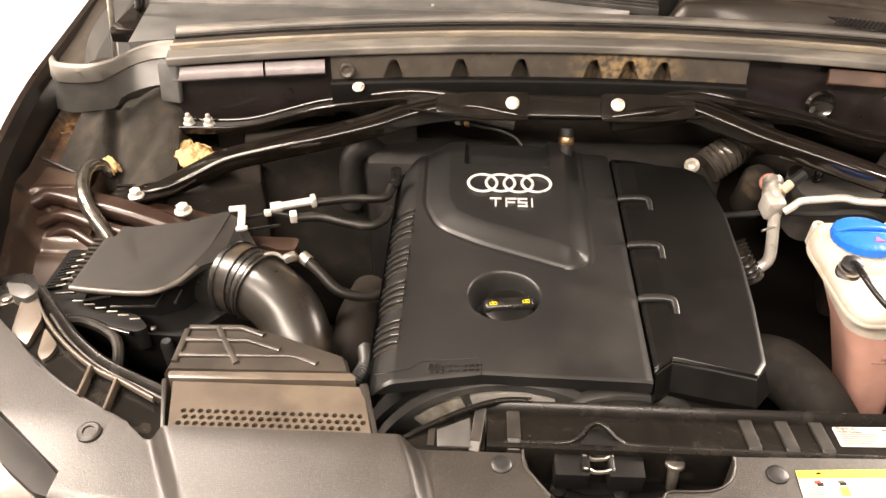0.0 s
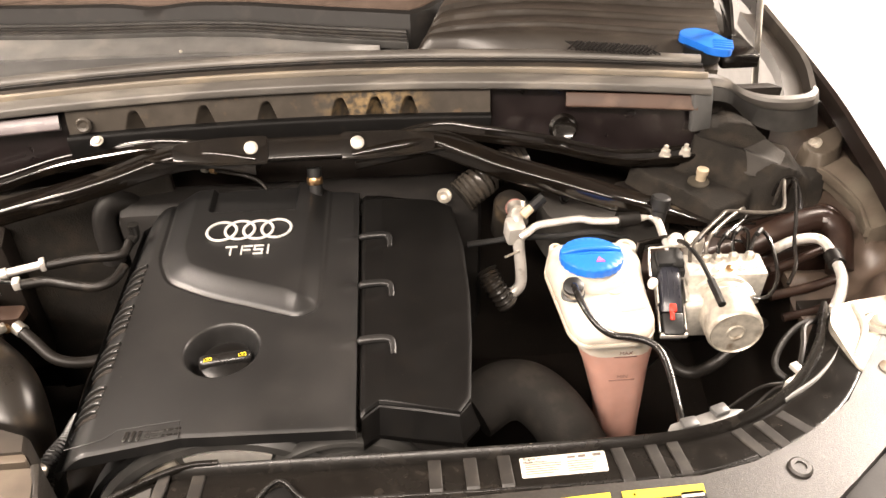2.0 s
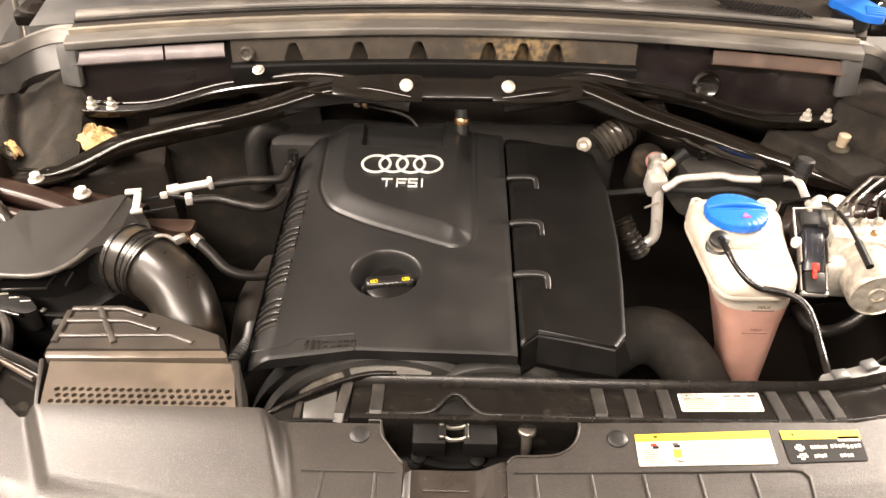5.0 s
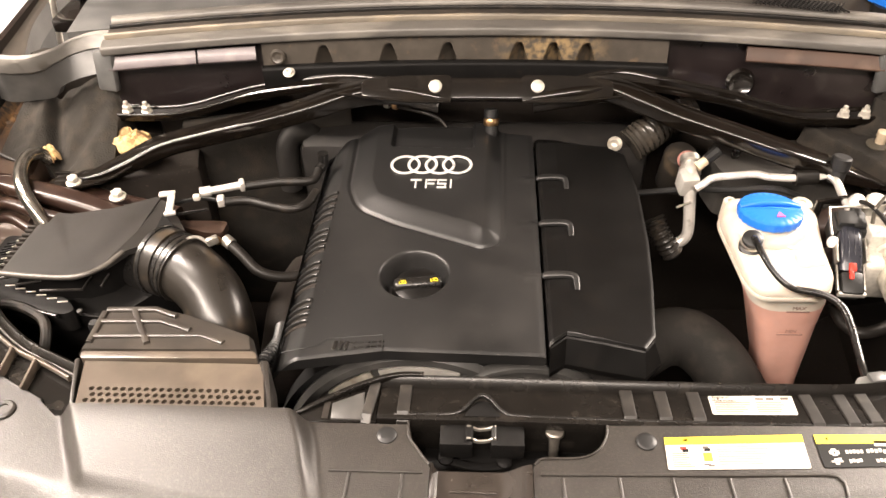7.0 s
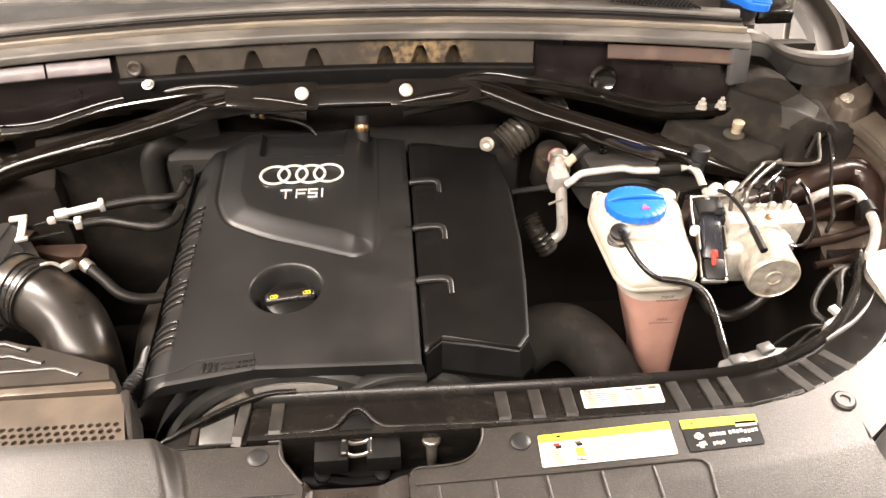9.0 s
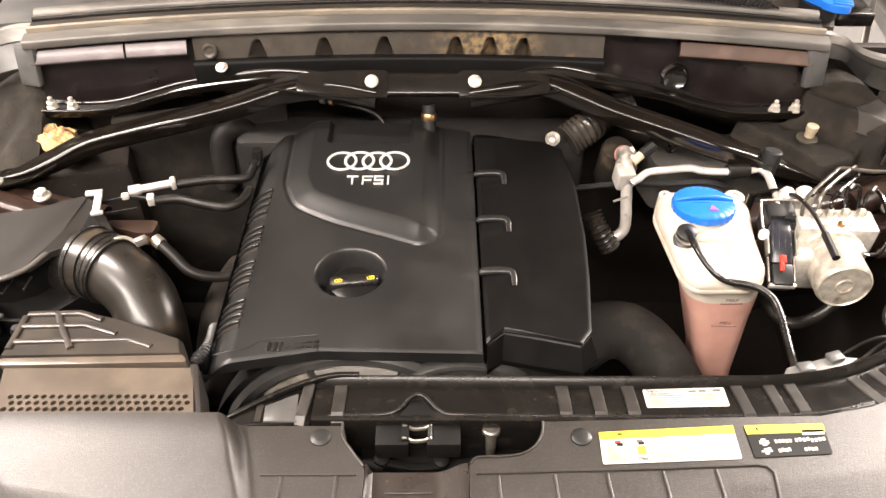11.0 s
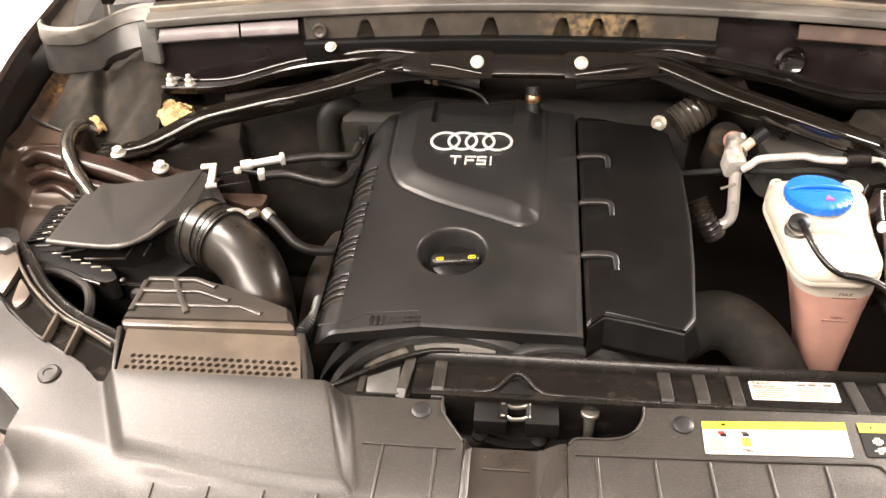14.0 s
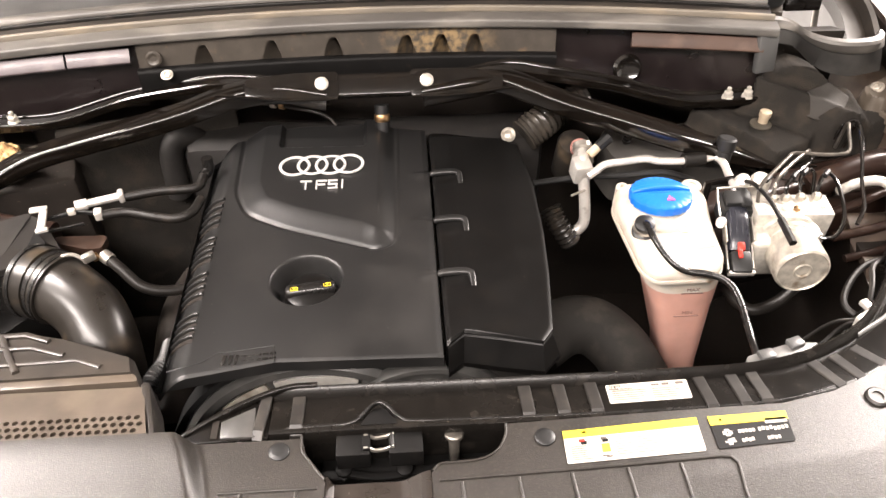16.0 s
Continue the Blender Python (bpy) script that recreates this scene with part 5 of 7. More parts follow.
def air_box():
    top = thing("air_intake_box", "dusty dark plastic air intake box with perforated top", "air box", (-0.3, 0.12, 0.9))
    # perforated top plate: strip of cells with round holes
    bm = bmesh.new()
    x0, x1, y0, y1, z = -0.386, -0.197, 0.040, 0.1085, 0.983
    cols, rows, r = 22, 3, 0.0026
    ys = [0.0545 + 0.0073 * j for j in range(4)]
    left = lambda y: x0 + 0.006 + 0.26 * (y1 - y)
    right = lambda y: x1 - 0.010 + 0.26 * (y1 - y)
    def quad(ax, ay, bx, by):
        a, b = (ax, ax) if isinstance(ax, float) else (ax(ay), ax(by))
        c, d = (bx, bx) if isinstance(bx, float) else (bx(ay), bx(by))
        bm.faces.new([bm.verts.new((x, y, z + 0.10 * (0.075 - y))) for x, y in ((a, ay), (c, ay), (d, by), (b, by))])
    hx0, hx1 = -0.3620, -0.2010
    quad(left, y0, right, ys[0])
    quad(left, ys[3], right, y1)
    for j in range(rows):
        off = 0.5 * (hx1 - hx0) / cols * (j % 2)
        quad(left, ys[j], hx0 + off, ys[j + 1])
        w = (hx1 - hx0) / cols
        for i in range(cols):
            cx, cy = hx0 + off + w * (i + 0.5), (ys[j] + ys[j + 1]) / 2
            ca = math.atan2((ys[1] - ys[0]) / 2, w / 2)
            quads = (ca, math.pi - ca, math.pi + ca, 2 * math.pi - ca, 2 * math.pi + ca)
            angles = [quads[q] + (quads[q + 1] - quads[q]) * e / 4 for q in range(4) for e in range(4)]
            n = 16
            inner, low, outer = [], [], []
            for k in range(n):
                a = angles[k]
                c, s = math.cos(a), math.sin(a)
                q = min(w / 2 / max(abs(c), 1e-6), (ys[1] - ys[0]) / 2 / max(abs(s), 1e-6))
                f = lambda X, Y: z + 0.10 * (0.075 - Y)
                inner.append(bm.verts.new((cx + r * c, cy + r * s, f(0, cy + r * s))))
                low.append(bm.verts.new((cx + r * c, cy + r * s, f(0, cy) - 0.004)))
                outer.append(bm.verts.new((cx + q * c, cy + q * s, f(0, cy + q * s))))
            for k in range(n):
                m = (k + 1) % n
                bm.faces.new((outer[k], outer[m], inner[m], inner[k]))
                bm.faces.new((inner[k], inner[m], low[m], low[k]))
        quad(hx0 + off + w * cols, ys[j], right, ys[j + 1])
    part("perforated_plate", bm, M_PLATE, top, "dusty brown-grey perforated plate", angle=20)
    # black block under the holes in place of their shade
    part("hole_shade", block((0.17, 0.035, 0.02), (-0.285, 0.063, 0.925), 0.002), M_GRILLE, top)
    rim = rounded([(-0.384, 0.1085), (-0.213, 0.1125), (-0.2175, 0.1210), (-0.386, 0.1170)], 0.003)
    part("rim", prism(rim, 0.945, 0.9835, 0.002), M_PLATE, top)
    part("side_lip", prism([(-0.211, 0.112), (-0.203, 0.113), (-0.184, 0.045), (-0.191, 0.045)], 0.93, 0.981, 0.002), M_GRAIN, top)
    part("side_lip", prism([(-0.391, 0.11), (-0.386, 0.112), (-0.3695, 0.054), (-0.374, 0.054)], 0.93, 0.981, 0.002), M_GRAIN, top)
    lidz = lambda x, y: 0.978 - 0.10 * (y - 0.13) - 0.12 * sstep(-0.33, -0.22, x) * (y - 0.125)
    lid = [(-0.394, 0.122), (-0.392, 0.175), (-0.383, 0.190), (-0.345, 0.192), (-0.300, 0.180), (-0.228, 0.150), (-0.220, 0.126)]
    lo = [Vector((x, y, 0.90)) for x, y in lid]
    hi = [Vector((x, y, lidz(x, y) - 0.006)) for x, y in lid]
    c = Vector((-0.31, 0.155, 0))
    h2 = [Vector((c.x + (x - c.x) * 0.95, c.y + (y - c.y) * 0.93, lidz(x, y))) for x, y in lid]
    part("lid", loft([lo, hi, h2]), M_BOX, top)
    def rib(*pts):
        part("lid_rib", sweep([(x, y, lidz(x, y) - 0.0012) for x, y in pts], rrect(0, 0, 0.0062, 0.009, 0.0016, 2), up=(0, 0, 1), smooth=False), M_BOX, top)
    rib((-0.386, 0.132), (-0.388, 0.178))
    rib((-0.384, 0.142), (-0.278, 0.147), (-0.253, 0.136))
    rib((-0.387, 0.164), (-0.325, 0.166), (-0.292, 0.154))
    rib((-0.328, 0.133), (-0.344, 0.158), (-0.358, 0.182))
    rib((-0.387, 0.182), (-0.336, 0.184), (-0.312, 0.174))
    part("box", prism([(-0.395, 0.05), (-0.20, 0.05), (-0.222, 0.13), (-0.30, 0.18), (-0.385, 0.19)], 0.75, 0.95), M_PIT, top)
    return top


air_box()


# ---- front slam panel cover ----
def slam_panel():
    top = thing("slam_panel_cover", "grained dark grey plastic cover behind the grille", "panel cover", (0, 0.0, 0.9))

    def h(x, y, u, v):
        z = 0.968 - 0.05 * sstep(-0.04, -0.16, y) - 0.03 * sstep(0.40, 0.56, abs(x)) * sstep(0.08, -0.06, y)
        # intake hump
        hp = poly_dist(x, y, HUMP)
        if hp > -0.002:
            z += (0.006 + 0.014 * sstep(-0.045, 0.05, y)) * sstep(0.0, 0.017, hp)
        # shallow scoop that falls away towards the wing
        d = poly_dist(x, y, SCOOP)
        if d > 0:
            z -= 0.13 * max(0.0, -0.292 - x) * sstep(0, 0.045, d)
        return z
    SCOOP = rounded([(-0.47, 0.006), (-0.396, -0.004), (-0.312, -0.022), (-0.297, -0.045), (-0.290, -0.12), (-0.47, -0.12)], 0.015)
    HUMP = rounded([(-0.396, 0.07), (-0.160, 0.07), (-0.145, 0.035), (-0.122, -0.048), (-0.16, -0.050), (-0.24, -0.044), (-0.345, -0.026)], 0.012)
    # left half of the panel with the hump, up to the latch cut-out
    rear = [(-0.595, 0.200), (-0.555, 0.166), (-0.522, 0.134), (-0.470, 0.098), (-0.440, 0.084), (-0.412, 0.070), (-0.390, 0.052), (-0.34, 0.052), (-0.28, 0.052), (-0.22, 0.052), (-0.16, 0.052), (-0.11, 0.052), (-0.064, 0.052)]
    front = [(-0.625, 0.195), (-0.585, 0.130), (-0.530, 0.078), (-0.449, 0.017), (-0.456, -0.02), (-0.462, -0.06), (-0.40, -0.10), (-0.34, -0.115), (-0.28, -0.128), (-0.22, -0.137), (-0.16, -0.143), (-0.10, -0.147), (-0.043, -0.15)]
    part("panel", coons([front[0], rear[0]], [(-0.043, -0.15), (-0.043, -0.10), (-0.043, -0.05), (-0.043, -0.01), (-0.043, 0.008), (-0.0465, 0.015), (-0.053, 0.022), (-0.060, 0.035), (-0.064, 0.052)],
                        front, rear, 264, 80, h, 0.90), M_GRAIN, top, angle=50)
    # right half, from the cut-out round to the headlamp; its front rolls down
    def roll_y(x):
        return float(np.interp(x, [0.18, 0.236, 0.321, 0.40, 0.446, 0.55], [-0.022, -0.009, -0.002, 0.008, 0.017, 0.03]))
    rear = [(0.045, 0.012), (0.052, 0.0195), (0.076, 0.0205), (0.091, 0.0232), (0.1015, 0.030), (0.107, 0.038), (0.1105, 0.047), (0.1115, 0.056), (0.18, 0.058), (0.25, 0.060), (0.31, 0.0612), (0.36, 0.062), (0.41, 0.072), (0.425, 0.078), (0.44, 0.084), (0.458, 0.092), (0.49, 0.110), (0.523, 0.132), (0.57, 0.185), (0.595, 0.212)]
    front = [(0.045, -0.15), (0.052, -0.15), (0.076, -0.149), (0.091, -0.148), (0.103, -0.148), (0.112, -0.147), (0.122, -0.147), (0.135, -0.146), (0.19, -0.142), (0.25, -0.135), (0.31, -0.123), (0.36, -0.112), (0.42, -0.09), (0.470, -0.06), (0.457, -0.02), (0.450, 0.02), (0.49, 0.048), (0.53, 0.078), (0.585, 0.13), (0.61, 0.205)]
    part("panel", coons([front[0], rear[0]], [front[-1], rear[-1]], front, rear, 228, 50,
                        lambda x, y, u, v: 0.968 - 0.05 * sstep(-0.04, -0.16, y) - 0.11 * sstep(0.18, 0.26, x) * max(0.0, roll_y(x) - y), 0.86), M_GRAIN, top, angle=50)
    # latch trough
    part("trough", coons([(-0.0425, -0.15), (-0.0425, 0.014)], [(0.0444, -0.15), (0.0444, 0.014)], [(-0.0425, -0.15), (0.0444, -0.15)], [(-0.0425, 0.014), (0.0444, 0.014)], 60, 30,
                         lambda x, y, u, v: 0.968 - 0.014 * sstep(0, 0.07, u) * sstep(0.0, 0.32, 1 - u) - 0.05 * sstep(-0.04, -0.16, y), 0.90), M_TROUGH, top, "smooth dark trough below the latch")
    part("trough_line", sweep([(-0.026, -0.006, 0.9545), (0.014, -0.006, 0.9545)], rrect(0, 0, 0.003, 0.002, 0.0008, 2), smooth=False, up=(0, 0, 1)), M_TROUGH, top)
    for rim in ([(-0.065, 0.055), (-0.0635, 0.040), (-0.056, 0.028), (-0.050, 0.0195), (-0.0435, 0.011)], [(0.046, 0.0135), (0.053, 0.0195), (0.076, 0.0205), (0.091, 0.0232), (0.1015, 0.030), (0.1070, 0.038), (0.1105, 0.047), (0.1115, 0.056)]):
        part("cut_rim", sweep([(x, y, 0.9680) for x, y in rim], rrect(0, 0, 0.0022, 0.003, 0.0009, 2), 5, up=(0, 0, 1)), M_GRAIN, top)
    def pz(x, y):
        return 0.9685 - 0.05 * sstep(-0.04, -0.16, y) - (0.11 * sstep(0.18, 0.26, x) * max(0.0, roll_y(x) - y) if x > 0.1 else 0.0)
    def line(pts):
        pp = []
        for (ax, ay), (bx, by) in zip(pts, pts[1:]):
            pp += [(ax + (bx - ax) * k / 8, ay + (by - ay) * k / 8) for k in range(8)]
        pp.append(pts[-1])
        part("moulded_line", sweep([(x, y, pz(x, y)) for x, y in pp], rrect(0, 0, 0.0028, 0.0026, 0.001, 2), smooth=False, up=(0, 0, 1)), M_GRAIN, top)
    line([(-0.129, 0.003), (-0.049, 0.003)])
    line([(-0.111, 0.001), (-0.115, -0.11)])
    line([(-0.066, 0.001), (-0.066, -0.12)])
    line([(0.051, 0.004), (0.203, 0.008), (0.288, 0.0115), (0.296, 0.010), (0.300, 0.004), (0.298, -0.02), (0.304, -0.10)])
    for x in (0.069, 0.116, 0.160, 0.207, 0.252):
        line([(x, 0.001 + 0.03 * (x - 0.069)), (x + 0.005, -0.11)])
    for x in (-0.298, -0.250, -0.203, -0.158):
        line([(x, -0.048), (x - 0.002, -0.10)])
    for at in ((-0.083, 0.040), (0.1435, 0.040), (-0.440, 0.057), (0.446, 0.062)):
        part("push_rivet", lathe([(0.0092, 0), (0.0088, 0.0012), (0.0072, 0.0021), (0.0045, 0.0025), (0.001, 0.0026)] if abs(at[0]) < 0.3 else [(0.0105, 0), (0.0105, 0.002), (0.0085, 0.0035), (0.005, 0.0035), (0.0045, 0.002)], (*at, 0.968)), M_BLACK if abs(at[0]) < 0.3 else M_GRAIN, top, "round plastic push rivet")
    return top


slam_panel()


def cross_rail():
    top = thing("upper_cross_rail", "dark satin plastic front cross rail with raised straps", "cross rail", (0, 0.09, 0.9))
    sec = [(-0.026, -0.05), (0.025, -0.05), (0.0262, -0.012), (0.0262, -0.0022), (0.0252, -0.0002), (0.0225, 0.0012), (0.019, 0.0010), (-0.016, -0.0062), (-0.0205, 0.0012), (-0.0235, 0.0028), (-0.0260, 0.0)]
    path = [(-0.095, 0.088, 0.962), (0.0, 0.088, 0.962), (0.12, 0.087, 0.962), (0.26, 0.087, 0.962), (0.36, 0.090, 0.962), (0.435, 0.108, 0.962), (0.50, 0.145, 0.962), (0.55, 0.20, 0.962), (0.585, 0.26, 0.962)]
    part("rail", sweep(path, sec, 8, up=(0, 0, 1)), M_RAIL, top)
    lpath = [(-0.370, 0.076, 0.955), (-0.40, 0.089, 0.957), (-0.473, 0.123, 0.957), (-0.521, 0.158, 0.957), (-0.556, 0.193, 0.957), (-0.593, 0.232, 0.957)]
    part("rail", sweep(lpath, [(-a * (1.0 if b < -0.01 else 1.22), b) for a, b in sec], 8, up=(0, 0, 1)), M_RAIL, top)
    def strap(x, y, ang, mt=M_SATIN, w=0.010, n=0.047):
        z = 0.9622 if x > -0.2 else 0.9572
        bm = sweep([(0, n / 2 - 0.006, -0.0058), (0, -n / 2 + 0.005, 0.0012), (0, -n / 2 - 0.002, -0.003), (0, -n / 2 - 0.0035, -0.012)], rrect(0, 0, 0.003, w, 0.001, 2), up=(1, 0, 0), smooth=False)
        bm.transform(pose(x, y, z, 0, 0, ang))
        part("strap", bm, mt, top, "scuffed grey strap", angle=15)
    for x in (-0.0715, 0.1345, 0.166, 0.196):
        strap(x, 0.088, 0, M_STRAP, 0.0115)
    for x, y, a in ((0.299, 0.086, 2), (0.330, 0.087, 2), (0.350, 0.089, 2), (0.418, 0.098, 20), (0.441, 0.105, 20), (0.468, 0.115, 30)):
        strap(x, y, a, M_STRAP, 0.011, 0.048)
    for x, y in ((-0.440, 0.1035), (-0.4705, 0.1185)):
        part("strap", sweep([(x - 0.002, y + 0.0185, 0.952), (x - 0.0015, y + 0.017, 0.9595), (x + 0.001, y - 0.0165, 0.9605), (x + 0.0015, y - 0.0185, 0.950)], rrect(0, 0, 0.0118, 0.003, 0.001, 2), up=(1, 0, 0.02), smooth=False), M_PLATE, top, "scuffed grey strap", angle=15)
    # beaded edges, pad and tongue at the rail's western end
    edge_in = [(-0.577, 0.244), (-0.552, 0.210), (-0.526, 0.182), (-0.498, 0.158), (-0.469, 0.138), (-0.437, 0.123), (-0.401, 0.104)]
    edge_out = [(-0.556, 0.165), (-0.530, 0.145), (-0.501, 0.123), (-0.471, 0.104), (-0.439, 0.087), (-0.416, 0.075)]
    part("edge_bead", sweep([(x, y, 0.9575) for x, y in edge_in], rrect(0, 0, 0.0036, 0.007, 0.0016, 3), 6, up=(0, 0, 1)), M_PLATE, top)
    part("edge_bead", sweep([(x + 0.004, y + 0.0055, 0.951) for x, y in edge_in[1:]], rrect(0, 0, 0.0036, 0.007, 0.0016, 3), 6, up=(0, 0, 1)), M_BOX, top)
    part("edge_bead", sweep([(x, y, 0.9575) for x, y in edge_out], rrect(0, 0, 0.0036, 0.007, 0.0016, 3), 6, up=(0, 0, 1)), M_COWL, top)
    part("end_pad", prism(rounded([(-0.583, 0.231), (-0.571, 0.235), (-0.549, 0.203), (-0.547, 0.163), (-0.571, 0.180)], 0.005), 0.945, 0.9615, 0.0018), M_PLATE, top, "dusty grey end pad")
    part("tongue", prism(rounded([(-0.541, 0.190), (-0.519, 0.168), (-0.519, 0.155), (-0.524, 0.146), (-0.533, 0.154)], 0.004), 0.945, 0.9595, 0.0012), M_PLATE, top, "scuffed tongue")
    part("ear", prism(rounded([(-0.606, 0.247), (-0.580, 0.244), (-0.566, 0.231), (-0.575, 0.222), (-0.592, 0.228)], 0.004), 0.945, 0.968, 0.002), M_COWL, top, "dull grey mounting ear")
    # striker hood above the latch
    part("front_bead", sweep([(-0.080, 0.068, 0.961), (-0.034, 0.069, 0.961), (-0.018, 0.072, 0.963), (-0.006, 0.083, 0.967), (0.001, 0.086, 0.968), (0.008, 0.083, 0.967), (0.020, 0.072, 0.963), (0.036, 0.069, 0.961), (0.12, 0.067, 0.961), (0.26, 0.066, 0.961), (0.36, 0.069, 0.961), (0.43, 0.085, 0.961)], rrect(0, 0, 0.0035, 0.005, 0.0014, 3), 6, up=(0, 0, 1)), M_SATIN, top)
    # flat black prism in place of a deep shaded hole
    part("pocket_shade", prism(rounded([(-0.016, 0.066), (-0.004, 0.083), (0.006, 0.083), (0.018, 0.066)], 0.003), 0.955, 0.9640), M_GRILLE, top)
    # tapering end of the rail
    part("rail_end", prism([(-0.096, 0.062), (-0.096, 0.112), (-0.108, 0.1025), (-0.135, 0.089), (-0.166, 0.072), (-0.178, 0.060)], 0.90, 0.957, 0.002), M_RAIL, top)
    part("rear_lip", sweep([(-0.055, 0.1125, 0.9635), (-0.080, 0.1115, 0.9635), (-0.106, 0.104, 0.9620), (-0.135, 0.090, 0.960), (-0.170, 0.070, 0.955), (-0.19, 0.056, 0.945)], rrect(0, 0, 0.005, 0.008, 0.002, 3), 6, up=(0, 0, 1)), M_RAIL, top)
    part("rear_lip", sweep([(-0.085, 0.122, 0.950), (-0.112, 0.113, 0.948), (-0.142, 0.098, 0.944), (-0.18, 0.077, 0.936)], rrect(0, 0, 0.006, 0.006, 0.002, 3), 6, up=(0, 0, 1)), M_SATIN, top)
    # paler than the rail: the glare on this plate is painted in
    part("end_plate", prism([(-0.138, 0.0635), (-0.139, 0.081), (-0.110, 0.0955), (-0.1075, 0.0635)], 0.9565, 0.9590, 0.0008), M_COWL, top, "end plate with pale glare in its colour")
    part("strap", sweep([(-0.1005, 0.105, 0.9600), (-0.105, 0.068, 0.9600), (-0.106, 0.062, 0.955)], rrect(0, 0, 0.010, 0.003, 0.001, 2), up=(0, 0, 1), smooth=False), M_STRAP, top, "scuffed grey strap", angle=15)
    part("strap", sweep([(-0.1435, 0.083, 0.9575), (-0.1440, 0.064, 0.9575)], rrect(0, 0, 0.006, 0.002, 0.0006, 2), up=(0, 0, 1), smooth=False), M_PIT, top, "dark strap", angle=15)
    # pale clip plate beside the tank pipe
    part("clip_plate", prism([(0.345, 0.112), (0.40, 0.122), (0.43, 0.140), (0.405, 0.143), (0.355, 0.128)], 0.944, 0.956, 0.0015), M_PALE, top, "pale clip plate")
    for p in ((0.372, 0.122, 10), (0.405, 0.135, 18)):
        part("clip_block", block((0.016, 0.012, 0.006), pose(p[0], p[1] + 0.004, 0.958, 0, 0, p[2]), 0.002), M_TRAY, top)
    return top


cross_rail()


def latch():
    top = thing("bonnet_latch", "black steel bonnet latch with bare hook plates", "latch", (0, 0.06, 0.9))
    for x0, x1 in ((-0.037, -0.0075), (0.009, 0.039)):
        part("jaw", block((x1 - x0, 0.029, 0.022), pose((x0 + x1) / 2, 0.0565, 0.9445, 3, 0, 0), 0.0015), M_GRILLE, top)
    for y in (0.0605, 0.0475):
        part("hook", sweep([(-0.013, y, 0.9555), (-0.008, y, 0.9545), (-0.003, y - 0.0005, 0.952), (0.006, y, 0.9525), (0.011, y + 0.0005, 0.9545), (0.014, y + 0.0005, 0.9555)], rrect(0, 0, 0.0022, 0.004, 0.0008, 2), 5, up=(0, 0, 1)), M_STEEL, top, "bare steel hook")
    # black block drawn where the slot would lie in shade
    part("slot_shade", block((0.007, 0.017, 0.003), (-0.0105, 0.054, 0.9553), 0.0005), M_GRILLE, top)
    part("spring_barrel", tube([(0.012, 0.047, 0.955), (0.012, 0.062, 0.955)], 0.0022, 12, smooth=False), M_BLACK, top)
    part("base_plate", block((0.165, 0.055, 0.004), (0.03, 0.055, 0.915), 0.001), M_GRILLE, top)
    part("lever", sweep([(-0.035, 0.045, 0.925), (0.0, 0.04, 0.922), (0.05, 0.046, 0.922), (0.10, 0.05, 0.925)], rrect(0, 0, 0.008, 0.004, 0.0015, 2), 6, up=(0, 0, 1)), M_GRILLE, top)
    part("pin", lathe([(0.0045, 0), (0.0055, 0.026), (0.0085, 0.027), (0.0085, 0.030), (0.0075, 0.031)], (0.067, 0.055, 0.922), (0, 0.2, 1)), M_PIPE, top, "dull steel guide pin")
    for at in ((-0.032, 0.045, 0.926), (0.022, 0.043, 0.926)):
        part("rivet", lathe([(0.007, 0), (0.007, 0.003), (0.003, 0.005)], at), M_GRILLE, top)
    # black floor sheet standing for the shade below the latch
    part("cavity_shade", block((0.20, 0.085, 0.01), (0.03, 0.05, 0.90), 0.001), M_GRILLE, top)


latch()


def sticker(name, label, quad, z, base, rows, mats):
    """A flat sticker with printed bars. rows: (u, v, w, h, material) in the sticker's own 0..1 square from the top left corner."""
    top = thing(name, label, "sticker", (*quad[0], z), "stickers")
    tl, tr, br, bl = (Vector(q) for q in quad)
    def at(u, v):
        return (tl * (1 - u) + tr * u) * (1 - v) + (bl * (1 - u) + br * u) * v
    out = rounded([tuple(q) for q in (tl, tr, br, bl)], 0.002)
    part("film", prism(out, z, z + 0.0005), base, top)
    for u, v, w, h, m in rows:
        o = [tuple(at(a, b)) for a, b in ((u, v), (u + w, v), (u + w, v + h), (u, v + h))]
        part("print", prism(o, z + 0.0005, z + 0.0008), m, top)
    return top


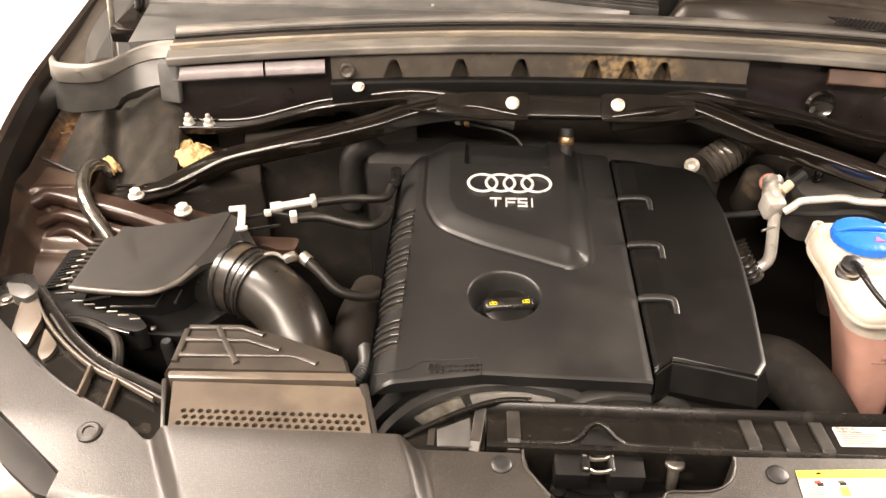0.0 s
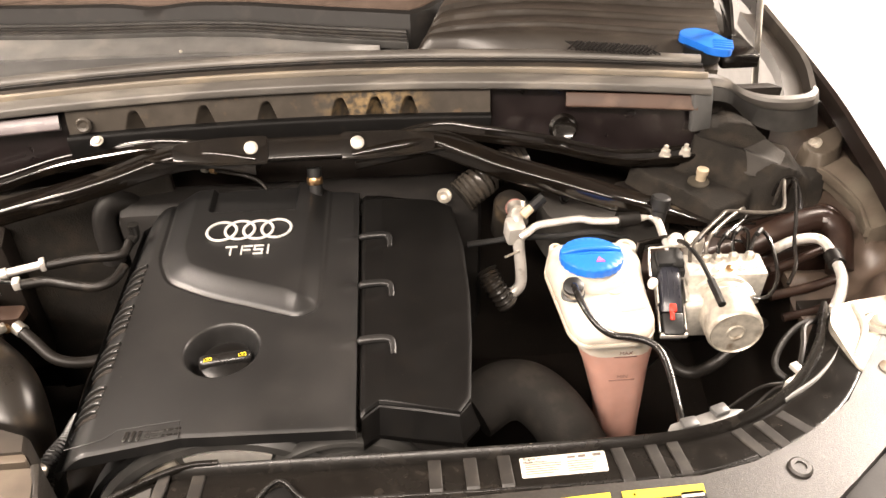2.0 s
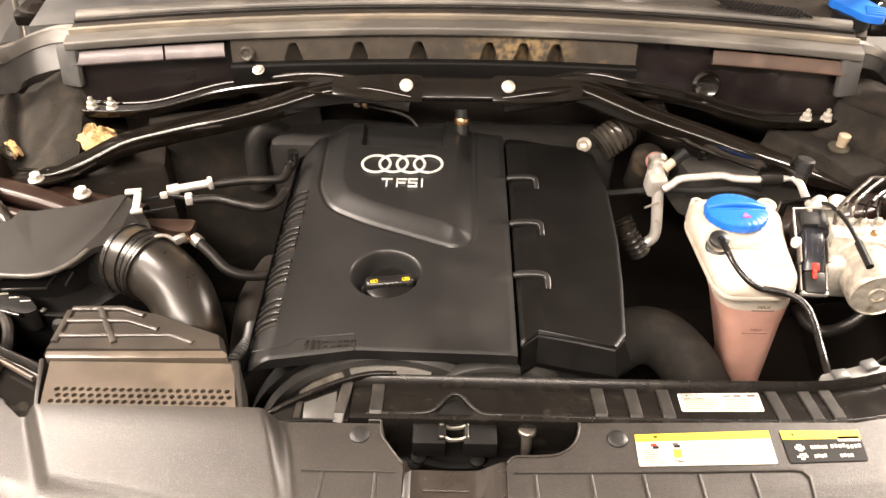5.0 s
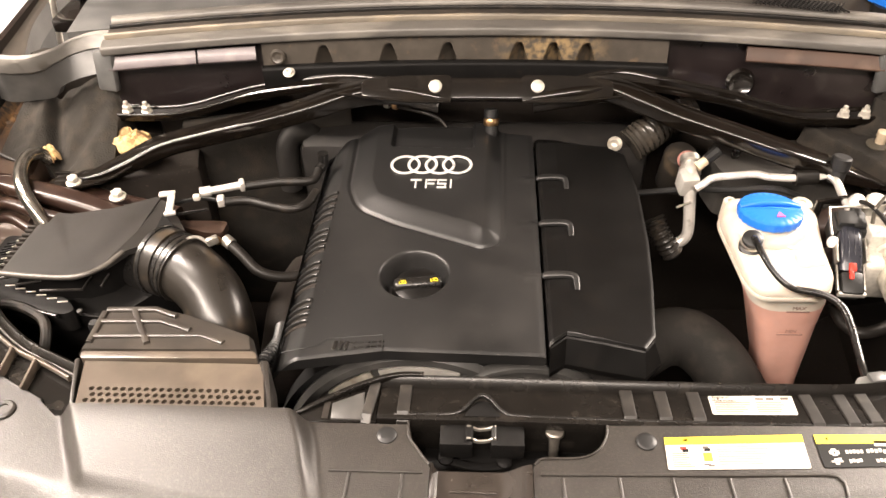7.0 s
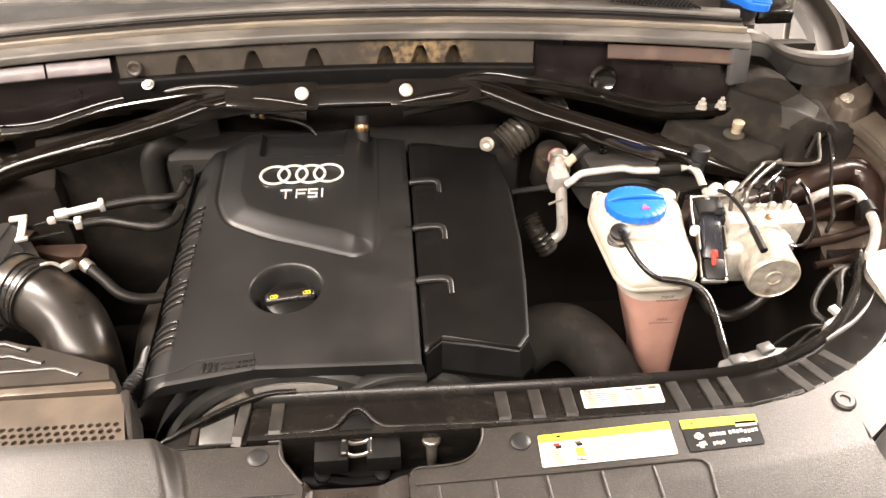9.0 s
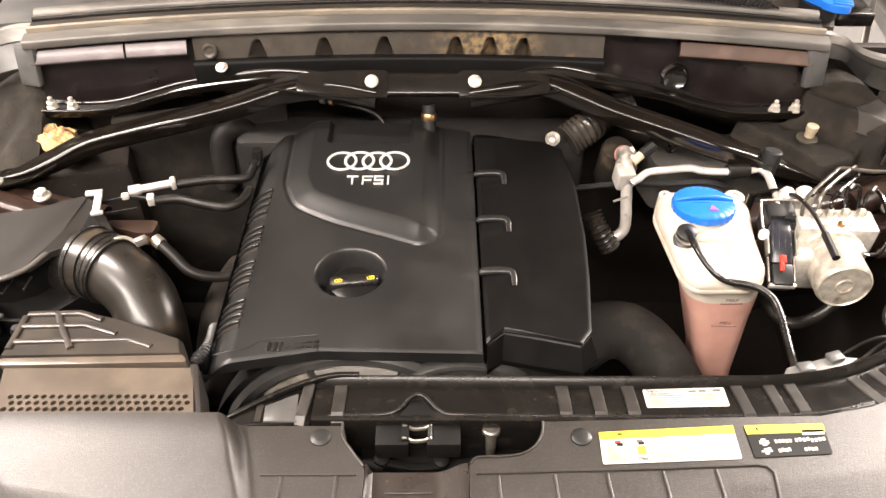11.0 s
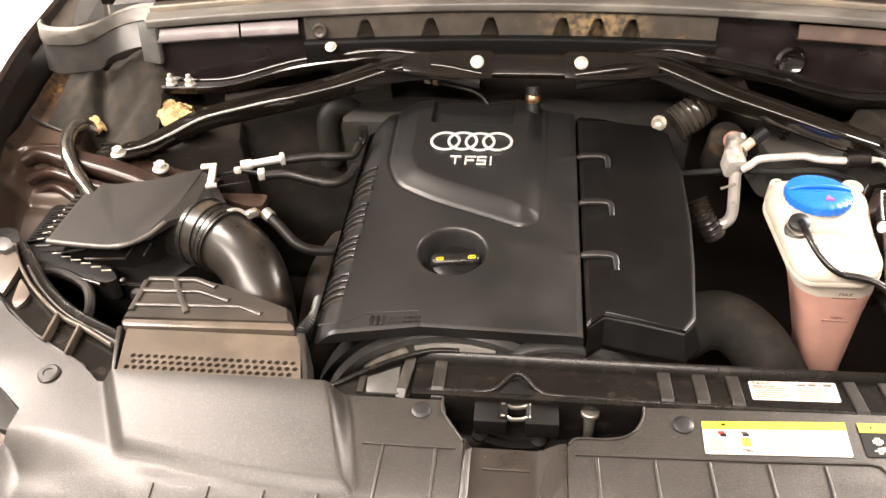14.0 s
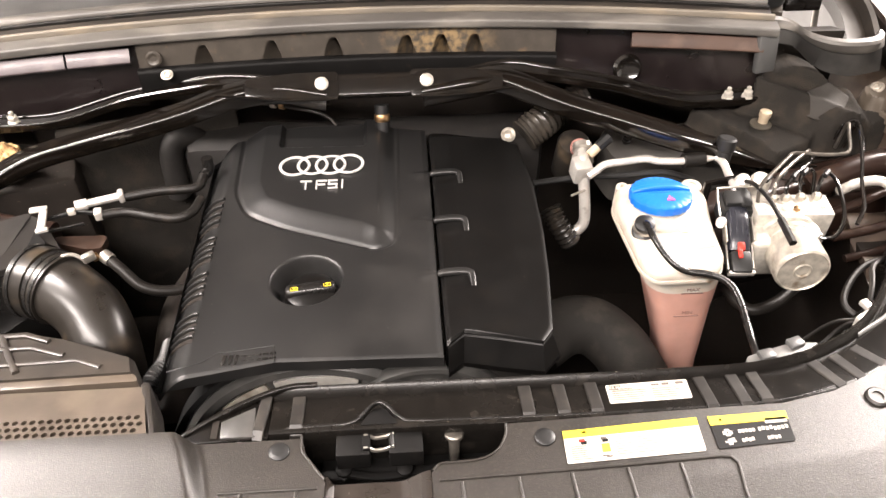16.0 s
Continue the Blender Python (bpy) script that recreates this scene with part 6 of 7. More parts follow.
def stickers():
    rnd = random.Random(4)
    rows = [(0.0, 0.0, 1.0, 0.24, M_YELLOW), (0.135, 0.06, 0.035, 0.07, M_INK), (0.105, 0.30, 0.045, 0.10, M_RED), (0.118, 0.37, 0.045, 0.10, M_INK), (0.265, 0.30, 0.045, 0.08, M_FAINT), (0.275, 0.36, 0.045, 0.09, M_INK),
            (0.262, 0.50, 0.062, 0.26, M_YELLOW), (0.255, 0.84, 0.05, 0.04, M_FAINT), (0.285, 0.87, 0.045, 0.05, M_FAINT)]
    for k in range(7):
        rows.append((0.04, 0.50 + 0.065 * k, rnd.uniform(0.10, 0.16), 0.030, M_PALERED))
    for k in range(8):
        rows.append((0.365, 0.31 + 0.075 * k, rnd.uniform(0.28, 0.40), 0.030, M_GHOST))
    sticker("warning_sticker", "white warning sticker with yellow header on the slam panel", ((0.159, 0.044), (0.278, 0.051), (0.277, 0.017), (0.158, 0.012)), 0.9685, M_WHITE, rows, None)
    rows = [(0.0, 0.0, 1.0, 0.28, M_YELLOW), (0.13, 0.09, 0.03, 0.08, M_INK), (0.70, 0.20, 0.28, 0.16, M_WHITE),
            (0.15, 0.44, 0.06, 0.06, M_WHITE), (0.12, 0.50, 0.05, 0.10, M_WHITE), (0.19, 0.50, 0.05, 0.10, M_WHITE), (0.15, 0.60, 0.06, 0.05, M_WHITE),
            (0.15, 0.74, 0.05, 0.18, M_WHITE), (0.11, 0.80, 0.14, 0.05, M_WHITE), (0.20, 0.72, 0.04, 0.09, M_WHITE)]
    for k in range(5):
        rows.append((0.32 + 0.045 * k, 0.47 + rnd.uniform(-0.01, 0.02), 0.032, 0.10, M_WHITE))
        if k < 4:
            rows.append((0.33 + 0.042 * k, 0.76 + rnd.uniform(-0.01, 0.02), 0.030, 0.10, M_WHITE))
            rows.append((0.66 + 0.045 * k, 0.76 + rnd.uniform(-0.01, 0.02), 0.032, 0.10, M_WHITE))
    for k in range(8):
        rows.append((0.58 + 0.05 * k, 0.46 + rnd.uniform(-0.02, 0.03), 0.034, 0.11, M_WHITE))
    sticker("air_conditioning_sticker", "black and yellow service sticker on the slam panel", ((0.288, 0.051), (0.358, 0.053), (0.356, 0.022), (0.288, 0.018)), 0.9685, M_INK, rows, None)
    rows = []
    for k in range(7):
        rows.append((0.05, 0.12 + 0.115 * k, rnd.uniform(0.3, 0.44) if k > 1 else 0.24, 0.052, M_PALERED))
        if k > 1:
            rows.append((0.54, 0.12 + 0.115 * k, rnd.uniform(0.25, 0.36), 0.052, M_PALERED))
    rows += [(0.55, 0.12, 0.10, 0.10, M_FAINT), (0.68, 0.10, 0.09, 0.13, M_FAINT), (0.85, 0.09, 0.10, 0.13, M_FAINT)]
    rows = [r for r in rows if not (r[0] < 0.1 and r[1] < 0.3)]
    st = sticker("oil_sticker", "white oil information sticker on the cross rail", ((0.210, 0.1005), (0.287, 0.1035), (0.285, 0.078), (0.209, 0.076)), 0.9625, M_WHITE, rows, None)
    part("lettering", text_mesh("Engine oil", 0.0042, pose(0.221, 0.0985, 0.9636, 0, 0, 1.5), M_FAINT), M_FAINT, st)
    part("lettering", text_mesh("Huile moteur", 0.0042, pose(0.2235, 0.0945, 0.9636, 0, 0, 1.5), M_FAINT), M_FAINT, st)
    # it follows the sloping rail
    for ob in st.children:
        for v in ob.data.vertices:
            v.co.z -= 0.2 * (v.co.y - 0.0705)


stickers()


# ---- coolant tank ----
def coolant_tank():
    top = thing("coolant_tank", "milky white coolant tank with pink coolant", "coolant tank", (0.35, 0.33, 0.75))
    def ring(z, x0, x1, y0, y1, r, tilt=0.0):
        return [Vector((x, y, z + tilt * (y - y1))) for x, y in rrect((x0 + x1) / 2, (y0 + y1) / 2, x1 - x0, y1 - y0, r)]
    def trap(z, k, tilt=0.0):
        pts = [(0.285, 0.395), (0.297, 0.420), (0.392, 0.418), (0.400, 0.392), (0.392, 0.340), (0.391, 0.285), (0.375, 0.266), (0.306, 0.265), (0.294, 0.285)]
        return [Vector((0.345 + (x - 0.345) * k, 0.345 + (y - 0.345) * k, z + tilt * (y - 0.42))) for x, y in rounded(pts, 0.024)]
    part("upper_body", loft([trap(0.914, 0.90), trap(0.920, 0.97), trap(0.932, 1.0, 0.03), trap(0.942, 0.985, 0.06), trap(0.948, 0.93, 0.07), trap(0.951, 0.84, 0.08), trap(0.952, 0.6, 0.08)]), M_TANK, top, angle=60)
    part("lower_body", loft([ring(0.66, 0.362, 0.400, 0.285, 0.34, 0.014), ring(0.76, 0.348, 0.397, 0.285, 0.36, 0.018), ring(0.85, 0.324, 0.399, 0.285, 0.385, 0.026), ring(0.885, 0.310, 0.402, 0.285, 0.40, 0.030)]), M_COOLANT, top, "pink coolant showing through milky plastic", angle=60)
    part("middle_body", loft([ring(0.884, 0.3103, 0.4018, 0.2848, 0.40, 0.030), ring(0.916, 0.303, 0.396, 0.284, 0.408, 0.030)]), M_TANK, top, angle=60)
    part("seam", loft([trap(0.9195, 1.006), trap(0.9205, 1.012), trap(0.9235, 1.012), trap(0.9245, 1.006)]), M_TANK, top)
    part("neck", lathe([(0.034, -0.012), (0.034, 0.010), (0.030, 0.012)], (0.335, 0.375, 0.950), (0, 0.10, 1)), M_TANK, top)
    part("shoulder_dome", lathe([(0.047, -0.010), (0.044, -0.002), (0.038, 0.003), (0.034, 0.004)], (0.336, 0.372, 0.948), (0, 0.06, 1), 32), M_TANK, top)
    part("moulded_step", block((0.034, 0.026, 0.02), pose(0.368, 0.312, 0.9345, 6, 0, 4), 0.006, 3), M_TANK, top)
    part("moulded_pip", lathe([(0.0115, -0.002), (0.0115, 0.0015), (0.008, 0.002), (0.006, 0.0006)], (0.354, 0.336, 0.9445), (0, -0.08, 1), 20), M_TANK, top)
    for at, r in (((0.388, 0.414, 0.938), 0.0125), ((0.303, 0.420, 0.936), 0.008)):
        part("lug", lathe([(r, -0.025), (r, 0.004), (r * 0.8, 0.006), (r * 0.45, 0.006), (r * 0.4, -0.004)], at, (0, -0.1, 1), 20), M_TANK, top)
    part("hose_port", lathe([(0.0135, 0), (0.0135, 0.004), (0.0105, 0.006), (0.0105, 0.014), (0.0115, 0.015), (0.0115, 0.019), (0.006, 0.022)], (0.306, 0.330, 0.942), (-0.1, -0.25, 1), 20), M_BLACK, top)
    part("port_clamp", lathe([(0.0121, 0.0085), (0.0124, 0.0085), (0.0124, 0.0125), (0.0121, 0.0125)], (0.306, 0.330, 0.942), (-0.1, -0.25, 1), 24), M_STEEL, top, "thin steel spring clamp")
    for z, w in ((0.890, 0.026), (0.852, 0.030)):
        part("level_mark", block((w, 0.0012, 0.0014), (0.362, 0.2845, z - 0.006), 0), M_LEVEL, top)
        part("level_word", text_mesh("MAX" if z > 0.87 else "MIN", 0.0072, pose(0.362, 0.2838, z, 90, 0, 0), M_LEVEL), M_LEVEL, top, "printed level word")
    m = Matrix.Translation((0.335, 0.374, 0.9575)) @ pose(0, 0, 0, -5.7, 0, 0)
    n = 72
    loops = []
    for r, hh in ((0.034, -0.004), (0.0365, -0.003), (0.0372, 0.003), (0.0365, 0.0060), (0.034, 0.0078), (0.024, 0.0092), (0.012, 0.0098), (0.002, 0.010)):
        loops.append([m @ Vector(((r - (0.0011 if (i % 3 == 0 and r > 0.0345) else 0)) * math.cos(2 * math.pi * i / n), (r - (0.0011 if (i % 3 == 0 and r > 0.0345) else 0)) * math.sin(2 * math.pi * i / n), hh)) for i in range(n)])
    cap = part("cap", loft(loops), M_BLUE, top, "bright blue ribbed screw cap")
    part("grip_bar", sweep([m @ Vector(p) for p in ((-0.034, 0.004, 0.0075), (-0.018, 0.004, 0.0115), (0.0, 0.004, 0.0125), (0.018, 0.004, 0.0115), (0.034, 0.004, 0.0075))], rrect(0, 0, 0.009, 0.006, 0.0026, 3), 6, up=(0, 0.1, 1)), M_BLUE, cap)
    part("grip_line", sweep([m @ Vector(p) for p in ((-0.030, -0.004, 0.0080), (0.0, -0.004, 0.0102), (0.030, -0.004, 0.0080))], rrect(0, 0, 0.0025, 0.002, 0.0008, 2), 6, up=(0, 0.1, 1)), M_BLUE, cap)
    bm = prism([(0.0005, -0.0220), (0.0105, -0.0220), (0.0055, -0.0125)], 0.0090, 0.0108)
    bm.transform(m)
    part("symbol", bm, M_PINK, cap)
    h = thing("overflow_hose", "thin glossy black hose from the coolant tank", "hose", (0.36, 0.24, 0.9))
    run = [(0.3055, 0.328, 0.955), (0.3035, 0.318, 0.965), (0.304, 0.295, 0.967), (0.311, 0.272, 0.962), (0.321, 0.258, 0.956), (0.334, 0.2525, 0.951), (0.352, 0.249, 0.950), (0.368, 0.243, 0.948), (0.378, 0.231, 0.945), (0.381, 0.210, 0.940), (0.380, 0.184, 0.935), (0.377, 0.158, 0.934), (0.369, 0.126, 0.944)]
    part("hose", tube(run, 0.0038, 14, 8), M_SATIN, h)
    return top


coolant_tank()


# ---- brake hydraulics ----
def abs_pump():
    top = thing("brake_hydraulic_unit", "zinc-plated brake hydraulic unit with round motor", "hydraulic unit", (0.48, 0.33, 0.88))
    part("valve_block", block((0.090, 0.036, 0.05), pose(0.483, 0.347, 0.937, 4, 0, -3), 0.003), M_BOLT, top)
    part("motor", lathe([(r * 1.13, hh) for r, hh in ((0.027, -0.02), (0.0285, 0.0), (0.0285, 0.014), (0.0275, 0.015), (0.0275, 0.052), (0.0268, 0.056), (0.025, 0.058), (0.0238, 0.0565), (0.0095, 0.0565), (0.0088, 0.0582), (0.0072, 0.0582), (0.0065, 0.056), (0.001, 0.056))], (0.478, 0.326, 0.925), (-0.05, -0.99, 0.02), 48), M_MOTOR, top, "weathered zinc motor can")
    part("motor_collar", lathe([(0.033, -0.003), (0.036, -0.002), (0.036, 0.004), (0.033, 0.005)], (0.478, 0.326, 0.925), (-0.05, -0.99, 0.02), 40), M_BOLT, top)
    part("control_box", block((0.045, 0.060, 0.060), pose(0.453, 0.336, 0.914, 8, 0, -3), 0.008, 3), M_BOLT, top)
    con = part("connector", join(block((0.038, 0.034, 0.034), pose(0.4255, 0.364, 0.941, 8, 0, -5), 0.004), block((0.030, 0.022, 0.008), pose(0.424, 0.362, 0.960, 8, 0, -5), 0.002), block((0.012, 0.030, 0.004), pose(0.431, 0.362, 0.962, 8, 0, -5), 0.001)), M_BLACK, top, "black plug with locking lever")
    part("barrel", sweep([(0.4215, 0.352, 0.950), (0.4180, 0.336, 0.949), (0.4150, 0.318, 0.940), (0.4135, 0.306, 0.929)], rrect(0, -0.010, 0.025, 0.034, 0.006, 4), 6, up=(0, 0, 1)), M_PLUG, con, "blue-black barrel")
    for k in range(3):
        part("barrel_rib", sweep([(0.409 + 0.0065 * k, 0.345, 0.9575), (0.4055 + 0.0065 * k, 0.322, 0.951), (0.404 + 0.0065 * k, 0.309, 0.940)], rrect(0, 0, 0.0016, 0.002, 0.0006, 1), 4, up=(0, 0, 1)), M_PLUG, con)
    part("nose", block((0.024, 0.026, 0.024), pose(0.4125, 0.294, 0.918, 28, 0, -5), 0.003), M_BLACK, con)
    for dx in (-0.0165, 0.0155):
        part("lever_plate", join(block((0.0022, 0.030, 0.012), pose(0.4165 + dx, 0.324, 0.943, 24, 0, -6), 0.001), block((0.0020, 0.030, 0.006), pose(0.4130 + dx * 0.92, 0.298, 0.926, 32, 0, -4), 0.0008)), M_STEEL, con, "pale lever plate")
    part("crossbar", block((0.030, 0.004, 0.008), pose(0.4115, 0.2815, 0.916, 20, 0, -4), 0.001), M_ALU, con, "pale lever bar")
    part("lever_boss", lathe([(0.007, 0), (0.007, 0.003), (0.003, 0.004)], (0.3990, 0.334, 0.948), (-1, -0.2, 0.5), 14), M_ALU, con)
    part("wire_frame", tube([(0.392, 0.330, 0.962), (0.396, 0.352, 0.965), (0.403, 0.377, 0.965), (0.428, 0.377, 0.966), (0.456, 0.374, 0.966), (0.455, 0.362, 0.964)], 0.0014, 8, smooth=False), M_STEEL, con, "bent steel wire")
    part("lock", join(block((0.008, 0.010, 0.006), pose(0.414, 0.304, 0.9365, 30, 0, -6), 0.0015), block((0.005, 0.010, 0.006), pose(0.4115, 0.296, 0.932, 30, 0, -6), 0.0015)), M_RED, con, "red locking tab")
    for x in (0.462, 0.477, 0.495, 0.514):
        part("union_nut", lathe([(0.0058, 0), (0.0058, 0.010), (0.0035, 0.012)], (x, 0.353, 0.958), (0.05, 0.1, 1), 6), M_STEEL, top)
    for x, y, r in ((0.448, 0.340, 0.0035), (0.470, 0.337, 0.004), (0.485, 0.336, 0.0045), (0.500, 0.336, 0.004), (0.516, 0.338, 0.0035)):
        part("block_pin", lathe([(r, 0), (r, 0.004), (r * 0.6, 0.005)], (x, y, 0.9605), n=10), M_BRASS if x == 0.485 else M_ALU, top)
    part("bleed_screw", lathe([(0.006, 0), (0.006, 0.018), (0.004, 0.022), (0.004, 0.028)], (0.497, 0.330, 0.947), (0.2, -0.9, 0), 12), M_ALU, top)
    part("rear_can", lathe([(0.012, 0), (0.012, 0.02), (0.009, 0.024)], (0.462, 0.392, 0.945), (0, 0, 1), 16), M_BOLT, top)
    pipes = thing("brake_pipes", "thin grey brake pipes above the hydraulic unit", "brake pipes", (0.5, 0.4, 0.9))
    runs = (((0.444, 0.352, 0.962), (0.445, 0.358, 0.981), (0.470, 0.381, 0.986), (0.493, 0.403, 0.986), (0.507, 0.413, 0.986), (0.539, 0.407, 0.986), (0.562, 0.407, 0.986), (0.575, 0.416, 0.986), (0.589, 0.449, 0.986), (0.599, 0.474, 0.984), (0.602, 0.485, 0.94)),
            ((0.462, 0.353, 0.964), (0.467, 0.366, 0.983), (0.490, 0.388, 0.986), (0.512, 0.408, 0.985), (0.530, 0.425, 0.98), (0.55, 0.46, 0.95)),
            ((0.477, 0.353, 0.964), (0.479, 0.362, 0.979), (0.500, 0.382, 0.982), (0.516, 0.397, 0.98), (0.535, 0.42, 0.975), (0.56, 0.46, 0.95)),
            ((0.495, 0.353, 0.964), (0.498, 0.371, 0.979), (0.512, 0.386, 0.98), (0.523, 0.386, 0.972), (0.527, 0.38, 0.93)),
            ((0.514, 0.353, 0.964), (0.522, 0.369, 0.979), (0.535, 0.378, 0.98), (0.539, 0.358, 0.976), (0.533, 0.318, 0.962), (0.521, 0.303, 0.948), (0.506, 0.302, 0.946), (0.501, 0.316, 0.946)),
            ((0.530, 0.290, 0.975), (0.544, 0.309, 0.984), (0.560, 0.350, 0.985), (0.579, 0.390, 0.985), (0.598, 0.435, 0.985), (0.611, 0.472, 0.984), (0.613, 0.485, 0.94)),
            ((0.600, 0.492, 0.950), (0.603, 0.486, 0.975), (0.618, 0.490, 0.978), (0.624, 0.480, 0.972), (0.622, 0.455, 0.955), (0.615, 0.440, 0.93)))
    for k, run in enumerate(runs):
        part("pipe", tube(run, 0.0023, 10), M_PIPE if k < 2 else M_GLOSS, pipes)
    for x, y in ((0.457, 0.369), (0.478, 0.377), (0.4905, 0.373), (0.505, 0.379), (0.529, 0.374)):
        part("sleeve", lathe([(0.0036, -0.005), (0.0036, 0.005)], (x, y, 0.983), (0.6, 0.6, 0.1), 8), M_BLACK, pipes, "black pipe sleeve")
    part("bracket", sweep([(0.40, 0.40, 0.90), (0.402, 0.40, 0.955), (0.43, 0.40, 0.960), (0.455, 0.39, 0.960)], rrect(0, 0, 0.004, 0.010, 0.001, 2), 3, up=(0, 0, 1), smooth=False), M_GLOSS, pipes)
    cable = thing("ground_cable", "short black cable with ring end", "cable", (0.47, 0.36, 0.95))
    part("cable", tube([(0.440, 0.385, 0.968), (0.442, 0.366, 0.977), (0.447, 0.335, 0.979), (0.449, 0.300, 0.976)], 0.0026, 10), M_RUBBER, cable)
    part("end_sleeve", tube([(0.449, 0.303, 0.976), (0.4505, 0.268, 0.971)], 0.0044, 10, smooth=False), M_RUBBER, cable)
    part("ring_end", lathe([(0.009, 0), (0.010, 0.006), (0.006, 0.012), (0.002, 0.013)], (0.440, 0.392, 0.958), n=14), M_ALU, cable)


abs_pump()


# ---- pipes on the coolant side ----
def refrigerant_pipes():
    a = thing("refrigerant_pipe", "dull aluminium refrigerant pipe over the coolant tank", "pipe", (0.35, 0.45, 0.9), "refrigerant pipes")
    part("pipe", tube([(0.262, 0.432, 0.950), (0.271, 0.434, 0.956), (0.285, 0.445, 0.957), (0.312, 0.450, 0.957), (0.338, 0.4535, 0.957), (0.354, 0.448, 0.957), (0.383, 0.446, 0.957), (0.413, 0.449, 0.957), (0.426, 0.452, 0.957), (0.4325, 0.439, 0.957), (0.431, 0.413, 0.957), (0.430, 0.384, 0.957), (0.435, 0.375, 0.945)], 0.0048, 14, 8), M_ALU, a)
    part("rubber_sleeve", tube([(0.384, 0.446, 0.957), (0.411, 0.449, 0.957)], 0.0095, 14, smooth=False), M_RUBBER, a, "black rubber sleeve")
    part("service_port", lathe([(0.010, 0), (0.010, 0.016), (0.012, 0.018), (0.012, 0.032), (0.010, 0.034)], (0.435, 0.449, 0.950), (0.1, 0.2, 1), 16), M_BLACK, a, "black service port cap")
    b = thing("refrigerant_pipe", "dull aluminium refrigerant pipe dropping beside the engine", "pipe", (0.26, 0.45, 0.9), "refrigerant pipes")
    part("pipe", tube([(0.265, 0.490, 0.948), (0.262, 0.468, 0.949), (0.262, 0.458, 0.935), (0.265, 0.450, 0.905), (0.266, 0.440, 0.868), (0.25, 0.436, 0.852)], 0.0074, 16, 8), M_ALU, b)
    part("block_joint", block((0.024, 0.026, 0.03), pose(0.259, 0.462, 0.938, 10, 0, 8), 0.005), M_ALU, b)
    part("union", lathe([(0.014, 0), (0.014, 0.008), (0.011, 0.009), (0.011, 0.016), (0.013, 0.018), (0.013, 0.026)], (0.264, 0.476, 0.94), (0.1, 0.9, 0.35), 20), M_STEEL, b, "plated union collar")
    part("sensor", tube([(0.270, 0.472, 0.953), (0.284, 0.480, 0.962)], 0.0060, 12, smooth=False), M_CREAM, b, "cream pressure sensor")
    part("sensor_plug", tube([(0.281, 0.478, 0.960), (0.297, 0.487, 0.969)], 0.0072, 8, smooth=False), M_BLACK, b)
    k = thing("expansion_valve", "dusty black round valve body behind the pipe union", "valve", (0.264, 0.53, 0.9))
    part("body", lathe([(0.023, -0.06), (0.023, 0.0), (0.020, 0.005), (0.010, 0.008), (0.002, 0.009)], (0.264, 0.532, 0.930), (0, -0.35, 1), 28), M_ELBOW, k)
    part("collar", lathe([(0.0125, 0), (0.0125, 0.006), (0.009, 0.007)], (0.265, 0.505, 0.942), (0, -0.8, 0.5), 18), M_COLLAR, k, "faded pink collar")
    c = thing("corrugated_pipe", "small bronze corrugated pipe beside the engine", "pipe", (0.235, 0.4, 0.85))
    part("bellows", corrugated([(0.222, 0.452, 0.885), (0.232, 0.435, 0.87), (0.250, 0.425, 0.845)], 0.013, 0.006, 0.16), M_ELBOW, c)
    d = thing("refrigerant_pipe", "dull aluminium refrigerant pipe along the inner wing", "pipe", (0.6, 0.33, 0.9), "refrigerant pipes")
    part("pipe", tube([(0.553, 0.374, 0.955), (0.575, 0.380, 0.961), (0.600, 0.383, 0.962), (0.612, 0.374, 0.962), (0.611, 0.345, 0.961), (0.606, 0.315, 0.960), (0.592, 0.288, 0.959), (0.577, 0.268, 0.957), (0.566, 0.252, 0.94)], 0.0060, 14, 8), M_ALU, d)
    part("sleeve", tube([(0.6115, 0.352, 0.961), (0.6095, 0.334, 0.9605)], 0.010, 12, smooth=False), M_RUBBER, d)
    e = thing("heat_shield", "dark flat shield behind the coolant tank", "shield", (0.35, 0.53, 0.85))
    part("servo_can", prism(rounded([(0.300, 0.548), (0.324, 0.576), (0.358, 0.578), (0.422, 0.532), (0.476, 0.505), (0.465, 0.480), (0.396, 0.484), (0.312, 0.492)], 0.014), 0.86, 0.929, 0.004, 3), M_PATCH, e)
    part("stud", lathe([(0.0035, 0), (0.0035, 0.004), (0.006, 0.004), (0.006, 0.007), (0.004, 0.008), (0.004, 0.011), (0.006, 0.012), (0.006, 0.015), (0.004, 0.018)], (0.334, 0.530, 0.929), (0.1, -0.2, 1), 12), M_GLOSS, e, "black clip stud")
    f = thing("wiring_strip", "thin black wiring rod beside the tank", "cable", (0.28, 0.45, 0.9))
    part("rod", tube([(0.20, 0.468, 0.915), (0.26, 0.47, 0.92), (0.31, 0.45, 0.935), (0.36, 0.44, 0.945), (0.40, 0.44, 0.93)], 0.004, 8), M_BLACK, f)
    part("rod", tube([(0.243, 0.432, 0.92), (0.262, 0.44, 0.922)], 0.0016, 8), M_STEEL, f)
    g = thing("coolant_hose", "wide matt black coolant hose in front of the engine", "hose", (0.27, 0.25, 0.7))
    part("hose", tube([(0.19, 0.300, 0.79), (0.225, 0.318, 0.800), (0.258, 0.314, 0.803), (0.286, 0.288, 0.795), (0.307, 0.25, 0.777), (0.328, 0.215, 0.745), (0.352, 0.185, 0.68)], 0.037, 28, 10), M_COOLHOSE, g)
    part("hose_clamp", tube([(0.3180, 0.232, 0.762), (0.3240, 0.222, 0.752)], 0.0385, 28, smooth=False), M_HOSE, g, "sooty black hose clamp")
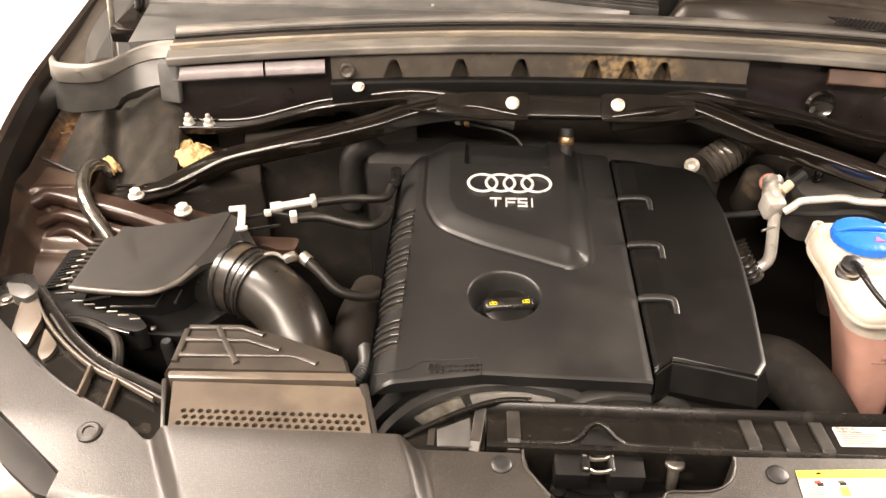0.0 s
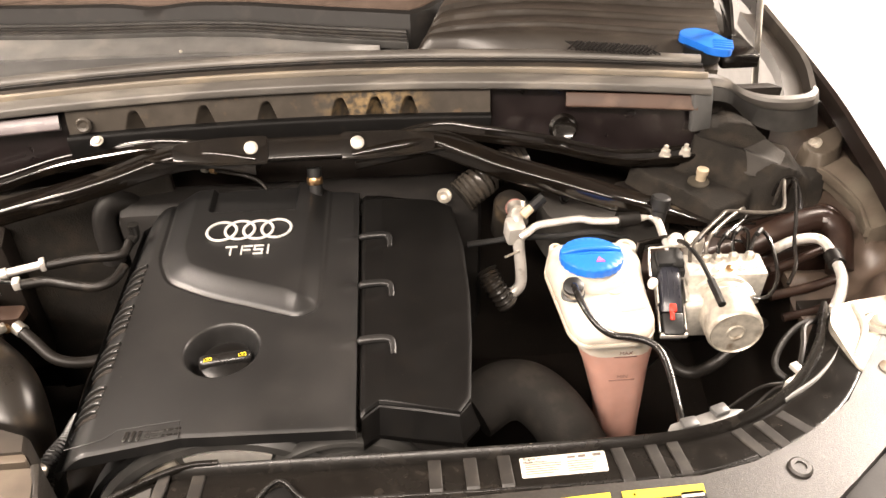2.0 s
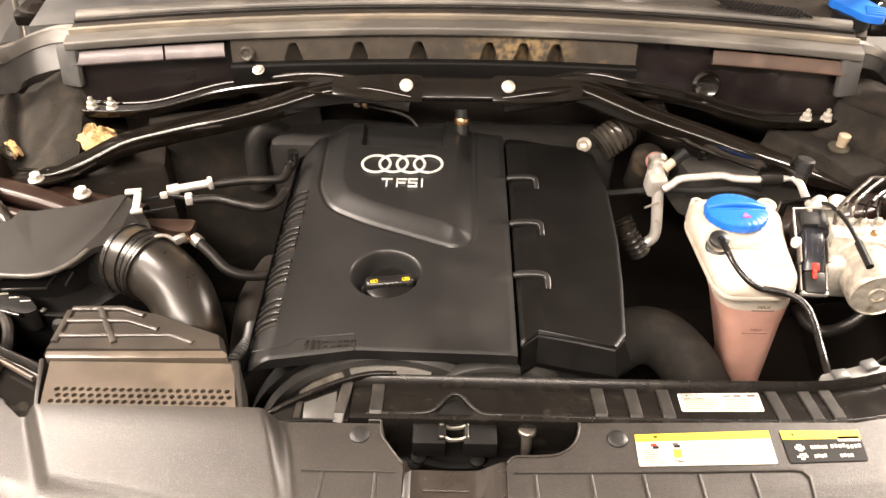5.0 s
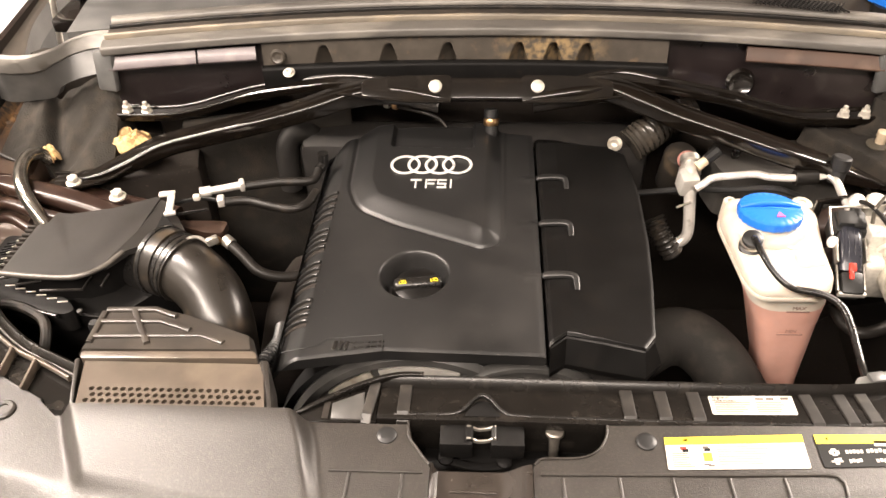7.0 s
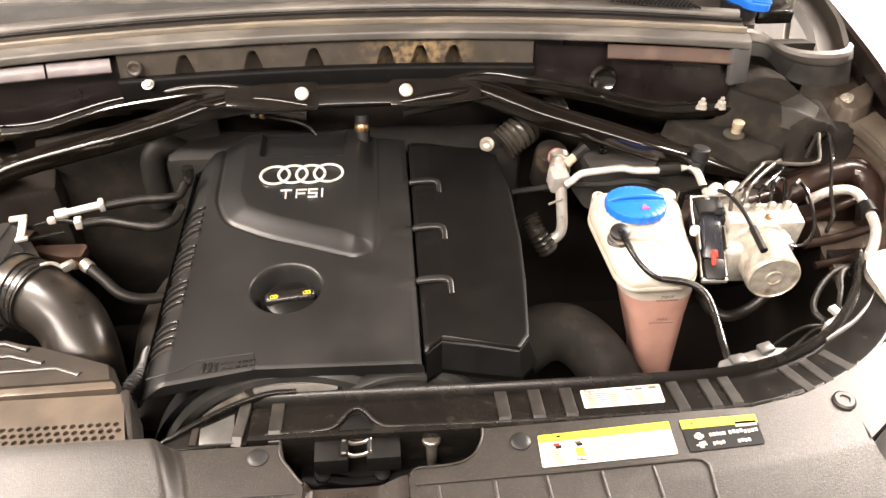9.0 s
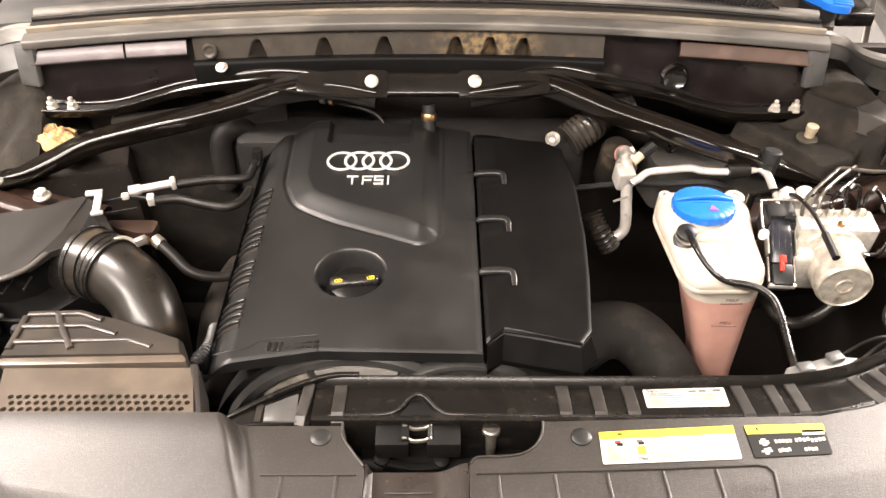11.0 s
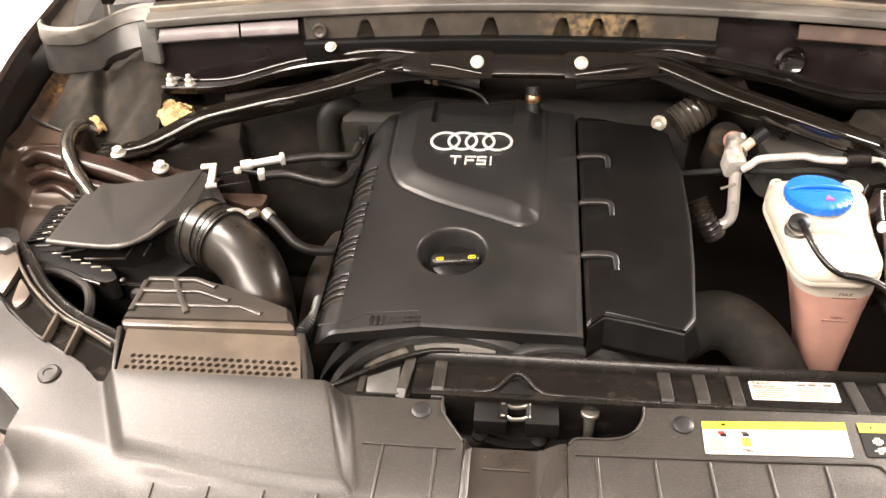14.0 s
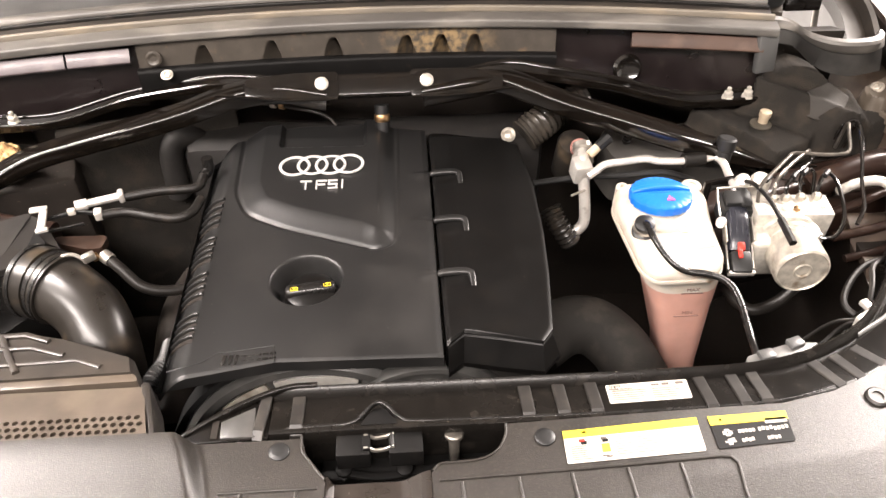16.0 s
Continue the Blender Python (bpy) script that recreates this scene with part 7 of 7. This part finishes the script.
    w = thing("wiring_loom", "loose taped wiring loom behind the cross rail", "cable", (0.52, 0.22, 0.85))
    for k, pts in enumerate((((0.575, 0.269, 0.94), (0.544, 0.262, 0.942), (0.517, 0.243, 0.942), (0.495, 0.217, 0.940), (0.490, 0.201, 0.938), (0.498, 0.190, 0.935)),
                             ((0.522, 0.19, 0.93), (0.48, 0.165, 0.93), (0.44, 0.15, 0.92)), ((0.52, 0.185, 0.935), (0.485, 0.172, 0.925), (0.45, 0.165, 0.90)),
                             ((0.633, 0.276, 0.955), (0.602, 0.270, 0.957), (0.577, 0.247, 0.957), (0.551, 0.206, 0.956), (0.515, 0.172, 0.956), (0.47, 0.146, 0.957)))):
        part("cable", tube(pts, (0.0036, 0.0024, 0.0022, 0.0026)[k], 10), M_RUBBER if k < 3 else M_PALE, w)
    rnd = random.Random(11)
    for k in range(7):
        a = (0.515 + rnd.uniform(-0.01, 0.01), 0.185 + rnd.uniform(-0.01, 0.01), 0.938)
        b = (0.455 + rnd.uniform(-0.03, 0.02), 0.158 + rnd.uniform(-0.01, 0.02), 0.915)
        part("wire", tube([a, ((a[0] + b[0]) / 2, (a[1] + b[1]) / 2 + rnd.uniform(-0.012, 0.012), 0.938), b], 0.0018, 6), M_RUBBER, w)
    part("wire", tube([(0.556, 0.262, 0.948), (0.532, 0.242, 0.956), (0.520, 0.217, 0.955), (0.507, 0.193, 0.952)], 0.0028, 8), M_STRAP, w)
    part("wire", tube([(0.560, 0.255, 0.940), (0.545, 0.225, 0.938), (0.525, 0.20, 0.94)], 0.0016, 6), M_CREAM, w)
    part("plug", join(block((0.026, 0.017, 0.010), pose(0.501, 0.176, 0.945, 0, 0, 35), 0.002), block((0.010, 0.010, 0.014), pose(0.490, 0.172, 0.946, 0, 0, 35), 0.001), block((0.012, 0.008, 0.008), pose(0.512, 0.190, 0.948, 0, 0, 60), 0.001), block((0.009, 0.012, 0.006), pose(0.503, 0.191, 0.951, 0, 0, 20), 0.001)), M_ALU, w, "white plug")
    part("clip", block((0.014, 0.010, 0.012), pose(0.578, 0.268, 0.955, 0, 0, 20), 0.002), M_WHITE, w, "white cable clip")
    part("low_hose", tube([(0.412, 0.36, 0.78), (0.416, 0.318, 0.855), (0.422, 0.290, 0.86), (0.437, 0.276, 0.86), (0.467, 0.285, 0.86), (0.502, 0.310, 0.86), (0.56, 0.36, 0.85)], 0.007, 12), M_RUBBER, w)
    hl = thing("headlamp_housing", "silver headlamp housing edge beside the rail", "headlamp", (0.64, 0.2, 0.85))
    part("housing", prism(rounded([(0.553, 0.172), (0.554, 0.236), (0.566, 0.258), (0.585, 0.266), (0.645, 0.275), (0.635, 0.17), (0.575, 0.145)], 0.008), 0.90, 0.9655, 0.004), M_MOTOR, hl)
    part("rib", sweep([(0.560, 0.19, 0.966), (0.585, 0.225, 0.9675), (0.592, 0.262, 0.966)], rrect(0, 0, 0.006, 0.006, 0.002, 2), 4, up=(0, 0, 1)), M_ALU, hl)
    part("boss", lathe([(0.017, 0), (0.017, 0.003), (0.013, 0.005), (0.010, 0.004)], (0.602, 0.229, 0.9655), n=20), M_STEEL, hl)
    for at in ((0.602, 0.229, 0.969), (0.580, 0.168, 0.9655)):
        part("screw", lathe([(0.009, 0), (0.009, 0.004), (0.005, 0.006)], at, n=14), M_MOTOR, hl)


refrigerant_pipes()


# ---- hoses on the intake side ----
def fuel_lines():
    a = thing("fuel_line", "black fuel line with pale quick coupling", "hose", (-0.3, 0.42, 0.92), "fuel lines")
    part("hose", tube([(-0.312, 0.434, 0.945), (-0.27, 0.443, 0.946), (-0.237, 0.446, 0.945), (-0.222, 0.452, 0.945), (-0.217, 0.468, 0.95)], 0.0058, 12), M_RUBBER, a)
    part("coupling", join(tube([(-0.358, 0.418, 0.948), (-0.315, 0.433, 0.948)], 0.0050, 14, smooth=False), tube([(-0.362, 0.4165, 0.948), (-0.349, 0.421, 0.948)], 0.0068, 14, smooth=False), block((0.007, 0.014, 0.013), pose(-0.312, 0.434, 0.948, 0, 0, 20), 0.002)), M_ALU, a, "pale metal quick coupling")
    part("elbow", tube([(-0.217, 0.466, 0.95), (-0.213, 0.476, 0.953), (-0.212, 0.478, 0.968)], 0.007, 12), M_SATIN, a)
    b = thing("fuel_line", "black fuel line with pale square connector", "hose", (-0.3, 0.4, 0.92), "fuel lines")
    part("hose", tube([(-0.332, 0.398, 0.947), (-0.30, 0.405, 0.945), (-0.27, 0.397, 0.944), (-0.24, 0.392, 0.943), (-0.222, 0.402, 0.944), (-0.215, 0.425, 0.945)], 0.0058, 12), M_RUBBER, b)
    part("connector", block((0.009, 0.013, 0.012), pose(-0.330, 0.399, 0.949, 0, 0, 15), 0.002), M_ALU, b, "pale square connector")
    part("clip", block((0.009, 0.007, 0.008), pose(-0.362, 0.403, 0.951, 0, 0, 15), 0.002), M_WHITE, b)
    part("rail_strip", sweep([(-0.392, 0.399, 0.944), (-0.36, 0.41, 0.944), (-0.33, 0.405, 0.944)], rrect(0, 0, 0.003, 0.005, 0.001, 2), 3, up=(0, 0, 1)), M_BLACK, b)
    part("rail_strip", sweep([(-0.385, 0.376, 0.944), (-0.345, 0.388, 0.944)], rrect(0, 0, 0.003, 0.004, 0.001, 2), smooth=False, up=(0, 0, 1)), M_SATIN, b)
    c = thing("mounting_bracket", "white plastic mounting bracket", "bracket", (-0.395, 0.39, 0.93))
    part("plate", join(block((0.020, 0.008, 0.004), pose(-0.398, 0.402, 0.957, 0, 0, 12), 0.001), block((0.009, 0.034, 0.004), pose(-0.389, 0.385, 0.955, 0, 0, 12), 0.001), block((0.014, 0.006, 0.004), pose(-0.385, 0.368, 0.953, 0, 0, 15), 0.001)), M_ALU, c)
    d = thing("heat_shield_plate", "brown painted pressed steel plate", "bracket", (-0.35, 0.36, 0.9))
    part("plate", prism(rounded([(-0.387, 0.389), (-0.323, 0.388), (-0.325, 0.365), (-0.343, 0.364), (-0.377, 0.376)], 0.006), 0.915, 0.925, 0.003), M_PAINT, d)
    e = thing("breather_hose", "black breather hose with metal end clamp", "hose", (-0.27, 0.33, 0.9))
    part("hose", tube([(-0.302, 0.322, 0.948), (-0.285, 0.310, 0.940), (-0.264, 0.297, 0.925), (-0.24, 0.298, 0.915), (-0.215, 0.31, 0.91), (-0.20, 0.335, 0.91)], 0.0062, 12), M_RUBBER, e)
    part("end_clamp", join(tube([(-0.306, 0.325, 0.949), (-0.297, 0.319, 0.946)], 0.0075, 12, smooth=False), block((0.014, 0.008, 0.010), pose(-0.316, 0.312, 0.958, 0, 0, 35), 0.002), tube([(-0.350, 0.305, 0.963), (-0.333, 0.312, 0.963), (-0.318, 0.309, 0.955)], 0.0022, 8)), M_STEEL, e, "bright steel clamp")
    part("sensor", block((0.008, 0.008, 0.010), pose(-0.312, 0.318, 0.953, 0, 0, 30), 0.003), M_BRASS, e, "brass sensor body")
    f = thing("wing_pipe", "bright steel pipe curving over the inner wing", "pipe", (-0.6, 0.43, 0.9))
    part("pipe", tube([(-0.592, 0.492, 0.945), (-0.601, 0.484, 0.960), (-0.606, 0.463, 0.965), (-0.598, 0.430, 0.964), (-0.583, 0.402, 0.955), (-0.562, 0.381, 0.937), (-0.548, 0.368, 0.91)], 0.0092, 16, 8), M_SHINY, f)
    g = thing("chain_tensioner_loom", "beaded black loom beside the engine cover", "cable", (-0.22, 0.2, 0.85))
    part("loom", corrugated([(-0.232, 0.13, 0.90), (-0.226, 0.155, 0.925), (-0.218, 0.19, 0.92), (-0.225, 0.23, 0.90)], 0.008, 0.004, 0.14, 10), M_BLACK, g)
    part("bulb_end", lathe([(0.002, 0), (0.007, 0.003), (0.008, 0.009), (0.005, 0.014), (0.001, 0.015)], (-0.229, 0.146, 0.925), (0, -0.6, 1), 14), M_STEEL, g, "bright sensor tip")
    h = thing("turbo_pipe", "dark charge pipe low beside the engine", "pipe", (-0.26, 0.35, 0.8))
    part("pipe", tube([(-0.25, 0.22, 0.76), (-0.255, 0.30, 0.785), (-0.26, 0.38, 0.79), (-0.25, 0.45, 0.78)], 0.030, 20), M_PIT, h)
    k = thing("headlamp_bulb_cable", "short yellow-ended cable behind the headlamp", "cable", (-0.52, 0.2, 0.85))
    part("cable", tube([(-0.57, 0.225, 0.925), (-0.53, 0.23, 0.93), (-0.49, 0.215, 0.925), (-0.478, 0.19, 0.915), (-0.482, 0.165, 0.90)], 0.006, 10), M_RUBBER, k)
    part("end", lathe([(0.006, 0), (0.007, 0.006), (0.004, 0.012)], (-0.512, 0.185, 0.90), (0.2, 0, 1), 12), M_BRASS, k, "brass bulb holder")
    hl = thing("headlamp_housing", "dark headlamp housing edge beside the rail", "headlamp", (-0.62, 0.2, 0.85))
    part("housing", prism(rounded([(-0.56, 0.232), (-0.60, 0.285), (-0.645, 0.27), (-0.64, 0.19), (-0.60, 0.215)], 0.01), 0.90, 0.950, 0.006), M_SATIN, hl)
    for at in ((-0.605, 0.236, 0.95), (-0.617, 0.212, 0.95)):
        part("screw", lathe([(0.011, 0), (0.011, 0.002), (0.006, 0.003), (0.006, 0.006), (0.003, 0.007)], at), M_PIPE, hl)


fuel_lines()


# ---- bumper and lamps below the slam panel ----
def front_end():
    top = thing("bumper", "dark brown painted front bumper and lamp edge", "bumper", (0, -0.1, 0.5))
    def h(x, y, u, v):
        return 0.93 - 0.10 * v
    for s in (-1, 1):
        part("shoulder", coons([(s * 0.475, -0.07), (s * 0.458, 0.01), (s * 0.54, 0.072), (s * 0.60, 0.14), (s * 0.64, 0.22)], [(s * 0.60, -0.12), (s * 0.66, 0.0), (s * 0.70, 0.08), (s * 0.73, 0.14), (s * 0.75, 0.22)],
                               [(s * 0.475, -0.07), (s * 0.60, -0.12)], [(s * 0.64, 0.22), (s * 0.75, 0.22)], 14, 30, lambda x, y, u, v: 0.945 - 0.10 * u * u, 0.5), M_PAINT, top)
        part("bracket", prism(rounded([(s * 0.452, 0.000), (s * 0.450, 0.016), (s * 0.492, 0.050), (s * 0.56, 0.098), (s * 0.575, 0.086), (s * 0.505, 0.028), (s * 0.470, 0.004)], 0.004), 0.940, 0.955, 0.002), M_HOSE, top, "black plastic edge bracket")
    part("face", block((1.2, 0.06, 0.5), (0, -0.17, 0.62), 0.02), M_PAINT, top)


front_end()
